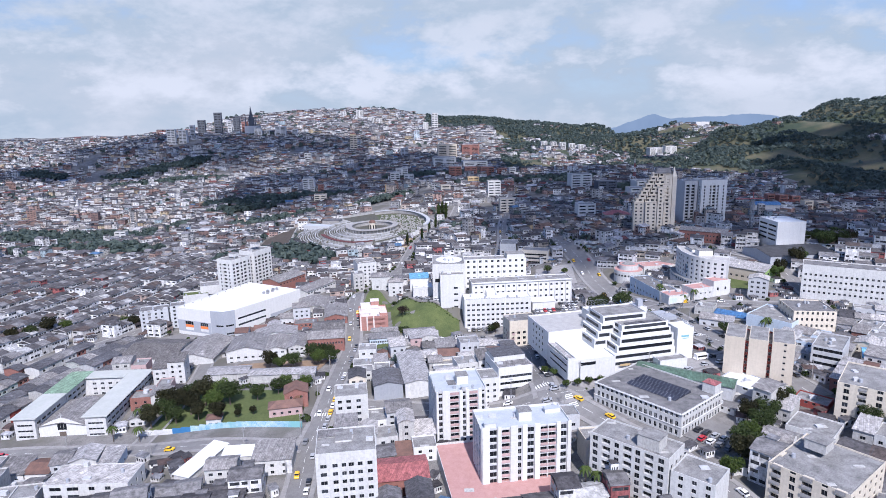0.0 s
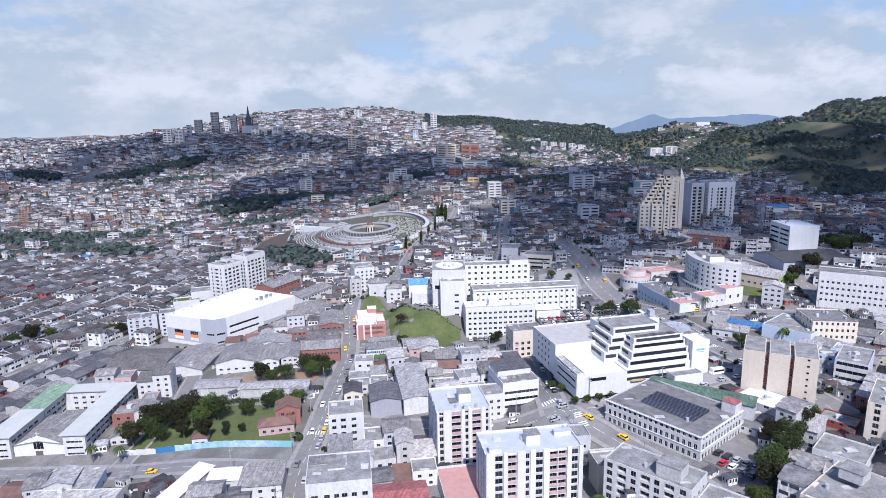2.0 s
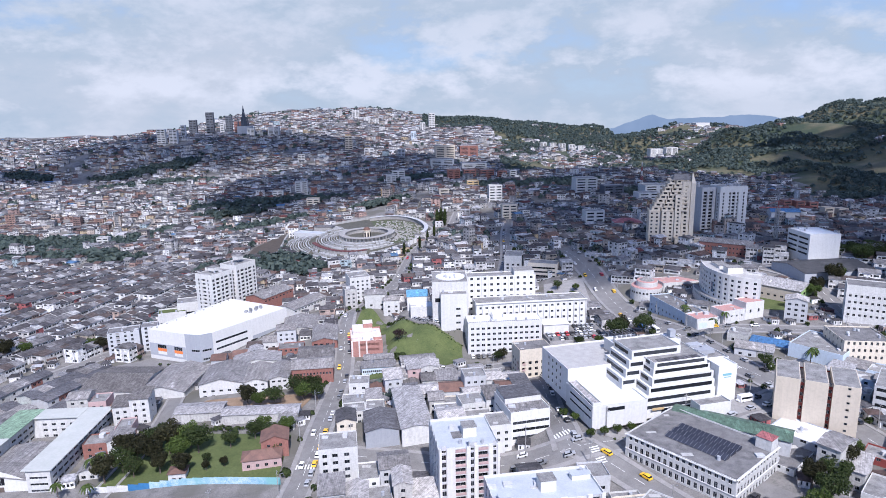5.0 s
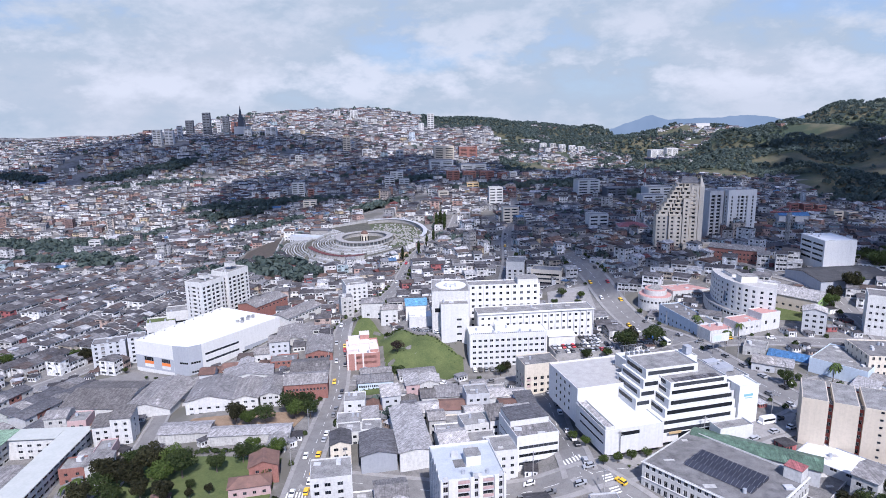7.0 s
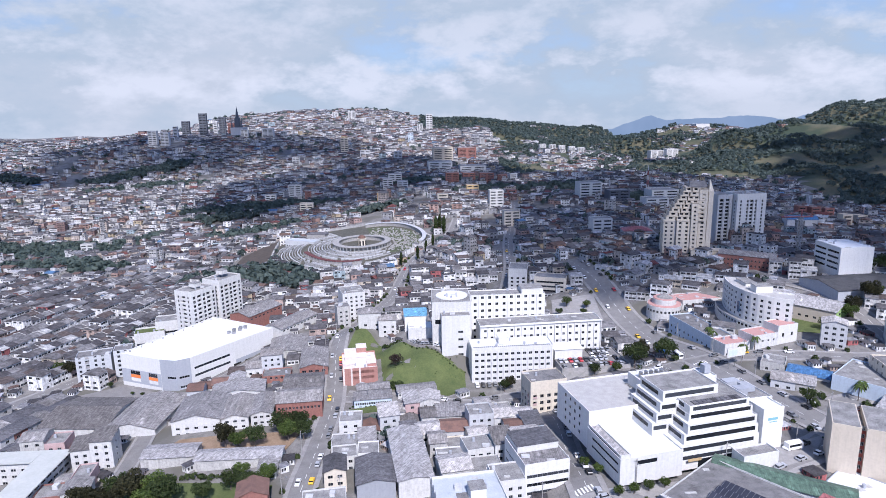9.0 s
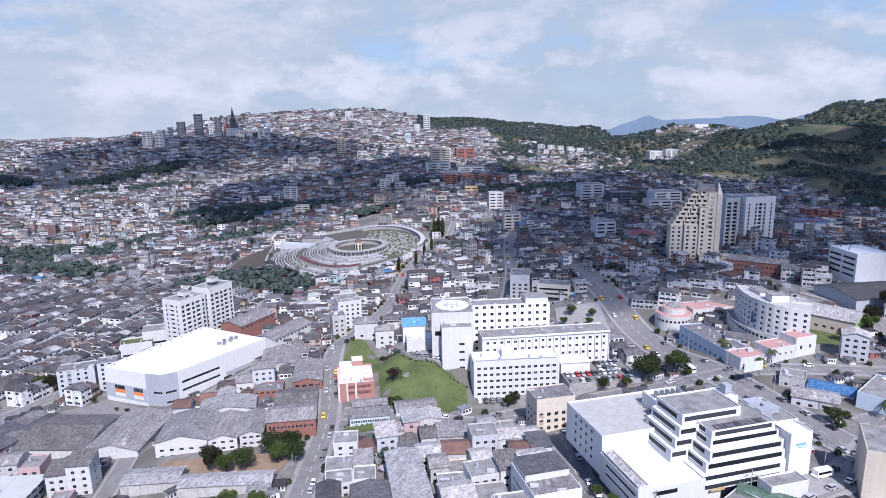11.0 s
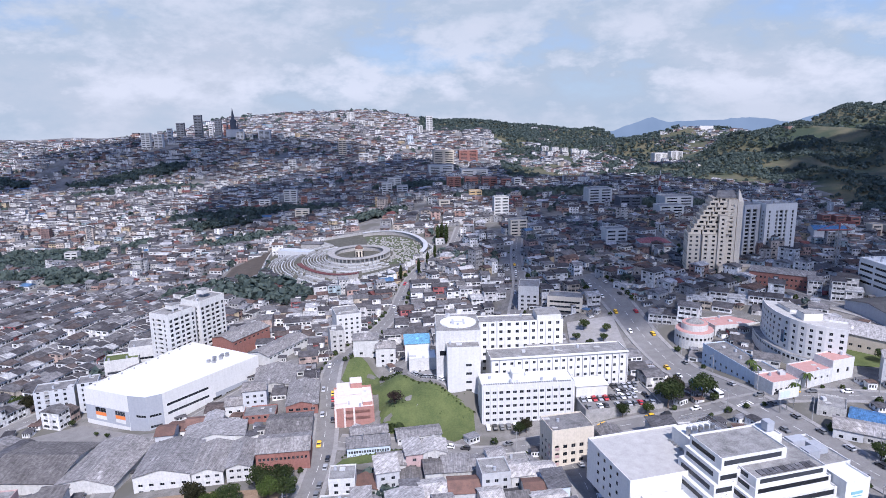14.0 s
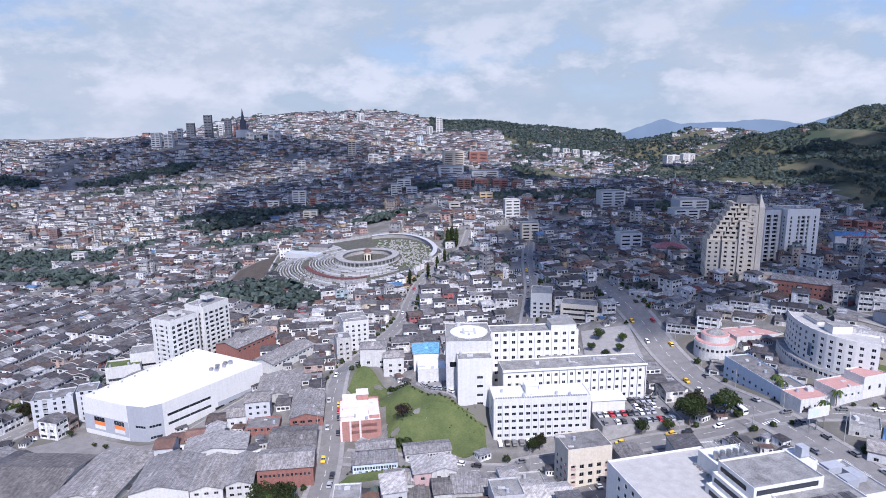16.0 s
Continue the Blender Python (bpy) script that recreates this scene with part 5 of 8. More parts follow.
# beyond the terraced office, and the right-hand quarter
flats = building("apartment_tower", "beige seven-storey apartment block with red recesses", "apartment tower", 119, 252.5, -28, 20, 15, 28.5, rust_red, roof_slab)
flats.matrix_basis = flats.matrix_basis @ Matrix.Diagonal((1.25, 1.05, 1.0, 1))
for u0, u1 in ((-0.4, 5.8), (6.9, 12.7), (13.8, 20.4)):
    zt = 30.2 - flats.matrix_basis.translation.z
    part("wall_bay", Raw().box((u0, -1.6, 0), (u1, 15.4, zt)).mesh("wall_bay", beige), flats, "plain beige wall bay")
    part("bay_roof", Raw().box((u0 + 0.25, -1.35, zt), (u1 - 0.25, 15.1, zt + 0.06)).mesh("bay_roof", roof_slab), flats)
for k in range(7):
    for u in (6.35, 13.25):
        part("window", window_mesh(0.7, 1.3, 2), flats, at=Matrix.Translation((u, -0.05, 2.4 + 2.6 * k)))
    for u in (17.6,):
        part("window", window_mesh(0.8, 0.8, 1), flats, at=Matrix.Translation((u, -1.66, 2.4 + 2.6 * k)))
    for v in (0.6, 5.0, 11.0):
        part("window", window_mesh(1.5, 1.3, 2), flats, at=Matrix.Translation((20.44, v, 2.2 + 2.6 * k)) @ Matrix.Rotation(math.pi / 2, 4, "Z"))
building("office_building", "pale grey five-storey office with window bands", "office building", 158.5, 257.5, -40, 11.5, 21, 22.8, pale_grey, roof_slab, front=layout(5, (6.5, 11.6, W_), h=1.4, first=2.8, pitch=3.1, panes=6), right=None, left=None)
building("hall", "hall with a white roof and grey walls", "hall", 112, 243.5, -52, 24, 14, 14.5, mid_grey, roof_white, parapet=0.3, front=F(5, 1, 2, 1, 3))
building("house", "small red-painted building with a grey roof", "house", 134, 226, -45, 12, 9, 14.0, rust_red, roof_slab, front=F(4, 1, 1.2, 1.2, 2))
building("house", "long low white building with arched windows", "house", 101, 229, -50, 12, 18, 12, white, roof_tar, front=F(4, 1, 1.0, 1.6, 1.5), right=F(6, 1, 1.0, 1.6, 1.5))
block = building("apartment_block", "white six-storey apartment block with columns of balconies", "apartment block", 46.5, 187, -42, 26, 12, 22.5, white, roof_slab, trim=concrete,
                 front=layout(7, (1.8, 1.8, W_), (5.6, 2.8, "loggia"), (9.2, 1.6, W_), (12.8, 2.8, "loggia"), (16.2, 1.6, W_), (19.8, 2.8, "loggia"), (23.6, 1.8, W_), h=1.7), right=F(3, 6, 1.4, 1.3, 1.3, 2.7))
roof_hut(block, (15, 2), (22, 8), 18.6, 22.5, worn_white, roof_slab)
block = building("apartment_block", "pale five-storey apartment block at the corner", "apartment block", 66.5, 169.5, -42, 13, 12, 19.0, white, roof_slab, trim=concrete, front=layout(5, (3, 1.4, W_), (7, 1.4, W_), (11, 1.4, W_)), right=None)
block = building("apartment_block", "pale five-storey apartment block with stepped balconies", "apartment block", 95, 169, -52, 22, 26, 21.5, cream, roof_slab, trim=concrete,
                 front=layout(7, (2.5, 2.6, B_), (7, 1.6, W_), (11, 2.8, B_), (15.5, 1.6, W_), (19.5, 2.6, B_), h=1.7), left=layout(7, (3, 1.5, W_), (8, 3.0, "loggia"), (13, 1.5, W_), (18, 3.0, "loggia"), (23, 1.5, W_), h=1.6), right=F(6, 6, 1.5, 1.3, 1.3, 2.7))
roof_hut(block, (4, 14), (10, 20), 16, 19, worn_white, roof_slab)
building("apartment_block", "pale six-storey apartment block with bay windows", "apartment block", 142, 213, -40, 22, 24, 26.0, cream, roof_slab, trim=concrete, front=layout(6, (3, 1.8, W_), (8, 2.4, B_), (13, 1.8, W_), (18, 2.4, B_), h=1.7), left=F(6, 6, 1.5, 1.4))
building("house", "white house with a pale terrace roof", "house", 120, 205, -45, 15, 14, 14, white, roof_slab, front=F(3, 1, 1.2, 1.2))

# school and clinic beyond the avenue
black_felt = mottled("black_felt_roof", (0.028, 0.029, 0.033), (0.075, 0.076, 0.082), 0.3, 0.9)


def curved_clinic():
    """A white block whose front swings round the corner of the street."""
    z0, top, thick = 13.0, 33.8, 12.0
    root = thing("curved_office", "white curved five-storey office building with square windows", "office building", pose(0, 0, 0))
    arc = [(155.5, 411), (152.6, 401), (151.6, 390.5), (152.8, 381), (156, 373.5), (161, 368), (167.8, 363.5)]
    line = spline(arc, 3.4)
    d = np.gradient(line, axis=0)
    n = np.stack([-d[:, 1], d[:, 0]], 1) / np.linalg.norm(d, axis=1)[:, None]
    inner = line + n * thick
    r, cells = Raw(), []
    h = top - z0
    for k in range(len(line) - 1):
        a, b = line[k], line[k + 1]
        L = float(np.linalg.norm(b - a))
        u = ((b[0] - a[0]) / L, (b[1] - a[1]) / L)
        rr, holes = Raw(), []
        facade(rr, holes, (0, 0), (1, 0), L, h, layout(5, (L / 2, 1.45, W_), h=1.35, first=7.0, pitch=2.75))
        m = Matrix.Translation((a[0], a[1], z0)) @ Matrix.Rotation(math.atan2(u[1], u[0]), 4, "Z")
        i = len(r.v)
        r.v += [tuple(m @ Vector(v)) for v in rr.v]
        r.f += [tuple(i + q for q in f) for f in rr.f]
        r.m += rr.m
        for hm, ww, hh, sp, what in holes:
            cells.append((m @ hm, ww, hh))
    ends = [(line[-1], inner[-1]), (inner[0], line[0])]
    for a, b in ends:
        r.face((*a, z0), (*b, z0), (*b, top), (*a, top))
    for k in range(len(line) - 1):
        r.face((*inner[k + 1], z0), (*inner[k], z0), (*inner[k], top), (*inner[k + 1], top))
    part("wall", r.mesh("wall", bright_white), root)
    rf = Raw()
    for k in range(len(line) - 1):
        rf.face((*line[k], top - 0.02), (*line[k + 1], top - 0.02), (*inner[k + 1], top - 0.02), (*inner[k], top - 0.02))
    part("roof", rf.mesh("roof", roof_screed), root)
    # the lower gallery that swings out before it
    rl, rg = Raw(), Raw()
    out = line - n * 3.4
    for k in range(len(line) - 1):
        a, b = out[k], out[k + 1]
        L = float(np.linalg.norm(b - a))
        u = ((b[0] - a[0]) / L, (b[1] - a[1]) / L)
        rr, holes = Raw(), []
        facade(rr, holes, (0, 0), (1, 0), L, 6.6, layout(1, (L * 0.28, L * 0.34, W_), (L * 0.76, L * 0.34, W_), h=1.3, first=4.4))
        m = Matrix.Translation((a[0], a[1], z0)) @ Matrix.Rotation(math.atan2(u[1], u[0]), 4, "Z")
        i = len(rl.v)
        rl.v += [tuple(m @ Vector(v)) for v in rr.v]
        rl.f += [tuple(i + q for q in f) for f in rr.f]
        rl.m += rr.m
        for hm, ww, hh, sp, what in holes:
            cells.append((m @ hm, ww, hh))
        rg.face((*a, z0 + 6.0), (*b, z0 + 6.0), (*line[k + 1], z0 + 6.0), (*line[k], z0 + 6.0))
    part("gallery", rl.mesh("gallery", white), root)
    part("gallery_roof", rg.mesh("gallery_roof", roof_slab), root)
    for e, f in ((line, line + n * 0.3), (inner - n * 0.3, inner)):
        rp = Raw()
        for k in range(len(line) - 1):
            rp.prism([tuple(e[k]), tuple(e[k + 1]), tuple(f[k + 1]), tuple(f[k])], top - 0.1, top + 0.7)
        part("parapet", rp.mesh("parapet", bright_white), root)
    for m, ww, hh in cells:
        part("window", window_mesh(ww, hh, 2, glass, mid_grey), root, at=m)
    for a, b, hh in (((157.5, 379), (166, 385), 3.4), ((158, 391), (164, 402), 1.6)):
        part("roof_hut", Raw().box((*a, top), (*b, top + hh)).mesh("roof_hut", bright_white), root)
        part("hut_roof", Raw().box((a[0] - 0.2, a[1] - 0.2, top + hh), (b[0] + 0.2, b[1] + 0.2, top + hh + 0.2)).mesh("hut_roof", roof_slab), root)
    part("stair_glass", Raw().box((151.9, 383.8, z0 + 9), (152.5, 386.0, top - 6)).mesh("stair_glass", glass_blue), root, "tall narrow stair window")
    claim(148, 362, 0, 34, 52)
    return root


curved_clinic()
building("clinic", "long low pale clinic with a dark roof by the avenue", "clinic", 121.5, 398, -79, 44, 12, 17.0, pale_blue, roof_tar, left=F(3, 2, 1.3, 1.2, 1.5, 3.2), front=F(11, 2, 1.2, 1.3, 1.8, 3.2))
building("clinic", "low white pavilion with a pink terrace roof", "clinic", 130, 350, 15, 14, 10, 17.8, white, roof_rose, front=F(5, 1, 1.0, 1.0, 3))
building("clinic", "low white pavilion with a pink terrace roof", "clinic", 144.5, 352, 18, 14, 10, 21.0, white, roof_rose, front=F(4, 1, 1.0, 1.0, 4))
building("clinic", "white pavilion with a round window and a pink terrace roof", "clinic", 158, 356.5, 18, 12, 9, 24.0, bright_white, roof_rose, front=F(2, 1, 1.3, 1.8, 4))
rot = thing("round_hall", "round white hall with a red ring terrace and a glazed cupola", "hall", pose(128, 424, 5))
part("wall", Raw().cylinder(0, 0, 0, 10.0, 9.6, n=36).mesh("wall", white), rot)
for k in range(12):
    a = radians(190 + 13 * k)
    part("window", window_mesh(1.2, 1.3), rot, at=Matrix.Translation((9.63 * math.cos(a), 9.63 * math.sin(a), 7.2)) @ Matrix.Rotation(a + math.pi / 2, 4, "Z"))
part("terrace", Raw().cylinder(0, 0, 10.0, 10.4, 9.4, 9.2, n=36).mesh("terrace", roof_rose), rot)
drum = part("drum", Raw().cylinder(0, 0, 10.4, 13.4, 6.6, n=32).mesh("drum", white), rot)
part("drum_roof", Raw().cylinder(0, 0, 13.4, 13.8, 6.4, 6.2, n=32).mesh("drum_roof", roof_rose), drum)
part("cupola", Raw().cylinder(0, 0, 13.8, 15.6, 4.6, 1.4, n=20).cylinder(0, 0, 15.6, 16.6, 1.2, 0.3, n=12).mesh("cupola", roof_slab), drum)
claim(119, 415, 0, 18, 18)
building("house", "white house with a red terrace roof", "house", 138, 422, 10, 26, 14, 17, white, roof_rose, front=F(6, 2, 1.2, 1.2, 3))
building("school_building", "white office box on columns with window bands", "office building", 230, 452, -88, 24, 20, 45, bright_white, roof_white, front=layout(4, (6, 10, W_), (17.5, 10, W_), h=1.3, first=7.5, pitch=3.2, panes=8), right=None)
shop = building("workshop", "school workshop with a lime green gable and pale roof", "school", 196.5, 374, 40, 22, 34, 24.0, beige, roof_pale, "gable_y", 2.4, left=F(9, 1, 1.6, 1.2, 3.0))
sh = 24.0 - shop.matrix_basis.translation.z
gable = Raw().box((0.0, -0.08, 0), (22, -0.02, sh))
gable.face((0.0, -0.06, sh), (22, -0.06, sh), (11, -0.06, sh + 2.3))
part("gable_wall", gable.mesh("gable_wall", lime), shop, "lime green painted gable wall")
for gx in (5.0, 11.0, 17.0):
    part("window", window_mesh(2.2, 1.4, 3, glass, white), shop, at=Matrix.Translation((gx, -0.14, sh - 1.8)))
building("hall", "wide hall with a dark roof", "hall", 211, 396, 8, 46, 30, 28.5, mid_grey, black_felt, "gable", 2.5)
building("school_building", "long white four-storey school with bands of small windows", "school", 203, 346, -30, 60, 14, 36, white, roof_tar, front=F(24, 4, 1.2, 1.2, 4.5, 3.3), left=F(3, 4, 1.2, 1.2, 4.5, 3.3))
building("hall", "hall with pale blue walls and a grey roof", "hall", 156, 311, -50, 22, 24, 19.5, pale_blue, roof_slab, front=F(1, 1, 3, 2.0, 4))
building("civic_building", "cream three-storey building with a round-arched front", "office building", 174, 300, -8, 20, 20, 24, cream, roof_tar, front=F(8, 3, 1.0, 1.4, 3, 3.2), left=F(5, 3, 1.0, 1.4, 3, 3.2))
building("market", "market hall with a sky-blue roof", "hall", 182, 258, -30, 18, 14, 16, white, roof_sky, "gable", 2.0)
building("workshop", "workshop with a blue patched roof", "warehouse", 146, 326, -38, 16, 10, 14.5, white, roof_blue, "gable", 1.6)


# the stepped pyramid-like tower and the twin slab
def stepped_tower():
    x, y, yaw, z0 = 155, 506, -12, 20.5
    root = thing("stepped_tower", "beige stepped apartment tower with terraces and a glass top", "apartment tower", pose(x, y, z0, 0, 0, yaw))
    claim(x, y, yaw, 36, 24)

    def block(u0, v0, w, d, lo, hi, front, left, right=None, mat=cream):
        r, holes = Raw(), []
        for side, where in SIDES.items():
            origin, u, length = where(w, d)
            facade(r, holes, origin, u, length, hi - lo, {"front": front, "left": left, "right": right}.get(side))
        at = Matrix.Translation((u0, v0, lo))
        part("wall", r.mesh("wall", mat), root, at=at)
        part("floor_slab", Raw().box((-0.25, -0.25, hi - lo), (w + 0.1, d, hi - lo + 0.25), 0, False).mesh("floor_slab", beige), root, at=at)
        for m, ww, hh, sp, what in holes:
            part("window", window_mesh(ww, hh, 2, glass, mid_grey), root, at=at @ m)

    def bays(w, rows, wide=1.7, what="loggia", h=1.45):
        n = max(1, int(w // 3.3))
        return layout(rows, *[(w * (k + 0.5) / n, min(wide, w / n * 0.7), what) for k in range(n)], h=h, first=0.95, pitch=2.8)
    # two lower stacks with a dark slot between them
    block(0, 0, 7.4, 15, 0, 28.3, bays(7.4, 10, 1.5, W_, 1.3), bays(15, 10, 1.5, W_, 1.3))
    block(9.0, 0.6, 8.8, 15, 0, 28.3, bays(8.8, 10, 1.7), None)
    part("slot_wall", Raw().box((7.4, 2.4, 0), (9.0, 14, 28.3)).mesh("slot_wall", mid_grey), root)
    # terraces that step back floor by floor
    for k in range(1, 9):
        u0, lo = 1.75 * k, 28.6 + 2.85 * (k - 1)
        w = 27.0 - u0
        split_at = max(2.6, 6.4 - 0.35 * k)
        block(u0, 0.9 + 0.35 * k, split_at, 14, lo, lo + 2.55, bays(split_at, 1, 2.6, "loggia", 1.6), bays(14, 1, 2.2, "loggia", 1.6))
        block(u0 + split_at + 0.9, 0.9 + 0.35 * k, w - split_at - 0.9, 14, lo, lo + 2.55, bays(w - split_at - 0.9, 1, 2.2, "loggia", 1.6), None)
        part("parapet", Raw().box((u0 - 1.7, 0.4 + 0.35 * k, lo - 0.3), (u0 - 1.5, 14, lo + 0.75)).mesh("parapet", cream), root)
        part("parapet", Raw().box((u0 - 1.7, 0.35 + 0.35 * k, lo - 0.3), (u0 + split_at, 0.55 + 0.35 * k, lo + 0.75)).mesh("parapet", cream), root)
    # taller slabs beside them and the slim stair with its pointed top
    block(18.0, -0.6, 4.4, 14, 0, 41, bays(4.4, 14, 1.5), None)
    block(23.2, 2.6, 5.4, 14, 0, 50.4, bays(5.4, 17, 2.0), None)
    part("slot_wall", Raw().box((22.4, 4.0, 0), (23.2, 14, 50)).mesh("slot_wall", mid_grey), root)
    r = Raw()
    r.face((16, 4.2, 51.5), (28, 4.2, 51.5), (28, 11, 55.4), (18, 11, 55.4))
    r.face((28, 18, 51.5), (16, 18, 51.5), (18, 11, 55.4), (28, 11, 55.4))
    r.face((16, 18, 51.5), (16, 4.2, 51.5), (18, 11, 55.4))
    part("glass_roof", r.mesh("glass_roof", roof_tar), root)
    r = Raw().box((29.0, 3, 0), (32.2, 14, 49))
    for a, b in (((29.0, 3), (32.2, 3)), ((32.2, 3), (32.2, 14)), ((32.2, 14), (29.0, 14)), ((29.0, 14), (29.0, 3))):
        r.face((*a, 49), (*b, 49), (30.2, 7.5, 57))
    part("stair_spire", r.mesh("stair_spire", cream), root)
    block(18, -8, 20, 9, 0, 9.5, F(6, 2, 1.4, 1.2, 2.0, 3.4), None, None, cream)
    return root


stepped_tower()
building("apartment_tower", "dark-fronted apartment tower behind the terraces", "apartment tower", 213, 552, 8, 12, 18, 60, pale_grey, roof_slab, front=layout(14, (3, 3.2, "loggia"), (8, 3.2, "loggia"), h=2.0, pitch=2.8))
building("apartment_tower", "white apartment tower with dark window columns", "apartment tower", 226, 548, 4, 23, 18, 61, bright_white, roof_slab, front=layout(14, (3, 1.2, W_), (8.4, 1.6, "loggia"), (11.6, 2.6, "loggia"), (15.0, 1.6, "loggia"), (20, 1.2, W_), h=1.9, pitch=2.8), left=F(3, 14, 1.5, 1.4, 1.3, 2.8))

# ---- the houses between ----
rng = np.random.default_rng(7)
NEAR_WALLS = [white] * 6 + [worn_white] * 6 + [bright_white, bright_white, cream, pale_grey, pale_grey, brick_red, pink, pale_blue]
NEAR_ROOFS = [roof_grey, roof_grey, roof_pale, roof_pale, roof_dark, roof_pale, roof_grey, roof_pale, roof_pale, roof_grey, roof_clay]
WORDS = {bright_white: "fresh white", rust_red: "dark red", white: "white", worn_white: "weathered white", cream: "cream", pale_grey: "pale grey", brick_red: "red-brick", pink: "faded pink", ochre: "ochre", pale_blue: "pale blue"}
ROOF_WORDS = {roof_grey: "grey fibre-cement roof", roof_pale: "pale sheet roof", roof_dark: "dark sheet roof", roof_clay: "clay-tiled roof", roof_slab: "flat roof terrace"}


def in_view(x, y, pad=20):
    return abs(x + 3) < 0.735 * y + pad


def near_house(x, y, yaw, w, d, floors):
    wall = NEAR_WALLS[int(rng.integers(len(NEAR_WALLS)))]
    flat = rng.random() < 0.28
    roof = roof_slab if flat else NEAR_ROOFS[int(rng.integers(len(NEAR_ROOFS)))]
    row = yaw > 60
    if row:
        wall, roof, flat, floors = (worn_white, worn_white, pale_grey, rust_red, white, brick_red)[int(rng.integers(6))], (roof_dark, roof_dark, roof_grey)[int(rng.integers(3))], False, 2
    kind = "gable" if row else "flat" if flat else ("gable" if rng.random() < 0.6 else ("shed" if rng.random() < 0.6 else "gable_y"))
    c, s = math.cos(radians(yaw)), math.sin(radians(yaw))
    g = ground_at(x + c * w / 2 - s * d / 2, y + s * w / 2 + c * d / 2)
    top = g + floors * 2.75 + rng.random() * (0.2 if row else 0.8)
    cols = max(1, int(w // 3.2))
    building("house", f"{WORDS[wall]} {('one', 'two', 'three', 'four')[floors - 1]}-storey town house with a {ROOF_WORDS[roof]}", "house", x, y, yaw, w, d, top, wall, roof, kind, 0.8 + 0.09 * min(w, d), group="town houses",
             front=F(cols, floors, 1.2 + 0.5 * rng.random(), 1.2, 1.0, 2.75, 0.5), **({} if rng.random() < 0.6 else {"left": F(max(1, int(d // 5)), floors, 1.1, 1.1, 1.0, 2.75)} if x > 10 else {"right": F(max(1, int(d // 5)), floors, 1.1, 1.1, 1.0, 2.75)}))


def district_yaw(x, y):
    if x < -165 + (y - 330) * 0.15 and y < 640:
        return 76.0
    if x > 75 and y < 300:
        return -46.0
    if x > 110 and y < 460:
        return -30.0
    return 8.0 + 10 * math.sin(x / 140.0 + y / 230.0)


LATER = []   # houses past the near ones: x, y, yaw, w, d, floors
for yaw0, x0, x1, y0, y1 in ((76.0, -460, -165, 170, 660), (8.0, -205, 95, 160, 560), (-46.0, 75, 260, 150, 300), (-30.0, 110, 330, 300, 470)):
    c, s = math.cos(radians(yaw0)), math.sin(radians(yaw0))
    mx, my = (x0 + x1) / 2, (y0 + y1) / 2
    reach = math.hypot(x1 - x0, y1 - y0) / 2
    b, lane = -reach, 0
    while b < reach:
        depth = 8.5 + 3.0 * rng.random() if yaw0 != 76.0 else 9.6
        a = -reach
        while a < reach:
            w = 6.0 + 5.0 * rng.random() if yaw0 != 76.0 else 5.5 + 1.5 * rng.random()
            px, py = mx + c * a - s * b, my + s * a + c * b
            qx, qy = px + c * w / 2 - s * depth / 2, py + s * w / 2 + c * depth / 2
            if x0 < qx < x1 and y0 < qy < y1 and district_yaw(qx, qy) in (yaw0,) or (yaw0 == 8.0 and x0 < qx < x1 and y0 < qy < y1 and abs(district_yaw(qx, qy) - 8) < 11):
                lane_gap = yaw0 == 76.0 and (a + 37 * (lane // 4)) % 84 < 6.5
                if not lane_gap and in_view(qx, qy) and is_free(qx, qy, min(w, depth) * 0.46) and rng.random() < 0.96:
                    floors = int(rng.choice([1, 2, 2, 2, 3, 3, 4], p=[.2, .2, .2, .15, .12, .08, .05])) if yaw0 != 76.0 else int(rng.choice([2, 3], p=[.95, .05]))
                    if qx > 95 and 262 < qy < 348:
                        floors = 1
                    LATER.append((px, py, yaw0 + rng.normal() * (0.25 if yaw0 == 76.0 else 3.0), w - 0.15, depth, floors))
            a += w
        lane += 1
        b += depth + (0.6 if lane % 2 else (8.0 if yaw0 == 76.0 else 5.0))
LATER.sort(key=lambda q: math.hypot(q[0] * 0.8, q[1]) if q[1] > 190 else 900)
for q in LATER[:192]:
    near_house(*q)
for q in LATER[192:]:
    claim(q[0], q[1], q[2], q[3], q[4])


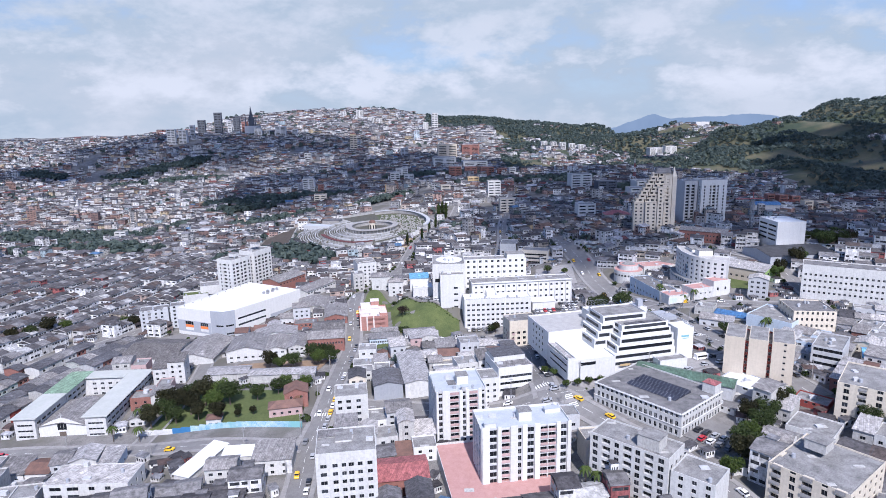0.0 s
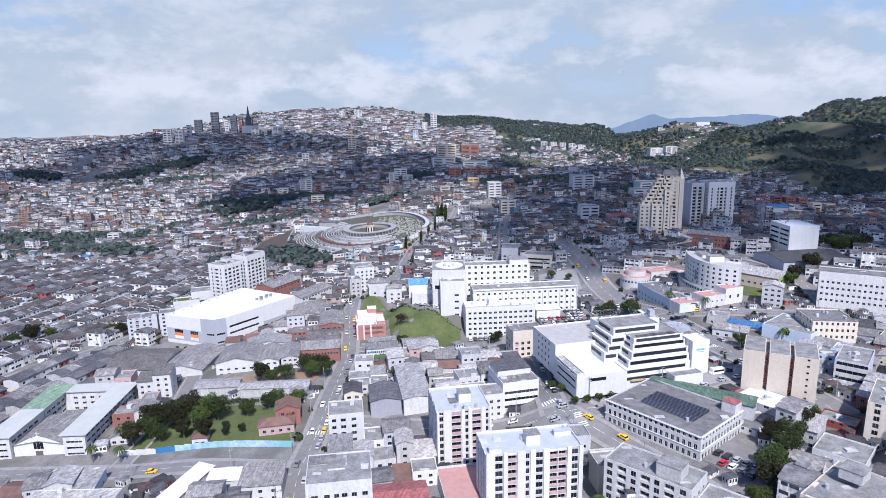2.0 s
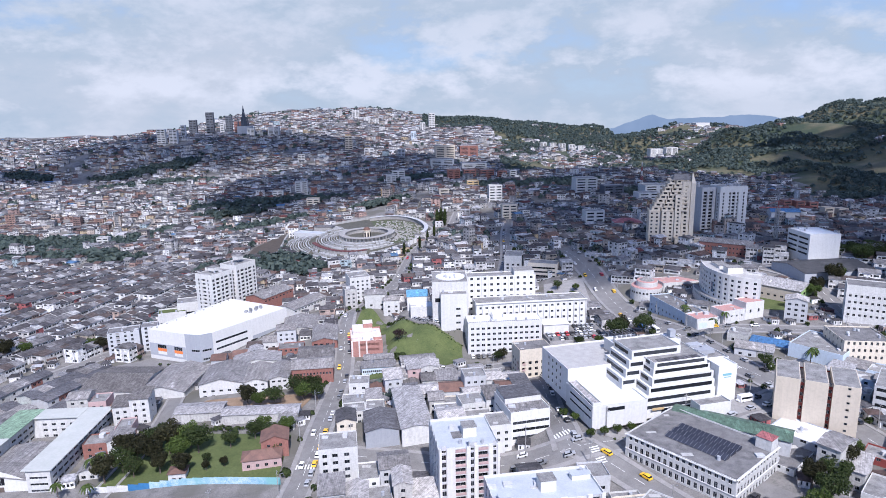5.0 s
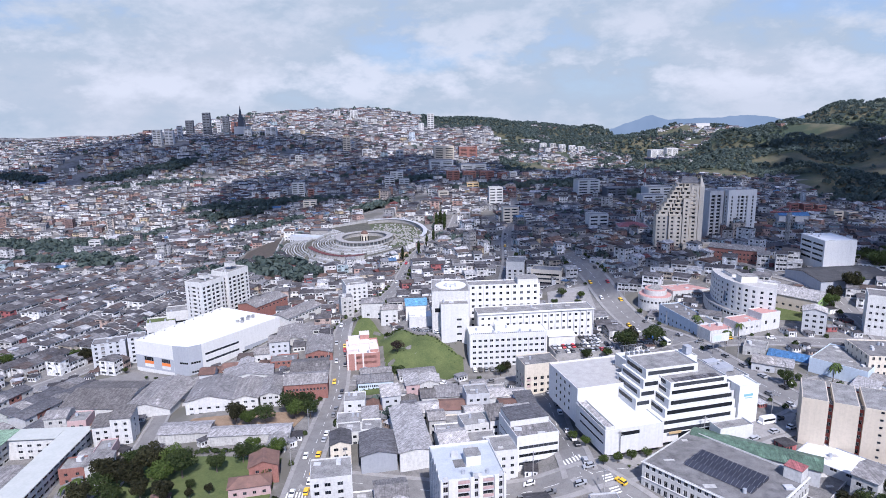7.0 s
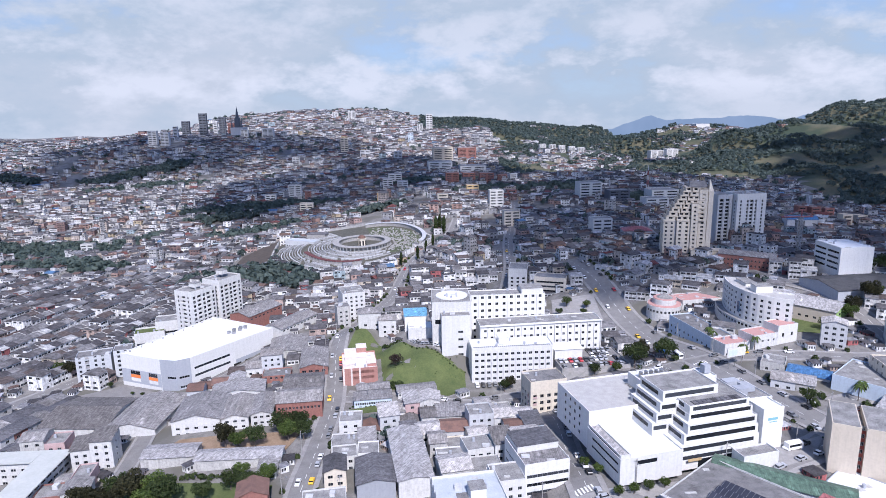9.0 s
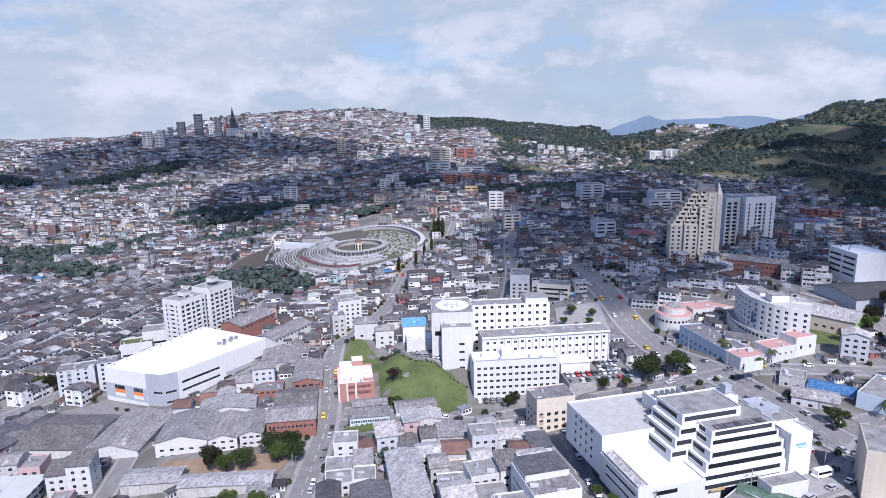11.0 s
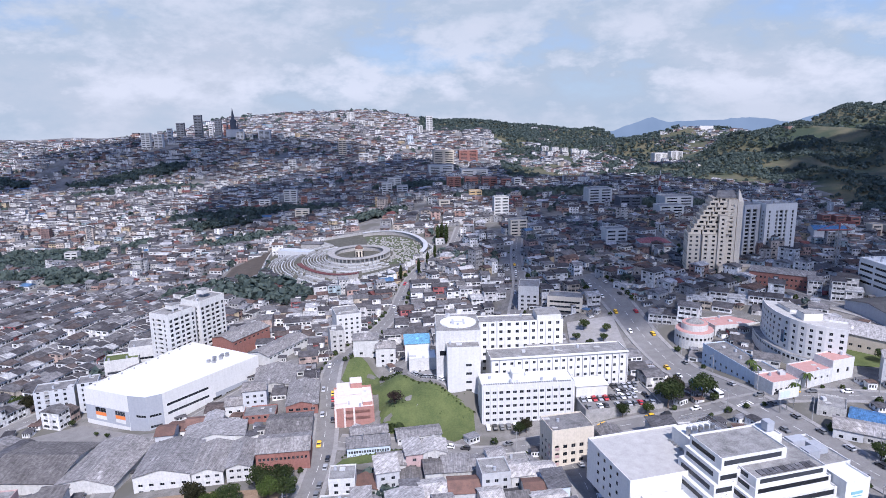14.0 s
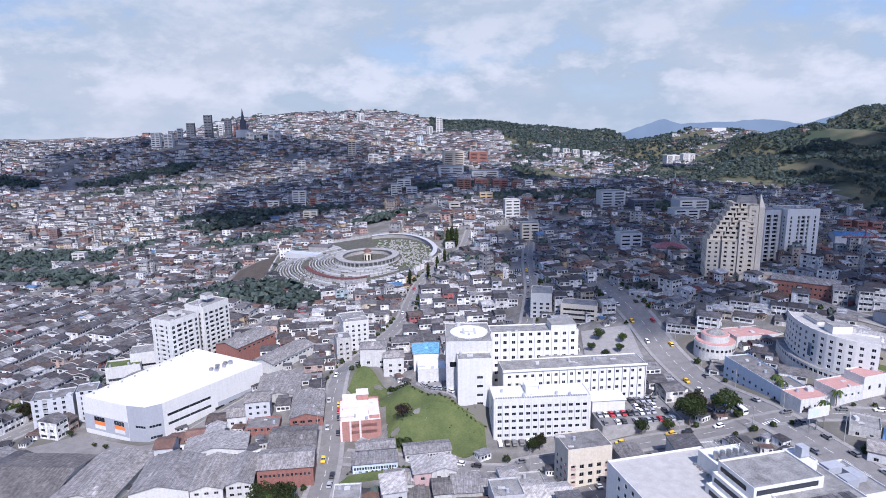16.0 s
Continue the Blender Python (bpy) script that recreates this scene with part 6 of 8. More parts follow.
def joined_houses(name, label, X, Y, YAW, Wd, Dp, H, R, flat, floors, mats=(house_walls, house_roofs, house_glass), wide=0.085):
    """Many houses as one mesh: walls, roofs and windows."""
    n = len(X)
    c, s = np.cos(YAW), np.sin(YAW)
    Z = np.min([land(X + a * c * Wd / 2 - b * s * Dp / 2, Y + a * s * Wd / 2 + b * c * Dp / 2) for a in (-1, 1) for b in (-1, 1)], axis=0) - 0.6

    def world(u, v, z):
        return np.stack([X + c * u - s * v, Y + s * u + c * v, z], -1)
    hw, hd = Wd / 2, Dp / 2
    o = 0.35
    T = Z + H
    ring = [(-1, -1), (1, -1), (1, 1), (-1, 1)]
    base = [world(a * hw, b * hd, Z) for a, b in ring]
    top = [world(a * hw, b * hd, T) for a, b in ring]
    eave = [world(a * (hw + np.where(flat, -0.15, o)), b * (hd + np.where(flat, -0.15, o)), T + 0.02) for a, b in ring]
    ridge = [world(-(hw + np.where(flat, -0.15, o)), 0 * hd, T + R), world(hw + np.where(flat, -0.15, o), 0 * hd, T + R)]
    verts = np.stack(base + top + eave + ridge, 1).reshape(-1, 3)
    i = np.arange(n)[:, None] * 14
    quads = np.concatenate([i + np.array([[0, 1, 5, 4]]), i + np.array([[1, 2, 6, 5]]), i + np.array([[2, 3, 7, 6]]), i + np.array([[3, 0, 4, 7]]),
                            i + np.array([[8, 9, 13, 12]]), i + np.array([[10, 11, 12, 13]]), i + np.array([[11, 10, 9, 8]])])
    tris = np.concatenate([i + np.array([[9, 10, 13]]), i + np.array([[11, 8, 12]])])
    qm = np.concatenate([np.zeros(4 * n), np.ones(3 * n)])
    tm = np.ones(2 * n)
    # windows on the four walls
    wv, wq = [], []
    count = 0
    for side, (du, dv) in enumerate(((0, -1), (1, 0), (-1, 0))):
        along = Wd if side == 0 else Dp
        for f in range(int(floors.max())):
            for k in (-1, 0, 1) if side == 0 else (-1, 1):
                ok = (floors > f) & (rng.random(n) < 0.8)
                m = np.nonzero(ok)[0]
                if len(m) == 0:
                    continue
                ctr = k * along[m] * (0.30 if side == 0 else 0.24)
                ww = along[m] * wide * (0.75 + 0.6 * rng.random(len(m)))
                zz = T[m] - (floors[m] - f) * (H[m] - 0.6) / floors[m] + 1.0
                pts = []
                for a, b in ((-1, 0), (1, 0), (1, 1.15), (-1, 1.15)):
                    if side == 0:
                        u, v = ctr + a * ww, -hd[m] - 0.05
                    else:
                        u, v = du * (hw[m] + 0.05), ctr + a * ww * du
                    pts.append(np.stack([X[m] + c[m] * u - s[m] * v, Y[m] + s[m] * u + c[m] * v, zz + b], -1))
                wv.append(np.stack(pts, 1).reshape(-1, 3))
                wq.append((count + np.arange(len(m))[:, None] * 4 + np.array([[0, 1, 2, 3]])))
                count += 4 * len(m)
    allv = np.concatenate([verts] + wv)
    wq = np.concatenate(wq) + len(verts)
    faces = quads.tolist() + tris.tolist() + wq.tolist()
    me = bpy.data.meshes.new(name)
    me.from_pydata(allv.tolist(), [], faces)
    for m in mats:
        me.materials.append(m)
    me.polygons.foreach_set("material_index", np.concatenate([qm, tm, np.full(len(wq), 2)]).astype(np.int32))
    me.update()
    return tagged(new(name, me), label, "houses", kind="stuff")


def party_walls(L, c, s, H, R):
    """White walls that stand a little above the roofs between the row houses."""
    r = Raw()
    for k in range(len(L)):
        if rng.random() < 0.74:
            continue
        x, y, w, d = L[k, 0], L[k, 1], L[k, 3], L[k, 4]
        g = min(ground_at(x + c[k] * a * w - s[k] * b * d, y + s[k] * a * w + c[k] * b * d) for a in (0, 1) for b in (0, 1)) - 0.6
        z0, z1 = g + H[k] + 0.3, g + H[k] + R[k] + 0.32
        P = lambda u, v, z: (x + c[k] * u - s[k] * v, y + s[k] * u + c[k] * v, z)
        a, b = -0.12, 0.12
        o = 0.4
        for v0, v1, za, zb in ((-o, d / 2, z0, z1), (d / 2, d + o, z1, z0)):
            r.face(P(a, v0, za), P(b, v0, za), P(b, v1, zb), P(a, v1, zb))
            r.face(P(a, v0, za - 0.5), P(a, v0, za), P(a, v1, zb), P(a, v1, zb - 0.5))
            r.face(P(b, v0, za - 0.5), P(b, v1, zb - 0.5), P(b, v1, zb), P(b, v0, za))
        r.face(P(a, -o, z0 - 2.2), P(b, -o, z0 - 2.2), P(b, -o, z0), P(a, -o, z0))
    tagged(new("party_walls", r.mesh("party_walls", worn_white)), "white party walls standing above the row-house roofs", "walls", kind="stuff")


if len(LATER) > 192:
    L = np.array([q[:6] for q in LATER[192:]], float)
    c, s = np.cos(np.radians(L[:, 2])), np.sin(np.radians(L[:, 2]))
    fl = L[:, 5].astype(int)
    RH, RR = fl * 2.75 + 0.9, np.where((rng.random(len(L)) < 0.15) & (L[:, 2] < 60), 0.3, 1.5)
    in_rows = L[:, 2] > 60
    party_walls(L[in_rows], c[in_rows], s[in_rows], RH[in_rows], RR[in_rows])
    RX, RY = L[:, 0] + c * L[:, 3] / 2 - s * L[:, 4] / 2, L[:, 1] + s * L[:, 3] / 2 + c * L[:, 4] / 2
    joined_houses("row_houses", "close-set town houses with grey and brown roofs", RX, RY, np.radians(L[:, 2]), L[:, 3], L[:, 4], RH, RR, np.zeros(len(L), bool), fl, (row_walls, row_roofs, house_glass), 0.115)
    # covered back yards, added rooms and roof huts
    m = np.nonzero(rng.random(len(L)) < 0.55)[0]
    u, v = rng.uniform(-0.3, 0.3, len(m)) * L[m, 3], rng.uniform(0.0, 0.62, len(m)) * L[m, 4]
    joined_houses("house_additions", "added rooms and huts on the row houses", RX[m] + c[m] * u - s[m] * v, RY[m] + s[m] * u + c[m] * v, np.radians(L[m, 2]), rng.uniform(2.0, 4.6, len(m)), rng.uniform(2.0, 4.4, len(m)), RH[m] + rng.uniform(-1.6, 2.2, len(m)), np.where(rng.random(len(m)) < 0.6, 0.12, 0.6), np.zeros(len(m), bool), fl[m], (row_walls, house_roofs, house_glass))


def spread(y0, y1, size):
    """Houses wall to wall in rows, back to back, in blocks that turn with the hillside: x, y, yaw, w, d."""
    out = []
    yb = y0
    while yb < y1:
        g = 0.78 + yb / 2700.0
        bw, bd = 95 * g, 80 * g
        half = 0.74 * (yb + bd) + 50
        n = int(2 * half / bw) + 1
        turn = [8 + 30 * math.sin(0.9 * k + yb / 210.0) + rng.normal() * 9 + (62 if rng.random() < 0.22 else 0) for k in range(n)]
        for k in range(n):
            cx, cy = -half + bw * (k + 0.5) + bw * 0.25 * rng.normal() * 0.5, yb + bd / 2
            c, s = math.cos(radians(turn[k])), math.sin(radians(turn[k]))
            reach = 0.72 * math.hypot(bw, bd)
            v, row = -reach, 0
            while v < reach:
                d = size * g * rng.uniform(0.9, 1.15)
                u = -reach + rng.random() * 4
                while u < reach:
                    w = size * g * (0.55 + 0.75 * rng.random() ** 1.6)
                    x, y = cx + c * (u + w / 2) - s * (v + d / 2), cy + s * (u + w / 2) + c * (v + d / 2)
                    if abs(x - cx) < bw / 2 and abs(y - cy) < bd / 2 and rng.random() < 0.95:
                        out.append((x + rng.normal() * 0.3, y + rng.normal() * 0.7, radians(turn[k] + rng.normal() * 1.5), w * 0.99, d * rng.uniform(0.8, 1.05)))
                    u += w
                row += 1
                v += d + (0.6 if row % 2 else 3.6 * g)
        yb += bd
    return np.array(out).T


def is_built(x, y):
    """Whether the town covers the hillside there."""
    n = noise.noise((x / 210.0, y / 260.0, 3.3))
    if is_wild(x, y):
        if 1250 < y < 2300 and x < 0.27 * y + 40:
            return n > 0.0 and noise.noise((x / 45.0, y / 70.0, 6.0)) > -0.1
        if 2380 < y < 2850 and 860 < x < 1350:
            return noise.noise((x / 60.0, y / 60.0, 9.0)) > -0.05
        return n > 0.42
    if y > 2900 and x > 250:
        return n > 0.25
    return not is_wood(x, y)


WOODS = [(-165, 600, 62, 26, -0.3), (-470, 860, 120, 60, 0.2), (-425, 700, 95, 20, 0.0), (-335, 680, 30, 12, 0.3), (-300, 960, 60, 16, 0.1), (-640, 1440, 120, 34, 0.1), (-900, 1430, 60, 20, 0.0), (-260, 1010, 120, 24, 0.1), (-20, 1150, 90, 30, 0.0), (130, 960, 110, 30, 0.15), (-230, 860, 60, 20, 0.4),
         (-560, 1290, 120, 26, 0.0), (-1000, 1250, 160, 30, 0.1), (260, 850, 60, 22, 0.0), (-80, 870, 40, 16, 0.0)]


def is_wood(x, y):
    for wx, wy, a, b, t in WOODS:
        dx, dy = x - wx, y - wy
        u, v = dx * math.cos(t) + dy * math.sin(t), -dx * math.sin(t) + dy * math.cos(t)
        if (u / a) ** 2 + (v / b) ** 2 < 1:
            return True
    return False


def in_cemetery(x, y, pad=0.0):
    return ((x + 84) / (78 + pad)) ** 2 + ((y - 690) / (84 + pad)) ** 2 < 1


for name, label, y0, y1, size in (("town_houses", "crowded town houses with patched grey roofs", 455, 1000, 10.0), ("hillside_houses", "crowded hillside houses in white, brick and grey", 1000, 1900, 9.6), ("hilltop_houses", "pale houses packed over the far hilltop", 1900, 3500, 12.0)):
    X, Y, YAW, Wd, Dp = spread(y0, y1, size)
    ok = np.array([is_built(a, b) and not in_cemetery(a, b, 4) and (b > 900 or is_free(a, b, 3.0)) for a, b in zip(X, Y)])
    X, Y, YAW, Wd, Dp = X[ok], Y[ok], YAW[ok], Wd[ok], Dp[ok]
    n = len(X)
    fl = rng.choice([1, 2, 2, 3, 4, 6], size=n, p=[.42, .30, .16, .08, .035, .005])
    flat = rng.random(n) < 0.3
    H = fl * 2.7 + 0.9 + rng.random(n)
    R = np.where(flat, 0.12, 0.9 + 0.09 * np.minimum(Wd, Dp))
    if y0 < 1900:
        # a back wing, a stair hut or an added floor on many of them
        m = np.nonzero(rng.random(n) < (0.6 if y0 < 1000 else 0.3))[0]
        u, v = rng.uniform(-0.42, 0.42, len(m)) * Wd[m], rng.uniform(-0.3, 0.55, len(m)) * Dp[m]
        c, s = np.cos(YAW[m]), np.sin(YAW[m])
        X, Y = np.concatenate([X, X[m] + c * u - s * v]), np.concatenate([Y, Y[m] + s * u + c * v])
        H = np.concatenate([H, np.maximum(2.4, H[m] + rng.uniform(-3.2, 3.4, len(m)))])
        YAW, fl = np.concatenate([YAW, YAW[m]]), np.concatenate([fl, np.maximum(1, fl[m])])
        Wd, Dp = np.concatenate([Wd, Wd[m] * rng.uniform(0.3, 0.65, len(m))]), np.concatenate([Dp, Dp[m] * rng.uniform(0.3, 0.6, len(m))])
        flat = np.concatenate([flat, rng.random(len(m)) < 0.6])
        R = np.concatenate([R, np.where(flat[n:], 0.12, 0.9)])
        n = len(X)
    joined_houses(name, label, X, Y, YAW, Wd, Dp, H, R, flat, fl)


# lean-to sheds in the gaps between the houses
X, Y = rng.uniform(-1, 1, 9000), 165 + 420 * rng.random(9000)
X = X * (0.74 * Y + 15)
keep = []
for k in range(len(X)):
    if is_free(X[k], Y[k], 2.0) and not in_cemetery(X[k], Y[k], 5):
        keep.append(k)
        TAKEN.append((X[k], Y[k], 1.6, 1.6, 1.0, 0.0))
        if len(keep) > 1500:
            break
X, Y = X[keep], Y[keep]
n = len(X)
joined_houses("lean_to_sheds", "small lean-to sheds filling the yards between houses", X, Y, np.radians(8 + rng.normal(size=n) * 20), 2.6 + 2.6 * rng.random(n), 2.6 + 2.6 * rng.random(n), 2.4 + 1.4 * rng.random(n), np.where(rng.random(n) < 0.8, 0.12, 0.4), np.zeros(n, bool), np.ones(n, int), (row_walls, house_roofs, house_glass))

# tanks, huts and sheets left on the flat roofs
r = Raw()
for x, y, yaw, w, d, z in ROOFS:
    if w * d < 45 or min(w, d) < 3:
        continue
    c, s = math.cos(radians(yaw)), math.sin(radians(yaw))
    for k in range(min(6, int(w * d / 80) + 1)):
        u, v = rng.uniform(1.2, w - 1.2), rng.uniform(1.2, d - 1.2)
        px, py = x + c * u - s * v, y + s * u + c * v
        pick_ = rng.random()
        if pick_ < 0.35:
            r.cylinder(px, py, z - 0.05, z + 1.3, 0.6, 0.55, 9, mat=0)
        elif pick_ < 0.7:
            a, b, hh = rng.uniform(0.4, 1.4), rng.uniform(0.4, 1.2), rng.uniform(0.3, 1.6)
            r.box((px - a, py - b, z - 0.05), (px + a, py + b, z + hh), 1, False)
        else:
            a, b = rng.uniform(0.6, 1.8), rng.uniform(0.4, 1.0)
            r.box((px - a, py - b, z - 0.05), (px + a, py + b, z + 0.12), 2, False)
tagged(new("roof_clutter", r.mesh("roof_clutter", mid_grey, pale_grey, worn_white)), "water tanks, vents and sheets on flat roofs", "roof clutter", kind="stuff")

# ---- the round graveyard ----
grave_white = paint("limewashed_niches", (0.40, 0.40, 0.395), 0.7)
stone = mottled("weathered_tomb_stone", (0.20, 0.195, 0.19), (0.38, 0.37, 0.36), 0.5)


def arc_wall(cx, cy, rx, ry, a0, a1, thick, z0, z1, n=48):
    """A curved wall round (cx, cy) between two angles in degrees; z0 and z1 stand over the land."""
    r = Raw()
    A = np.radians(np.linspace(a0, a1, n))
    inner = np.stack([cx + (rx - thick) * np.cos(A), cy + (ry - thick) * np.sin(A)], 1)
    outer = np.stack([cx + rx * np.cos(A), cy + ry * np.sin(A)], 1)
    g = land(outer[:, 0], outer[:, 1])
    for k in range(n - 1):
        p, q, s, t = outer[k], outer[k + 1], inner[k + 1], inner[k]
        a, b = g[k], g[k + 1]
        r.face((*p, a + z0), (*q, b + z0), (*q, b + z1), (*p, a + z1))
        r.face((*s, b + z0), (*t, a + z0), (*t, a + z1), (*s, b + z1))
        r.face((*p, a + z1), (*q, b + z1), (*s, b + z1), (*t, a + z1))
    for k in (0, n - 1):
        p, t = outer[k], inner[k]
        r.face((*t, g[k] + z0), (*p, g[k] + z0), (*p, g[k] + z1), (*t, g[k] + z1))
    return r


def inside(x, y, outline):
    """Whether a point lies within an outline."""
    hit = False
    for k in range(len(outline)):
        (ax, ay), (bx, by) = outline[k], outline[k - 1]
        if (ay > y) != (by > y) and x < (bx - ax) * (y - ay) / (by - ay) + ax:
            hit = not hit
    return hit


def cemetery():
    cx, cy = -76, 676
    outline = [(-157, 630), (-129, 614), (-94, 607), (-66, 607), (-43, 613), (-24, 630), (-12, 652), (-9, 675), (-14, 698), (-24, 730), (-38, 755), (-54, 768), (-70, 775), (-99, 770), (-136, 767), (-171, 773)]
    patch("graveyard_ground", "dark trodden graveyard ground inside the wall", "graveyard", outline, grave_earth, 0.3, False)
    patch("graveyard_lawn", "green graveyard lawn among the tombs", "lawn", [(-48, 640), (-30, 640), (-16, 660), (-18, 695), (-32, 735), (-56, 756), (-80, 760), (-70, 712), (-46, 692), (-42, 665)], grave_grass, 0.4, False)
    root = thing("graveyard_wall", "high white curved wall round the graveyard", "wall", pose(0, 0, 0))
    line = spline(outline + outline[:1], 5.0)
    for k in range(len(line) - 1):
        (ax, ay), (bx, by) = line[k], line[k + 1]
        L = math.hypot(bx - ax, by - ay)
        nx, ny = (ay - by) / L * 0.5, (bx - ax) / L * 0.5
        g = min(ground_at(ax, ay), ground_at(bx, by))
        tall = 4.6 if ay < 655 and ax > -100 else 3.2
        part("wall_panel", Raw().prism([(ax - nx, ay - ny), (bx - nx, by - ny), (bx + nx, by + ny), (ax + nx, ay + ny)], g - 4, g + tall).mesh("wall_panel", white if ay < 700 else grave_white), root)
        part("pier", Raw().box((ax - 0.7, ay - 0.7, g - 3), (ax + 0.7, ay + 0.7, g + tall + 0.8), 0, False).mesh("pier", grave_white), root)
    rear = thing("niche_gallery", "long curved gallery of burial niches under the wall", "tomb", pose(0, 0, 0))
    part("niche_wall", arc_wall(cx + 4, cy + 8, 58, 82, -20, 100, 3.0, -3, 3.6, 60).mesh("niche_wall", stone), rear)
    part("gallery_roof", arc_wall(cx + 4, cy + 8, 58.6, 82.6, -20, 100, 4.2, 3.6, 4.0, 60).mesh("gallery_roof", pale_grey), rear)
    root = thing("ring_colonnade", "round colonnade of pale burial niches", "tomb", pose(0, 0, 0))
    part("ring_wall", arc_wall(cx, cy, 25.4, 25.4, 0, 360, 2.6, -5, 4.3, 64).mesh("ring_wall", stone), root)
    part("ring_base", arc_wall(cx, cy, 28.6, 28.6, 0, 360, 3.1, -6, 0.6, 64).mesh("ring_base", grave_white), root)
    part("ring_roof", arc_wall(cx, cy, 28.4, 28.4, 0, 360, 6.4, 4.3, 4.9, 64).mesh("ring_roof", stone), root)
    for k in range(44):
        a = 2 * math.pi * k / 44
        x, y = cx + 27.8 * math.cos(a), cy + 27.8 * math.sin(a)
        g = ground_at(x, y)
        part("pier", Raw().box((x - 0.45, y - 0.45, g), (x + 0.45, y + 0.45, g + 4.7), 0, False).mesh("pier", grave_white), root)
    chapel = thing("chapel", "small round chapel with a faded red dome", "chapel", pose(cx, cy, ground_at(cx, cy)) @ Matrix.Diagonal((0.85, 0.85, 0.8, 1)))
    part("wall", Raw().cylinder(0, 0, 0, 8.5, 4.6, n=16).mesh("wall", cream), chapel)
    part("cornice", Raw().cylinder(0, 0, 8.5, 9.1, 5.2, n=16).mesh("cornice", cream), chapel)
    d = Raw()
    for k in range(5):
        a, b = k / 5 * math.pi / 2, (k + 1) / 5 * math.pi / 2
        d.cylinder(0, 0, 9.1 + 4.0 * math.sin(a), 9.1 + 4.0 * math.sin(b), 4.4 * math.cos(a), max(0.02, 4.4 * math.cos(b)), n=16)
    part("dome", d.mesh("dome", roof_clay), chapel, "rounded faded red dome")
    # no real openings: black slabs on the wall stand for the shade inside them
    for k in range(8):
        a = 2 * math.pi * (k + 0.5) / 8
        part("arch", Raw().box((-0.9, -0.1, 0.4), (0.9, 0.12, 6.4)).mesh("arch", rubber), chapel, "black slab painted in for a shaded arched opening", at=Matrix.Translation((4.62 * math.cos(a), 4.62 * math.sin(a), 0)) @ Matrix.Rotation(a + math.pi / 2, 4, "Z"))
    building("burial_hall", "long burial hall with a pale blue-grey roof", "tomb", -158, 708, -22, 34, 12, ground_at(-140, 710) + 4.0, pale_grey, roof_blue_white, front=F(12, 1, 1.4, 2.0, 1.0))
    building("burial_hall", "burial hall with a dark roof", "tomb", -140, 728, -10, 20, 12, ground_at(-132, 732) + 5.0, stone, roof_dark, "hip", 1.6)
    # many thin curved rows of graves on the terraces, with aisles between
    q = np.random.default_rng(12)
    for row in range(22):
        rad = 31.0 + 2.55 * row
        if 51.5 < rad < 57.5:
            continue
        r = Raw()
        step = math.degrees(3.6 / rad)
        for a in np.arange(118, 306, step):
            x, y = cx + rad * math.cos(radians(a)), cy + rad * 0.98 * math.sin(radians(a))
            if (a - 118) % 26 < 1.8 or not inside(x + 3 * math.cos(radians(a)), y + 3 * math.sin(radians(a)), outline) or q.random() < 0.05 or not is_free(x, y, 0.5):
                continue
            top = 1.1 + 0.5 * q.random()
            x2, y2 = cx + rad * math.cos(radians(a + step * 0.94)), cy + rad * 0.98 * math.sin(radians(a + step * 0.94))
            ux, uy = 0.42 * math.cos(radians(a)), 0.42 * math.sin(radians(a))
            g = ground_at(x, y)
            r.prism([(x - ux, y - uy), (x + ux, y + uy), (x2 + ux, y2 + uy), (x2 - ux, y2 - uy)], g - 0.5, g + top)
        if r.f:
            t = thing("grave_row", "curved row of low whitewashed graves", "tomb", pose(0, 0, 0), "graveyard rows")
            part("grave_bank", r.mesh("grave_bank", grave_white if row % 3 else pale_grey), t)["kind"] = "stuff"
    for a0, a1, rad in ((203, 276, 56.5), (214, 232, 92)):
        t = thing("tomb_gallery", "burial gallery with a maroon roof", "tomb", pose(0, 0, 0), "graveyard galleries")
        part("gallery_wall", arc_wall(cx, cy, rad, rad, a0, a1, 3.6, -4, 3.2, 30).mesh("gallery_wall", stone), t)
        part("gallery_roof", arc_wall(cx, cy, rad + 0.5, rad + 0.5, a0, a1, 4.6, 3.2, 3.6, 30).mesh("gallery_roof", maroon), t)
        for a in np.radians(np.arange(a0, a1, 4.5)):
            x, y = cx + (rad + 0.3) * math.cos(a), cy + (rad + 0.3) * math.sin(a)
            g = ground_at(x, y)
            part("pier", Raw().box((x - 0.35, y - 0.35, g - 1), (x + 0.35, y + 0.35, g + 3.3), 0, False).mesh("pier", grave_white), t)
    gate = building("gate_lodge", "small gate lodge with a dark hipped roof at the graveyard", "lodge", -101, 600, 4, 13, 9, ground_at(-95, 604) + 4.0, white, roof_dark, "hip", 2.4, front=F(3, 1, 1.2, 1.6))
    r = Raw()
    for k in range(420):
        a, rr = radians(q.uniform(-40, 88)), q.uniform(31, 62)
        x, y = cx + rr * math.cos(a), cy + rr * 1.25 * math.sin(a)
        if not inside(x, y, outline):
            continue
        z = ground_at(x, y)
        w, h = q.uniform(0.4, 1.0), q.uniform(0.6, 1.8)
        r.box((x - w, y - w * 0.6, z), (x + w, y + w * 0.6, z + h), 0, False)
    tagged(new("tombstones", r.mesh("tombstones", stone)), "pale tombs scattered on the grass", "tombs", kind="stuff")


grave_grass = mottled("graveyard_grass", (0.045, 0.06, 0.028), (0.105, 0.115, 0.07), 0.25)
grave_earth = mottled("graveyard_earth", (0.045, 0.05, 0.035), (0.13, 0.12, 0.105), 0.3)
cemetery()

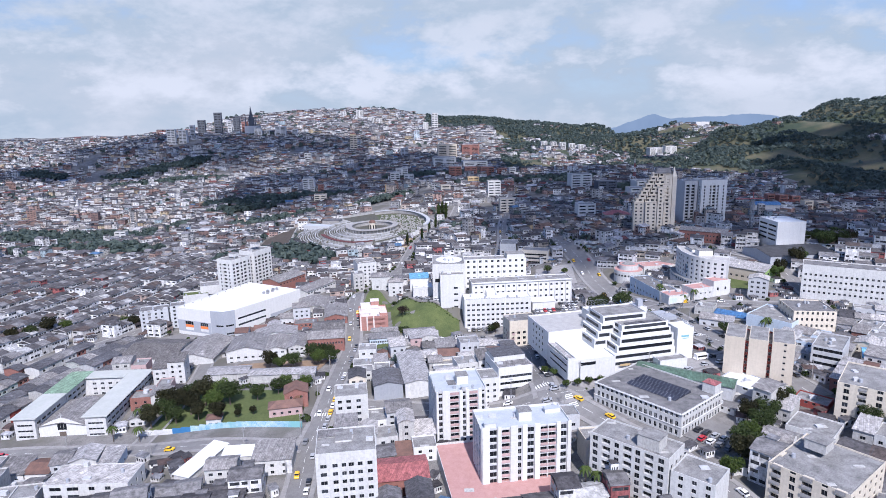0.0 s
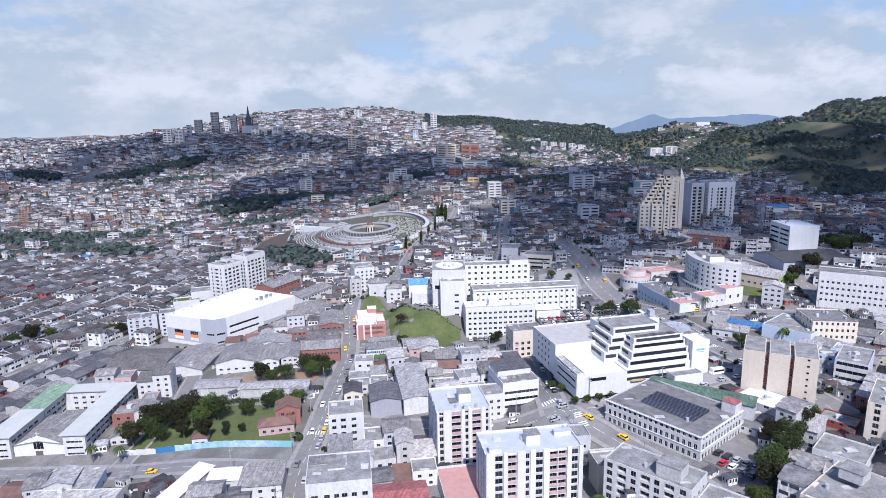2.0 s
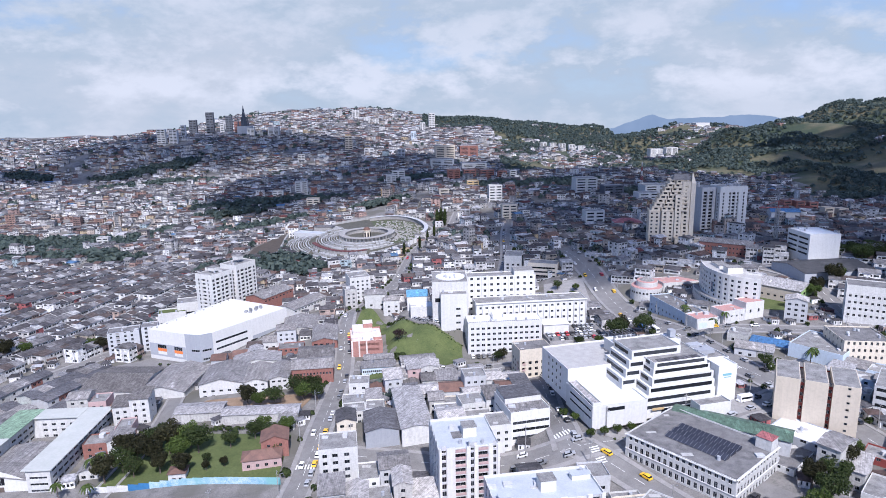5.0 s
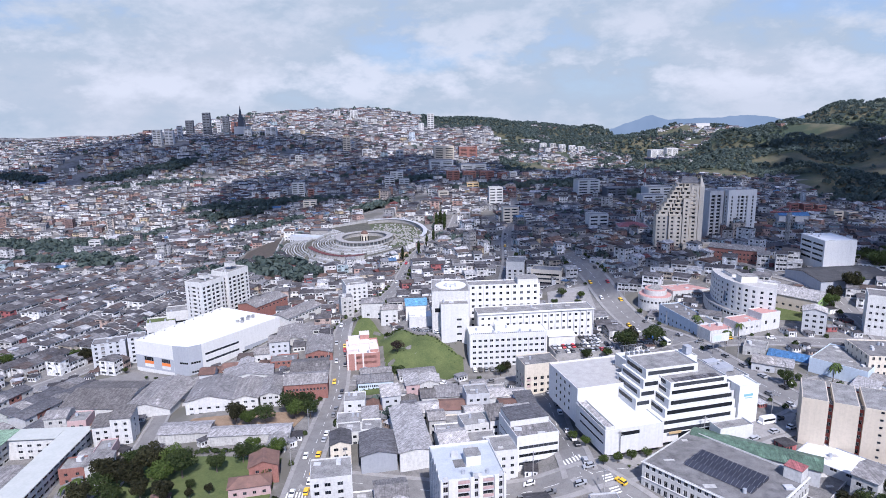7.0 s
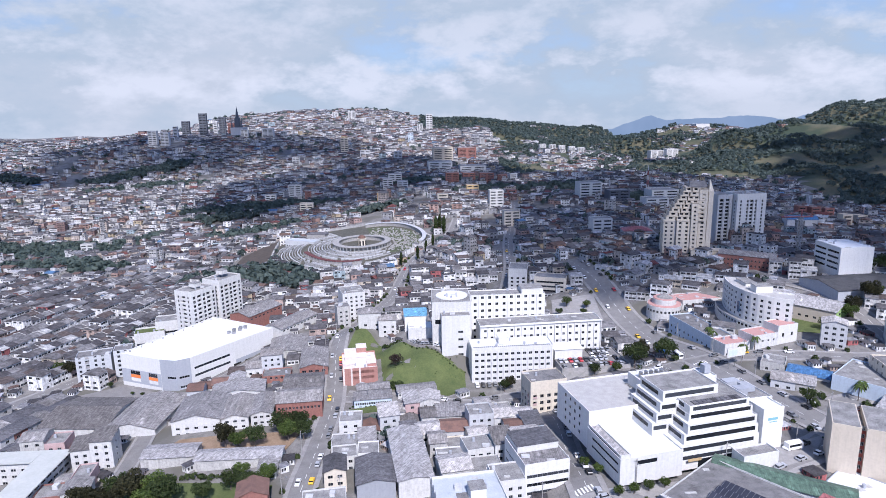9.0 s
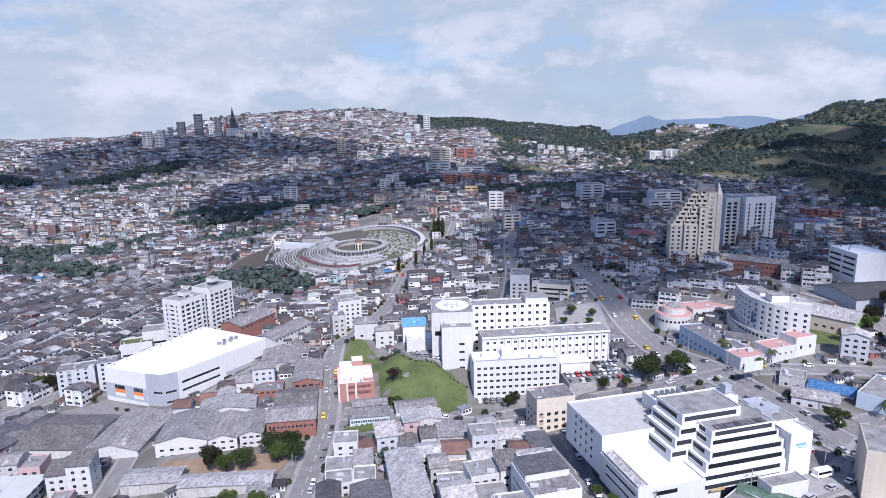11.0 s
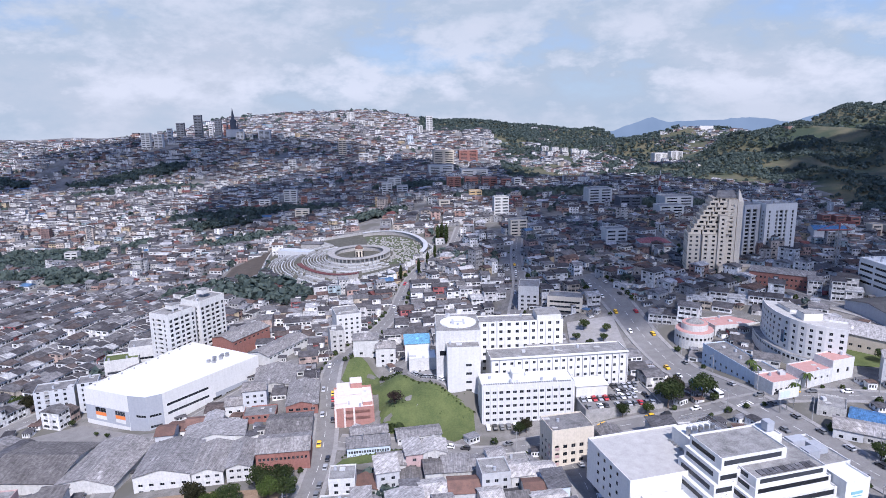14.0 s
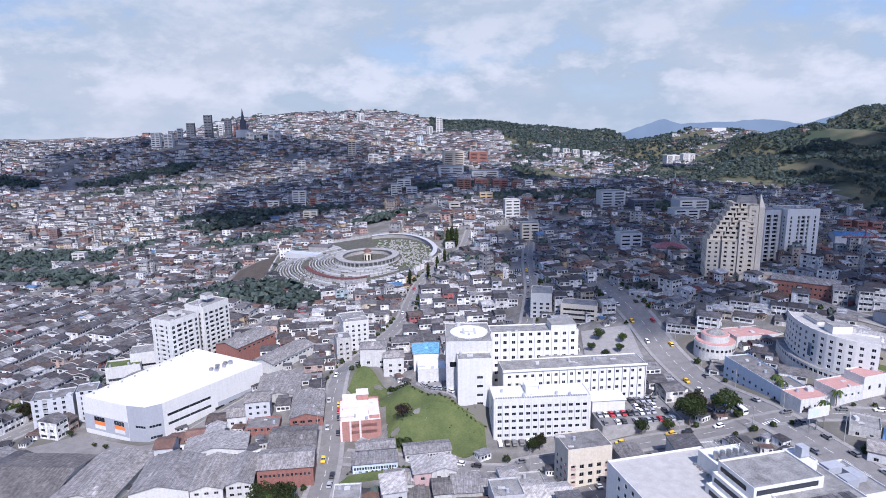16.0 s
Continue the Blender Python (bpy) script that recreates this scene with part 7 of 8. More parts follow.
# ---- taller blocks among the houses, near to far ----
# dark walls; the shade on the far hill towers is put into this colour too
shaded_dark = paint("dark_walls_with_shade", (0.11, 0.12, 0.145), 0.25)
FAR_MATS = {"w": (white, "white"), "g": (pale_grey, "grey"), "r": (brick_red, "red-brick"), "d": (shaded_dark, "dark grey"), "t": (beige, "tan"), "c": (cream, "cream"), "o": (ochre, "ochre"), "b": (pale_blue, "blue")}


def far_block(x, y, w, h, tone):
    wall, word = FAR_MATS[tone]
    d = max(8.0, w * 0.7)
    floors = max(2, min(9, int(h / 3.1)))
    pitch = (h - 0.8) / floors
    g = ground_at(x + w / 2, y)
    strips = 2 if w > 13 else 1
    cols = [(w * (k + 0.5) / strips, w / strips * 0.72, "window") for k in range(strips)]
    building("apartment_block", f"{word} {'tower' if h > 26 else 'block'} rising among the hillside houses", "apartment block", x, y, 5.0, w, d, g + h, wall, roof_slab, group="mid-rise blocks", front=layout(floors, *cols, h=pitch * 0.45, first=pitch * 0.35 + 0.4, pitch=pitch, panes=4))


for row in ((-692, 1626, 20, 40, "w"), (-671, 1646, 20, 33, "g"), (-682, 1753, 12, 34, "g"), (-700, 1860, 20, 44, "d"), (-648, 1850, 20, 66, "d"), (-620, 1880, 11, 44, "g"), (-600, 1870, 17, 56, "d"), (-570, 1850, 17, 38, "r"), (-489, 1692, 18, 26, "w"), (-470, 1714, 14, 17, "w"), (-442, 1718, 28, 28, "g"), (-404, 1755, 14, 18, "w")):
    far_block(*row)
for row in ((-218, 1539, 17, 39, "t"), (-308, 2757, 23, 24, "w"), (-274, 2767, 25, 21, "w"), (-368, 2829, 31, 34, "w"), (-434, 2817, 23, 29, "w"), (-77, 1870, 15, 30, "b"), (-30, 2233, 21, 57, "w"), (-59, 2180, 18, 30, "w"), (-237, 1078, 20, 24, "w"), (-210, 1073, 9, 14, "r"), (-190, 936, 18, 16, "c"), (-268, 1053, 16, 14, "w"), (-254, 1083, 8, 13, "w")):
    far_block(*row)
for row in ((-82, 1141, 22, 21, "w"), (-88, 1092, 16, 21, "w"), (-62, 1050, 16, 19, "w"), (-85, 948, 15, 16, "o"), (-7, 1496, 45, 36, "t"), (54, 1626, 44, 30, "r"), (-16, 1324, 47, 22, "w"), (46, 1322, 51, 17, "w"), (14, 1102, 21, 19, "r"), (41, 1089, 20, 18, "r"), (67, 1068, 22, 18, "r"), (94, 1052, 14, 16, "r"), (114, 1064, 11, 16, "w")):
    far_block(*row)
for row in ((38, 911, 16, 15, "o"), (58, 789, 16, 24, "w"), (88, 876, 12, 12, "r"), (47, 785, 8, 13, "w"), (173, 842, 28, 24, "w"), (203, 818, 25, 17, "d"), (252, 813, 33, 17, "w"), (230, 766, 26, 14, "w"), (305, 1945, 19, 20, "w"), (329, 1916, 18, 20, "w"), (352, 1894, 18, 19, "w"), (377, 1879, 18, 18, "w"), (401, 1870, 17, 16, "w")):
    far_block(*row)
for row in ((1103, 2780, 61, 30, "w"), (729, 2225, 46, 27, "w"), (776, 2206, 40, 30, "w"), (371, 715, 9, 13, "r"), (383, 712, 10, 13, "r"), (398, 713, 10, 12, "r"), (381, 658, 10, 14, "t"), (396, 659, 10, 13, "t"), (65, 700, 16, 16, "c"), (137, 630, 18, 17, "w"), (-1, 863, 13, 11, "c"), (-167, 1477, 22, 20, "g"), (-91, 1462, 16, 22, "g"), (-304, 1420, 15, 18, "w"), (-462, 876, 15, 15, "w")):
    far_block(*row)
building("apartment_block", "white four-storey block with a tall blank side wall", "apartment block", 46, 500, -11, 13, 18, 18.5, white, roof_slab, front=F(3, 4, 1.8, 1.4), left=F(4, 4, 1.2, 1.2))
building("apartment_block", "cream five-storey corner block with window bands", "apartment block", 61, 481, -18, 21, 12, 17.5, cream, roof_slab, front=layout(4, (10.5, 18, "window"), h=1.3, pitch=3.0, panes=8), left=F(3, 4, 1.2, 1.2))
building("house", "house with a bright red sheet roof", "house", 158, 606, -4, 24, 16, 22.5, white, roof_red, "hip", 3.0, front=F(6, 2, 1.3, 1.3))
building("school_building", "long red-brick school with a grey roof", "school", 183, 480, -35, 34, 15, 31, brick_red, roof_grey, "gable", 2.0, front=F(14, 2, 1.1, 1.3, 2, 3.2))
building("workshop", "hall with a blue sheet roof and pale walls", "warehouse", 318, 640, -12, 26, 15, 24, pale_grey, roof_blue, "gable", 2.4)
spire = thing("cathedral", "grey cathedral with a tall pointed spire", "cathedral", pose(-515, 1760, ground_at(-515, 1760)))
part("nave", Raw().box((-16, -12, -3), (16, 30, 26)).mesh("nave", pale_grey), spire)
part("tower", Raw().box((-6, -6, 26), (6, 6, 50)).mesh("tower", shaded_dark), spire)
part("spire", Raw().cylinder(0, 0, 50, 80, 5, 0.2, n=8).mesh("spire", shaded_dark), spire)
for sx in (-13, 13):
    part("turret", Raw().cylinder(sx, -9, 26, 52, 2.5, 0.2, n=6).mesh("turret", shaded_dark), spire)
mast = thing("radio_mast", "red and white lattice radio mast", "mast", pose(262, 860, ground_at(262, 860)))
for k in range(7):
    r = Raw()
    for a, b in ((-1, -1), (1, -1), (1, 1), (-1, 1)):
        w0, w1 = 1.9 - 0.24 * k, 1.9 - 0.24 * (k + 1)
        r.beam((a * w0, b * w0, 6 * k), (a * w1, b * w1, 6 * k + 6), 0.28)
        r.beam((a * w0, b * w0, 6 * k), (-b * w1, a * w1, 6 * k + 6), 0.2)
    part("mast_section", r.mesh("mast_section", roof_red if k % 2 else white), mast)["kind"] = "stuff"
crane = thing("tower_crane", "red tower crane on a building site", "crane", pose(248, 500, ground_at(248, 500)))
r = Raw()
for a, b in ((-1, -1), (1, -1), (1, 1), (-1, 1)):
    r.beam((a, b, 0), (a, b, 30), 0.3)
    for k in range(10):
        r.beam((a, b, 3 * k), (-b, a, 3 * k + 3), 0.18)
part("tower", r.mesh("tower", steel), crane)["kind"] = "stuff"
r = Raw()
r.beam((-14, 0, 30), (8, 0, 30), 0.55)
r.beam((-14, 0, 30), (0, 0, 35), 0.25)
r.beam((8, 0, 30), (0, 0, 35), 0.25)
r.beam((0, 0, 30), (0, 0, 35), 0.5)
part("jib", r.mesh("jib", roof_red), crane, "red crane jib")

# the mountains at the end of the valley: self-glowing, distance haze put into their colour
haze = bpy.data.materials.new("mountain_haze_glow")
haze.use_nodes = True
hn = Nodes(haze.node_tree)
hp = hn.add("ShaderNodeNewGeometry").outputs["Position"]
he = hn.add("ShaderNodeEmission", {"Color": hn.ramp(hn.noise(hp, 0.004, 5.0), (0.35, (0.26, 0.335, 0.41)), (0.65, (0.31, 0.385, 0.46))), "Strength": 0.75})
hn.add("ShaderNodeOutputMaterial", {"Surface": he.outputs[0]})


def ridge(name, y, xs0, tops, depth, seed):
    """A far mountain chain through peaks and saddles."""
    r = Raw()
    xs = np.linspace(xs0[0], xs0[-1], 130)
    z = np.interp(xs, xs0, tops)
    z = z + np.array([9 * noise.noise((x / 160.0, seed, 0.0)) + 5 * noise.noise((x / 45.0, seed, 4.0)) for x in xs])
    for k in range(len(xs) - 1):
        r.face((xs[k], y - depth, -260), (xs[k + 1], y - depth, -260), (xs[k + 1], y, z[k + 1]), (xs[k], y, z[k]))
        r.face((xs[k + 1], y + depth, -260), (xs[k], y + depth, -260), (xs[k], y, z[k]), (xs[k + 1], y, z[k + 1]))
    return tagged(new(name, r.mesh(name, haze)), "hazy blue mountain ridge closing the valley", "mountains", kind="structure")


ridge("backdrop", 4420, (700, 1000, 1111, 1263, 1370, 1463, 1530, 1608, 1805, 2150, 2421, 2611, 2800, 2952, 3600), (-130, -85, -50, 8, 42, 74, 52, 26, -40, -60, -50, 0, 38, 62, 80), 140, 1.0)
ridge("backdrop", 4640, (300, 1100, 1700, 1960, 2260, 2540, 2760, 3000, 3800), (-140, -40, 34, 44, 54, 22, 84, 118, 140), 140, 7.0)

# ---- trees, woods ----
def leaf_cards(g, n, centre, radii, size):
    """n leaf clumps as bent quads through a rounded volume."""
    d = g.normal(size=(n, 3))
    d /= np.linalg.norm(d, axis=1)[:, None]
    p = np.asarray(centre) + d * np.asarray(radii) * (0.55 + 0.5 * g.random((n, 1)) ** 0.5)
    a = np.cross(d, g.normal(size=(n, 3))) + 0.5 * g.normal(size=(n, 3))
    b = np.cross(a, d + 0.6 * g.normal(size=(n, 3)))
    a = a / np.linalg.norm(a, axis=1)[:, None] * size * (0.6 + 0.8 * g.random((n, 1)))
    b = b / np.linalg.norm(b, axis=1)[:, None] * size * (0.6 + 0.8 * g.random((n, 1)))
    return np.stack([p - a, p - b * 0.8, p + a, p + b * 0.9 + d * size * 0.3], 1)


def cards_mesh(name, quads, mat):
    q = quads.reshape(-1, 3)
    me = bpy.data.meshes.new(name)
    me.from_pydata(q.tolist(), [], np.arange(len(q)).reshape(-1, 4).tolist())
    me.materials.append(mat)
    me.update()
    return me


def tree_kind(seed, height, spread_, mat, name="tree", label="leafy green broad-crowned tree", lift=0.35):
    g = np.random.default_rng(seed)
    root = thing(name, label, "tree", pose(0, 0, 0), "trees")
    r = Raw()
    bole = height * lift
    r.cylinder(0, 0, -0.6, bole, 0.035 * height, 0.022 * height, 8)
    quads = [leaf_cards(g, 320 if spread_ > 2 else 900, (0, 0, height * (0.62 if spread_ > 2 else 0.54)), (spread_ * 0.7, spread_ * 0.7, height * (0.27 if spread_ > 2 else 0.46)), 0.032 * height)]
    for k in range(9 if spread_ > 2 else 0):
        a, e = 2 * math.pi * k / 9 + g.normal() * 0.3, g.uniform(0.2, 1.0)
        tip = (spread_ * 0.72 * math.cos(a) * math.cos(e * 0.9), spread_ * 0.72 * math.sin(a) * math.cos(e * 0.9), bole + (height - bole) * (0.25 + 0.55 * e))
        r.beam((0, 0, bole * 0.9), tip, 0.010 * height, n=4)
        quads.append(leaf_cards(g, 190, tip, (spread_ * 0.42, spread_ * 0.42, height * 0.16), 0.028 * height))
    part("trunk", r.mesh("trunk", bark), root)
    part("crown", cards_mesh("crown", np.concatenate(quads), mat), root)
    return root


def palm_kind(seed):
    g = np.random.default_rng(seed)
    root = thing("palm_tree", "palm with a slim trunk and drooping fronds", "palm", pose(0, 0, 0), "palms")
    part("trunk", Raw().cylinder(0, 0, -0.5, 7.0, 0.22, 0.14, 8).mesh("trunk", bark), root)
    for k in range(11):
        a = 2 * math.pi * k / 11 + g.normal() * 0.1
        r = Raw()
        pts = [(0.35 * i * math.cos(a) * 1.1, 0.35 * i * math.sin(a) * 1.1, 7.0 + 0.9 * math.sin(i * 0.33) - 0.035 * i * i) for i in range(9)]
        sx, sy = -math.sin(a), math.cos(a)
        for i in range(8):
            w0, w1 = 0.5 * math.sin((i + 0.4) / 9 * math.pi), 0.5 * math.sin((i + 1.4) / 9 * math.pi)
            p, q = pts[i], pts[i + 1]
            r.face((p[0] - sx * w0, p[1] - sy * w0, p[2] - 0.2 * w0), p, q, (q[0] - sx * w1, q[1] - sy * w1, q[2] - 0.2 * w1))
            r.face(p, (p[0] + sx * w0, p[1] + sy * w0, p[2] - 0.2 * w0), (q[0] + sx * w1, q[1] + sy * w1, q[2] - 0.2 * w1), q)
        part("frond", r.mesh("frond", leaf_lime), root)
    return root


def plant(kind, x, y, size=1.0, turn=0.0):
    t = copy_thing(kind, pose(x, y, ground_at(x, y) + 0.1, 0, 0, turn))
    t.matrix_basis = t.matrix_basis @ Matrix.Diagonal((size, size, size, 1))
    return t


leaf_dusk = leaves("dark_brown_leaves", (0.014, 0.018, 0.010), (0.060, 0.058, 0.026))
KINDS = [tree_kind(11, 10, 4.6, leaf), tree_kind(12, 11, 5.2, leaf), tree_kind(13, 9, 4.2, leaf_lime, label="bright green rounded street tree", lift=0.3), tree_kind(14, 12, 4.4, leaf_dusk, label="tall dark-leaved garden tree")]
PALM = palm_kind(3)
copper = leaves("copper_leaves", (0.016, 0.012, 0.013), (0.055, 0.034, 0.032))
COPPER = tree_kind(17, 6.0, 3.9, copper, "copper_bush", "dark copper-leaved round tree on the lawn", 0.12)
CYPRESS = tree_kind(15, 12, 1.7, leaf, "cypress", "dark narrow cypress beside the graveyard wall", 0.1)
g = np.random.default_rng(21)
# garden wood beside the college, garden lawn, yards, squares and streets
for x, y, s in ((-128, 252, 1.0), (-124, 258, 1.1), (-118, 254, 0.9), (-121, 264, 1.25), (-114, 261, 1.2), (-128, 268, 1.1), (-110, 268, 1.35), (-104, 262, 1.2), (-116, 272, 1.2), (-103, 271, 1.3), (-108, 254, 0.9), (-98, 266, 1.1)):
    plant(KINDS[int(g.choice([0, 1, 2, 3], p=[.3, .25, .12, .33]))], x, y, s * g.uniform(0.75, 1.1), g.uniform(0, 360))
for x, y, s in ((-98, 250, 0.8), (-86, 268, 0.75), (-78, 274, 0.7), (-70, 270, 0.8), (-66, 262, 0.8), (-90, 252, 0.35), (-84, 254, 0.35), (-92, 258, 0.35), (-66, 278, 0.8), (-76, 280, 0.8), (-84, 303, 0.9), (-90, 305, 0.9), (-78, 305, 0.85), (-66, 310, 1.0), (-63, 318, 0.95), (-60, 311, 0.9), (-70, 316, 0.9)):
    plant(KINDS[int(g.integers(4))], x, y, s, g.uniform(0, 360))
for x, y, s in ((90, 356, 1.25), (94, 361, 1.0), (105, 358, 1.2), (80, 352, 0.6), (70, 353, 0.55), (27, 351, 0.6), (30, 353, 0.55), (-50, 441, 0.75), (-46, 437, 0.6), (70, 440, 0.5), (77, 452, 0.6), (84, 436, 0.5), (88, 446, 0.6), (75, 430, 0.5)):
    plant(KINDS[int(g.integers(2)) + 2 * int(g.random() < 0.3)], x, y, s, g.uniform(0, 360))
for x, y in ((44.5, 265), (47, 257), (55, 245), (60, 246.5), (65.5, 248), (50, 244)):
    plant(KINDS[2], x, y, 0.42, g.uniform(0, 360))
for x, y, s in ((96, 186, 1.0), (100, 194, 1.0), (105, 200, 0.95), (112, 206, 1.0), (118, 214, 1.0), (124, 220, 1.0), (90, 180, 0.9), (129, 224, 0.7), (104, 190, 0.85), (111, 214, 0.8), (134, 229, 0.6), (150, 205, 0.8), (156, 200, 0.7), (168, 196, 0.8), (-262, 380, 1.0), (-256, 390, 1.1), (-268, 372, 0.9), (-250, 398, 1.0), (-212, 402, 0.9), (-205, 398, 0.8), (-186, 388, 0.3), (-176, 384, 0.3), (-160, 374, 0.25), (-154, 372, 0.25), (140, 300, 0.7), (206, 378, 1.0), (210, 382, 0.9), (190, 372, 0.6), (224, 390, 1.1), (229, 393, 1.0), (262, 424, 1.3), (268, 432, 1.4), (275, 428, 1.2), (280, 440, 1.3), (286, 434, 1.1), (262, 445, 1.0), (272, 448, 1.2)):
    plant(KINDS[int(g.integers(4))], x, y, s, g.uniform(0, 360))
for x, y in ((132, 372), (131, 366), (136, 345), (145, 352), (-128, 241), (-140, 243), (160, 300), (163, 303), (45, 186), (48, 182), (-134, 262), (-136, 258)):
    plant(PALM, x, y, 0.9, g.uniform(0, 360))
for x, y in ((-20, 600), (-13, 614), (-7, 632), (-34, 596), (-4, 700), (0, 708), (4, 696)):
    plant(CYPRESS, x, y, 1.0 if y < 650 else 1.5)
plant(COPPER, -25, 368)
for k in KINDS + [PALM, CYPRESS, COPPER]:
    for o in (*k.children, k):
        bpy.data.objects.remove(o)


def woods(name, label, X, Y, R, mat, seed, cards=26, squat=0.8):
    """Many far trees as one mesh of leaf clumps."""
    q = np.random.default_rng(seed)
    n = len(X)
    Z = land(X, Y)
    d = q.normal(size=(n, cards, 3))
    d /= np.linalg.norm(d, axis=2)[..., None]
    d[..., 2] = np.abs(d[..., 2]) * 1.1 - 0.25
    c = np.stack([X, Y, Z + R * 0.75], -1)[:, None, :]
    rr = np.stack([R, R, R * squat], -1)[:, None, :]
    p = c + d * rr * (0.6 + 0.4 * q.random((n, cards, 1)))
    a = np.cross(d, q.normal(size=(n, cards, 3))) + 0.35 * q.normal(size=(n, cards, 3))
    b = np.cross(d, a) + 0.35 * q.normal(size=(n, cards, 3))
    size = (R * 0.42)[:, None, None]
    a = a / np.linalg.norm(a, axis=2)[..., None] * size * (0.6 + 0.7 * q.random((n, cards, 1)))
    b = b / np.linalg.norm(b, axis=2)[..., None] * size * (0.6 + 0.7 * q.random((n, cards, 1)))
    quads = np.stack([p - a, p - b, p + a, p + b], 2)
    return tagged(new(name, cards_mesh(name, quads, mat)), label, "woods", kind="stuff")


q = np.random.default_rng(31)
# town woods
X, Y = [], []
for wx, wy, a, b, t in WOODS:
    m = int(a * b / 11)
    u, v = q.uniform(-1, 1, m), q.uniform(-1, 1, m)
    ok = u * u + v * v < 1
    u, v = u[ok] * a, v[ok] * b
    X.append(wx + u * math.cos(t) - v * math.sin(t))
    Y.append(wy + u * math.sin(t) + v * math.cos(t))
X, Y = np.concatenate(X), np.concatenate(Y)
ok = ~np.array([in_cemetery(a, b) for a, b in zip(X, Y)])
woods("town_woods", "dark clumps of trees between the quarters", X[ok], Y[ok], q.uniform(3.0, 6.0, ok.sum()) * (1 + Y[ok] / 4000), leaf_hazed, 41)
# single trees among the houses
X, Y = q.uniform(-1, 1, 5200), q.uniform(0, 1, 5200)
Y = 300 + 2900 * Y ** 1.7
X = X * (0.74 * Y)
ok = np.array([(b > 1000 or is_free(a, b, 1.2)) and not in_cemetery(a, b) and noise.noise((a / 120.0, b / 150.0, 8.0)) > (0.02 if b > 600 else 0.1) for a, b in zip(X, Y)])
woods("town_trees", "single trees between the houses", X[ok], Y[ok], q.uniform(2.0, 4.2, ok.sum()) * (1 + Y[ok] / 2500), leaf_hazed, 42, 22, 1.1)
# trees along the top of the hill
xs = np.arange(-1900, -40, 9.0)
ys = np.arange(1700, 3500, 20.0)
H = land(xs[:, None] + 0 * ys[None, :], ys[None, :] + 0 * xs[:, None])
crest = ys[H.argmax(axis=1)]
ok = np.array([noise.noise((a / 70.0, 4.0, 0.0)) > 0.08 for a in xs])
woods("crest_trees", "tufts of tall trees along the hilltop", xs[ok] + q.normal(size=ok.sum()) * 3, crest[ok] + q.uniform(-60, 10, ok.sum()), q.uniform(5.0, 10.0, ok.sum()), leaf_hazed, 46, 30, 1.3)
# hillside forest
X, Y = [], []
y = 720.0
while y < 3600:
    step = 8 + y / 230.0
    xs = np.arange(0.055 * y if y < 2450 else -60.0, 0.74 * y + 60, step)
    X.append(xs + q.normal(size=len(xs)) * step * 0.3)
    Y.append(np.full(len(xs), y) + q.normal(size=len(xs)) * step * 0.3)
    y += step * 0.9
X, Y = np.concatenate(X), np.concatenate(Y)


# bare fields and meadows on the slopes
CLEARINGS = ((560, 1330, 80, 95), (600, 1050, 22, 50), (780, 1500, 50, 24), (960, 1760, 70, 22), (420, 1180, 26, 34), (1010, 1600, 40, 20))


def is_forest(x, y):
    n = noise.noise((x / 170.0, y / 240.0, 1.7)) + 0.4 * noise.noise((x / 60.0, y / 80.0, 5.0))
    if any(((x - cx) / rx) ** 2 + ((y - cy) / ry) ** 2 < 1 + 0.8 * n for cx, cy, rx, ry in CLEARINGS):
        return False
    if 2380 < y < 2850 and 860 < x < 1350:
        return n > 0.2
    if y > 2450 and x > -60:
        return n > -0.55
    return is_wild(x, y) and n > -0.2 and not (is_built(x, y) and n < 0.25)


ok = np.array([is_forest(a, b) for a, b in zip(X, Y)])
woods("hillside_forest", "dark green forest over the hillsides", X[ok], Y[ok], q.uniform(2.6, 6.4, ok.sum()) * (0.85 + Y[ok] / 3400), leaf_hazed, 43, 26)

# hedges and shrubs round the lawn, and bushes in yards and along the streets
X, Y, R = [], [], []
for a, b, n, size in (((-22, 389.5), (0, 371.5), 16, 0.55), ((0, 371), (9, 366), 7, 0.5), ((-31, 357), (-22, 355.5), 14, 1.5), ((-30, 355), (-12, 354), 18, 1.1), ((-14, 355), (-8, 347), 12, 0.6), ((-45, 338), (-8, 343), 20, 0.5), ((-34, 402), (-24, 395), 8, 1.2), ((-50, 419), (-44, 424), 8, 1.6), ((-130, 286), (-66, 280), 30, 1.4), ((58, 243), (100, 256), 12, 0.5), ((100, 305), (124, 312), 14, 1.3)):
    f = np.linspace(0, 1, n)
    X += list(a[0] + (b[0] - a[0]) * f + q.normal(size=n) * 0.4)
    Y += list(a[1] + (b[1] - a[1]) * f + q.normal(size=n) * 0.4)
    R += list(size * q.uniform(0.7, 1.3, n))
for k in range(14):
    X.append(q.uniform(-26, 6))
    Y.append(q.uniform(356, 374))
    R.append(0.35)
woods("hedges", "low clipped hedges and shrubs on the lawns", np.array(X), np.array(Y), np.array(R), leaf, 44, 30, 0.9)
X, Y = [], []
for key in ("road_avenue", "road_hospital", "road_upper", "road_main", "road_hill"):
    line = STREETS[key]
    d = np.gradient(line, axis=0)
    nn = np.stack([-d[:, 1], d[:, 0]], 1) / np.linalg.norm(d, axis=1)[:, None]
    wide = 8.6 if key == "road_avenue" else 6.2
    for k in range(0, len(line), 2):
        for sgn in (-1, 1):
            e = line[k] + nn[k] * wide * sgn
            if q.random() < 0.42 and 190 < e[1] < 640:
                X.append(e[0])
                Y.append(e[1])
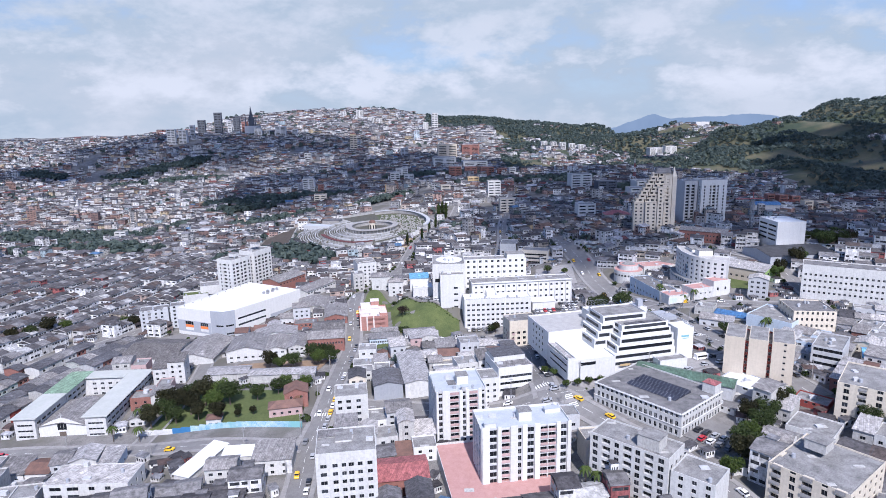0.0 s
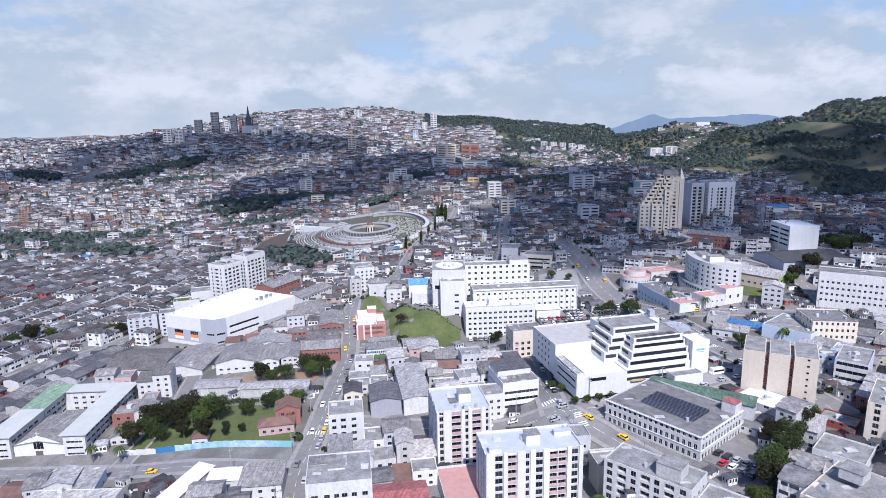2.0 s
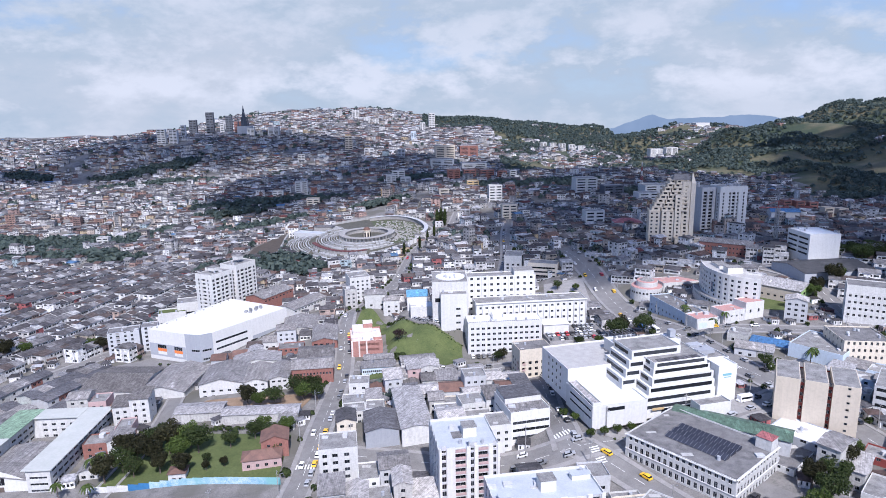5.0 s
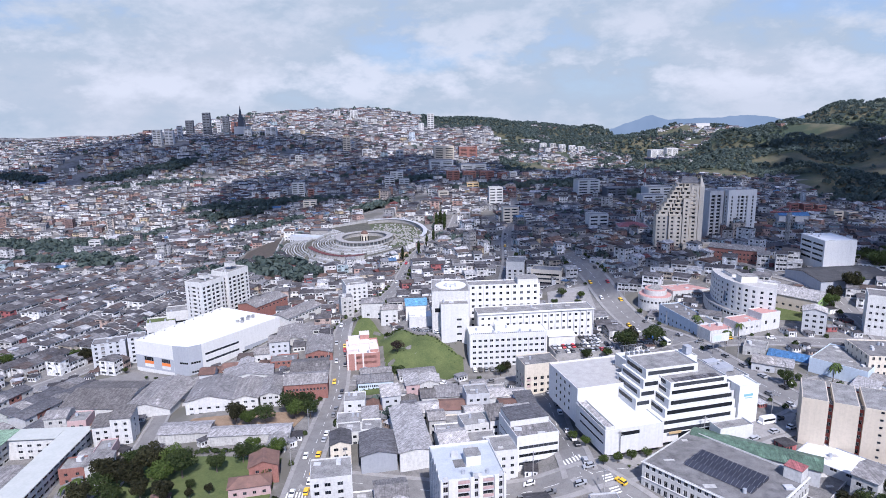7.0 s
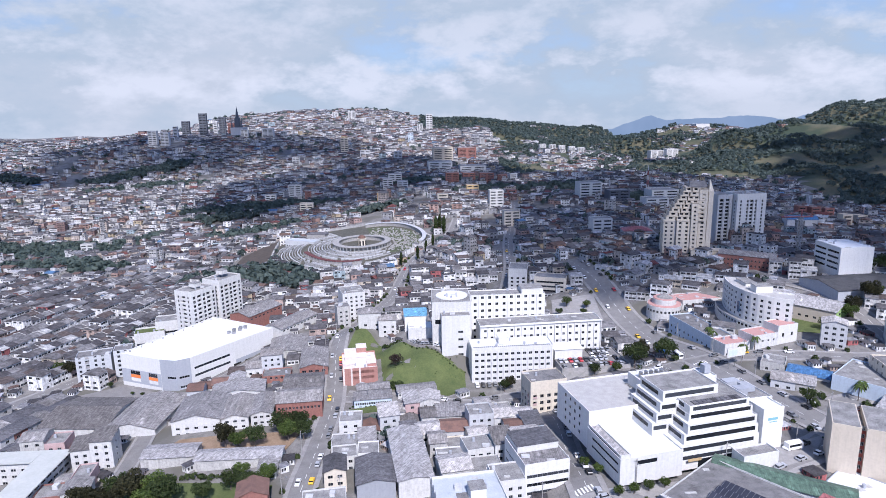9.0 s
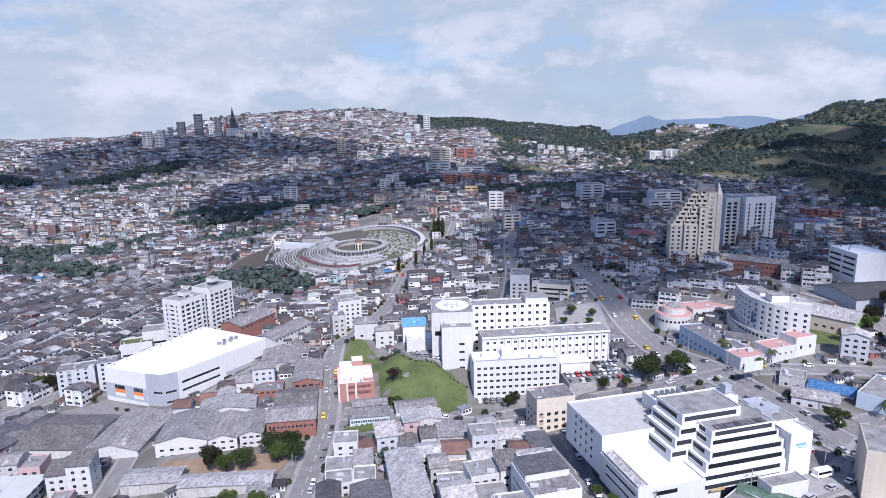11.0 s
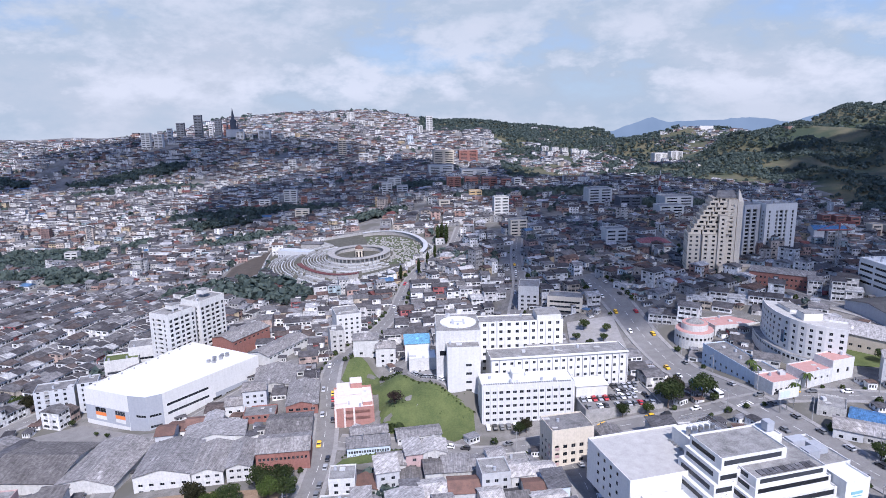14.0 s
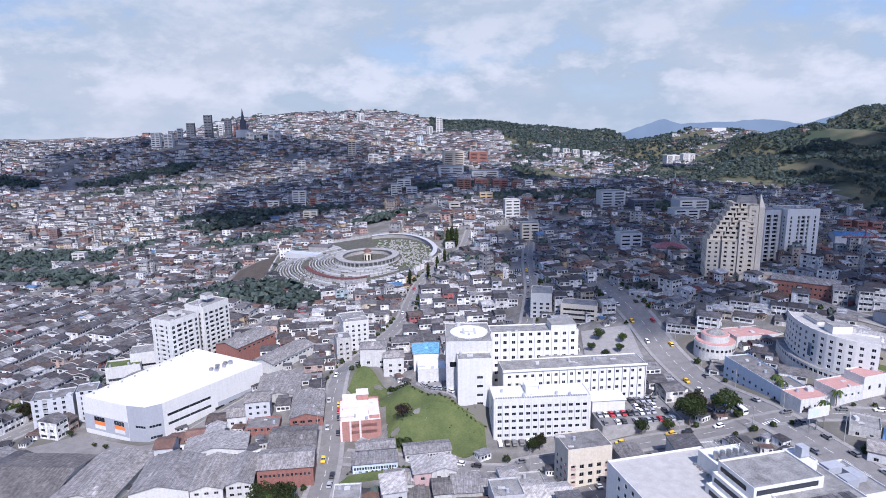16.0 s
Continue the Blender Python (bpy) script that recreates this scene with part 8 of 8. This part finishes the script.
woods("street_bushes", "small street trees and bushes along the pavements", np.array(X), np.array(Y), q.uniform(0.8, 2.1, len(X)), leaf, 45, 40, 1.1)

# ---- vehicles ----
def car_paint(name, colour):
    return surface(name, lambda n, p: (n.mix(n.ramp(n.noise(p, 2.0), (0.4, 0.0), (0.8, 0.35)), colour, tuple(c * 0.7 + 0.03 for c in colour)), None, None), 0.3, 0.0, 0.5)


PAINTS = {"white": car_paint("white_car_paint", (0.72, 0.72, 0.72)), "silver": car_paint("silver_car_paint", (0.36, 0.37, 0.39)), "black": car_paint("black_car_paint", (0.03, 0.03, 0.035)), "red": car_paint("red_car_paint", (0.42, 0.03, 0.04)), "yellow": car_paint("taxi_yellow_paint", (0.80, 0.48, 0.02)), "blue": car_paint("blue_car_paint", (0.05, 0.14, 0.34)), "grey": car_paint("grey_car_paint", (0.16, 0.165, 0.175))}
WHEEL = None


def extrude(profile, half, mat=0):
    r = Raw()
    n = len(profile)
    for k in range(n):
        (ax, az), (bx, bz) = profile[k], profile[(k + 1) % n]
        r.face((ax, -half, az), (bx, -half, bz), (bx, half, bz), (ax, half, az))
    r.face(*[(x, -half, z) for x, z in reversed(profile)])
    r.face(*[(x, half, z) for x, z in profile])
    return r


def car_kind(colour):
    word = "yellow taxi hatchback" if colour == "yellow" else f"{colour} hatchback car"
    root = thing("car", f"{word} on the asphalt", "car", pose(0, 0, 0), "cars")
    body = part("body", extrude([(-2.0, 0.3), (2.0, 0.3), (2.05, 0.65), (1.9, 0.85), (0.95, 0.98), (-1.85, 1.0), (-2.05, 0.7)], 0.84).mesh("body", PAINTS[colour]), root)
    part("cabin_glass", extrude([(1.0, 0.96), (0.35, 1.42), (-1.35, 1.45), (-1.85, 1.0)], 0.74).mesh("cabin_glass", glass), body)
    part("roof_panel", extrude([(0.4, 1.40), (0.3, 1.5), (-1.3, 1.52), (-1.45, 1.42)], 0.72).mesh("roof_panel", PAINTS[colour]), body)
    global WHEEL
    if WHEEL is None:
        r = Raw()
        for k in range(10):
            a, b = 2 * math.pi * k / 10, 2 * math.pi * (k + 1) / 10
            r.face((0.31 * math.cos(a), -0.1, 0.31 * math.sin(a)), (0.31 * math.cos(b), -0.1, 0.31 * math.sin(b)), (0.31 * math.cos(b), 0.1, 0.31 * math.sin(b)), (0.31 * math.cos(a), 0.1, 0.31 * math.sin(a)))
        r.face(*[(0.31 * math.cos(2 * math.pi * k / 10), -0.1, 0.31 * math.sin(2 * math.pi * k / 10)) for k in range(10)])
        r.face(*[(0.31 * math.cos(-2 * math.pi * k / 10), 0.1, 0.31 * math.sin(-2 * math.pi * k / 10)) for k in range(10)])
        WHEEL = r.mesh("wheel", rubber)
    for x in (-1.25, 1.3):
        for y in (-0.8, 0.8):
            part("wheel", WHEEL, root, at=Matrix.Translation((x, y, 0.31)))
    return root


def bus(x, y, yaw, colour, length, label):
    root = thing("bus", label, "bus", pose(x, y, ground_at(x, y) + 0.3, 0, 0, yaw))
    h = length / 2
    body = part("body", extrude([(-h, 0.35), (h, 0.35), (h + 0.1, 1.4), (h - 0.2, 2.7), (-h, 2.75)], 1.1).mesh("body", PAINTS[colour]), root)
    for s in (-1, 1):
        part("side_window", Raw().box((-h + 0.4, 1.1 * s - 0.02, 1.4), (h - 0.8, 1.1 * s + 0.02, 2.2)).mesh("side_window", glass), body)
    part("windscreen", Raw().box((h - 0.02, -1.0, 1.2), (h + 0.08, 1.0, 2.3)).mesh("windscreen", glass), body)
    for wx in (-h + 1.2, h - 1.2):
        for wy in (-1.0, 1.0):
            part("wheel", WHEEL, root, at=Matrix.Translation((wx, wy, 0.36)))


CARS = {c: car_kind(c) for c in PAINTS}
pick = np.random.default_rng(77)
COLOURS = ["white", "silver", "silver", "black", "grey", "white", "white", "grey", "silver", "black", "grey", "white", "silver", "red", "black", "grey"]


def park(x, y, yaw, colour=None, lift=0.24, deck=None):
    z = ground_at(x, y) if deck is None else deck
    c, s = math.cos(radians(yaw)), math.sin(radians(yaw))
    slope = math.degrees(math.atan2(ground_at(x + c * 1.5, y + s * 1.5) - ground_at(x - c * 1.5, y - s * 1.5), 3.0))
    slope = slope if deck is None else 0.0
    m = Matrix.Translation((x, y, z + lift)) @ Matrix.Rotation(radians(yaw), 4, "Z") @ Matrix.Rotation(radians(-slope), 4, "Y")
    return copy_thing(CARS[colour or COLOURS[int(pick.integers(len(COLOURS)))]], m)


def along(line, offset, start, stop, gap, chance):
    """Cars along a street, kept to one side."""
    d = np.concatenate([[0], np.cumsum(np.linalg.norm(np.diff(line, axis=0), axis=1))])
    s = start
    while s < min(stop, d[-1] - 1):
        p = np.array([np.interp(s, d, line[:, k]) for k in (0, 1)])
        q = np.array([np.interp(s + 1, d, line[:, k]) for k in (0, 1)])
        t = q - p
        n = np.array([-t[1], t[0]]) / np.linalg.norm(t)
        if pick.random() < chance:
            e = p + n * offset
            park(e[0], e[1], math.degrees(math.atan2(t[1], t[0])) + (0 if offset < 0 else 180), "yellow" if pick.random() < 0.14 else None)
        s += gap


along(STREETS["road_main"], -2.9, 55, 440, 6.0, 0.42)
along(STREETS["road_main"], 1.8, 60, 480, 24, 0.5)
along(STREETS["road_college"], -2.3, 60, 180, 14, 0.5)
along(STREETS["road_garden"], 1.8, 20, 130, 7, 0.5)
along(STREETS["road_crossing"], -3.0, 60, 210, 9, 0.7)
along(STREETS["road_crossing"], 3.0, 60, 210, 10, 0.65)
along(STREETS["road_lane"], -2.7, 5, 80, 6, 0.55)
along(STREETS["road_school"], 2.6, 5, 120, 8, 0.5)
along(STREETS["road_avenue"], -5.0, 20, 300, 11, 0.5)
along(STREETS["road_avenue"], 5.0, 20, 300, 12, 0.45)
along(STREETS["road_hospital"], 2.6, 40, 210, 6.5, 0.6)
along(STREETS["road_hill"], 2.2, 5, 160, 10, 0.5)
along(STREETS["road_rows"], -2.2, 60, 260, 7, 0.5)
for k in range(12):
    for row, d in enumerate((3.0, 9.5, 15.0, 20.2)):
        if pick.random() < 0.85 and not (row > 1 and k < 7):
            u = 2.2 + 2.55 * k
            cc, ss = math.cos(radians(7)), math.sin(radians(7))
            park(54.5 + cc * u - ss * d, 352.5 + ss * u + cc * d, 97 + (180 if row % 2 else 0), lift=0.0, deck=5.72)
for k in range(6):
    park(-17 + 2.4 * k, 391.5 - 2.0 * k, 130, lift=0.6)
for k in range(9):
    park(14.5 + 2.9 * k + (6 if k > 5 else 0), 356.6 + 0.2 * k, 95, lift=0.4)
for k in range(6):
    park(89.0 + 2.1 * k, 208.5 - 2.3 * k + 3.0, 40, lift=0.45)
    if k < 4:
        park(86.0 + 2.1 * k + 4, 203.0 - 2.3 * k, 40, lift=0.45)
bus(160, 236, 50, "blue", 9.0, "long blue city bus beside the office")
bus(112, 360, -80, "white", 6.5, "white minibus waiting at the avenue")
bus(108, 372, 100, "blue", 7.5, "blue and white bus on the avenue")
bus(113, 262, 15, "white", 6.0, "white minibus at the forecourt")
for k in CARS.values():
    for o in (*k.children_recursive, k):
        bpy.data.objects.remove(o)

# ---- poles, crossings and a billboard ----
def utility_pole(x, y, yaw):
    root = thing("utility_pole", "grey concrete utility pole with a crossarm and lamp", "utility pole", pose(x, y, ground_at(x, y), 0, 0, yaw), "utility poles")
    part("pole", Raw().cylinder(0, 0, -0.3, 10.0, 0.17, 0.11, 8).mesh("pole", concrete), root)
    part("crossarm", Raw().box((-0.9, -0.06, 9.2), (0.9, 0.06, 9.35)).mesh("crossarm", steel), root)
    r = Raw().beam((0, 0, 8.6), (0, -1.6, 9.0), 0.05)
    r.box((-0.14, -2.1, 8.95), (0.14, -1.5, 9.1))
    part("lamp_arm", r.mesh("lamp_arm", steel), root)
    return root


FIRST_POLE = None
for key, side, step in (("road_main", 5.2, 8), ("road_crossing", 6.2, 8), ("road_college", -4.6, 9), ("road_avenue", 8.2, 7), ("road_hospital", -5.2, 7), ("road_school", -5.2, 7), ("road_rows", 4.6, 8)):
    line = STREETS[key]
    d = np.gradient(line, axis=0)
    nn = np.stack([-d[:, 1], d[:, 0]], 1) / np.linalg.norm(d, axis=1)[:, None]
    for k in range(3, len(line) - 1, step):
        x, y = line[k] + nn[k] * side
        if not 160 < y < 520:
            continue
        yaw = math.degrees(math.atan2(d[k, 1], d[k, 0])) + (0 if side > 0 else 180)
        if FIRST_POLE is None:
            FIRST_POLE = utility_pole(x, y, yaw)
        else:
            copy_thing(FIRST_POLE, pose(x, y, ground_at(x, y), 0, 0, yaw))


def crossing(x, y, yaw, n, length=3.2):
    """White stripes painted over a street."""
    c, s = math.cos(radians(yaw)), math.sin(radians(yaw))
    r = Raw()
    for k in range(n):
        u = (k - n / 2) * 1.1
        P = [(x + c * (u + a) - s * b, y + s * (u + a) + c * b) for a, b in ((0, 0), (0.55, 0), (0.55, length), (0, length))]
        r.face(*[(px, py, ground_at(px, py) + 0.27) for px, py in P])
    tagged(new("crossing_stripes", r.mesh("crossing_stripes", road_paint)), "worn white crossing stripes on the street", "road marking", kind="structure")


crossing(41, 248, 10, 7)
crossing(52, 236, 100, 8)
crossing(-132, 233, 90, 6)
crossing(116, 345, 8, 10)
crossing(-53, 250, 0, 7)
crossing(126, 300, 15, 10)
board = thing("billboard", "white billboard on steel posts by the avenue", "billboard", pose(129, 337, ground_at(129, 337), 0, 0, 18))
part("panel", Raw().box((-5, -0.15, 5.5), (5, 0.15, 9.5)).mesh("panel", bright_white), board)
part("picture_block", Raw().box((-4.2, -0.19, 6.2), (0.4, -0.16, 8.8)).mesh("picture_block", pale_blue), board, "pale blue block on the billboard")
for u in (-3.5, 0, 3.5):
    part("post", Raw().cylinder(u, 0.3, -0.5, 9.2, 0.16, n=8).mesh("post", steel), board)

# ---- the thin cloud over the middle of the town ----
vapour = bpy.data.materials.new("cloud_vapour")
vapour.use_nodes = True
vn = Nodes(vapour.node_tree)
thin = vn.ramp(vn.noise(vn.add("ShaderNodeNewGeometry").outputs["Position"], 0.011, 5.0, 0.6), (0.36, 0.17), (0.62, 0.58))
veil = vn.add("ShaderNodeMixShader", {0: thin, 1: vn.add("ShaderNodeBsdfTransparent").outputs[0], 2: vn.add("ShaderNodeBsdfDiffuse", {"Color": (0.88, 0.90, 0.93, 1)}).outputs[0]})
vn.add("ShaderNodeOutputMaterial", {"Surface": veil.outputs[0]})
BANKS = ((330, 850, 340, 380), (140, 650, 140, 195), (0, 1230, 340, 340), (-560, 1630, 440, 300), (-250, 1110, 190, 260), (-900, 1400, 190, 90), (760, 1000, 340, 270), (620, 700, 270, 270), (900, 1350, 240, 180), (640, 1900, 130, 240), (155, 530, 160, 100), (1060, 1700, 320, 260), (330, 480, 130, 120))


def cloud():
    """Four layers of vapour, each smaller than the last, so that the rim is thin."""
    r = Raw()
    lift = np.array(SUN_DIR * (900.0 / SUN_DIR.z))
    cell = 24.0
    for layer in range(4):
        for gx in np.arange(-1250, 2000, cell):
            for gy in np.arange(380, 3300, cell):
                depth = max(1 - math.hypot((gx - ex) / ax, (gy - ey) / ay) for ex, ey, ax, ay in BANKS)
                if depth * 2.2 + 0.55 * noise.noise((gx / 90.0, gy / 90.0, 2.0)) < 0.10 + 0.16 * layer:
                    continue
                x, y, z = gx + lift[0], gy + lift[1], lift[2] + 14 * layer
                r.face((x, y, z), (x + cell, y, z), (x + cell, y + cell, z), (x, y + cell, z))
    return tagged(new("cloud", r.mesh("cloud", vapour)), "thin broken white cloud drifting above the town", "cloud", kind="stuff")


cloud()
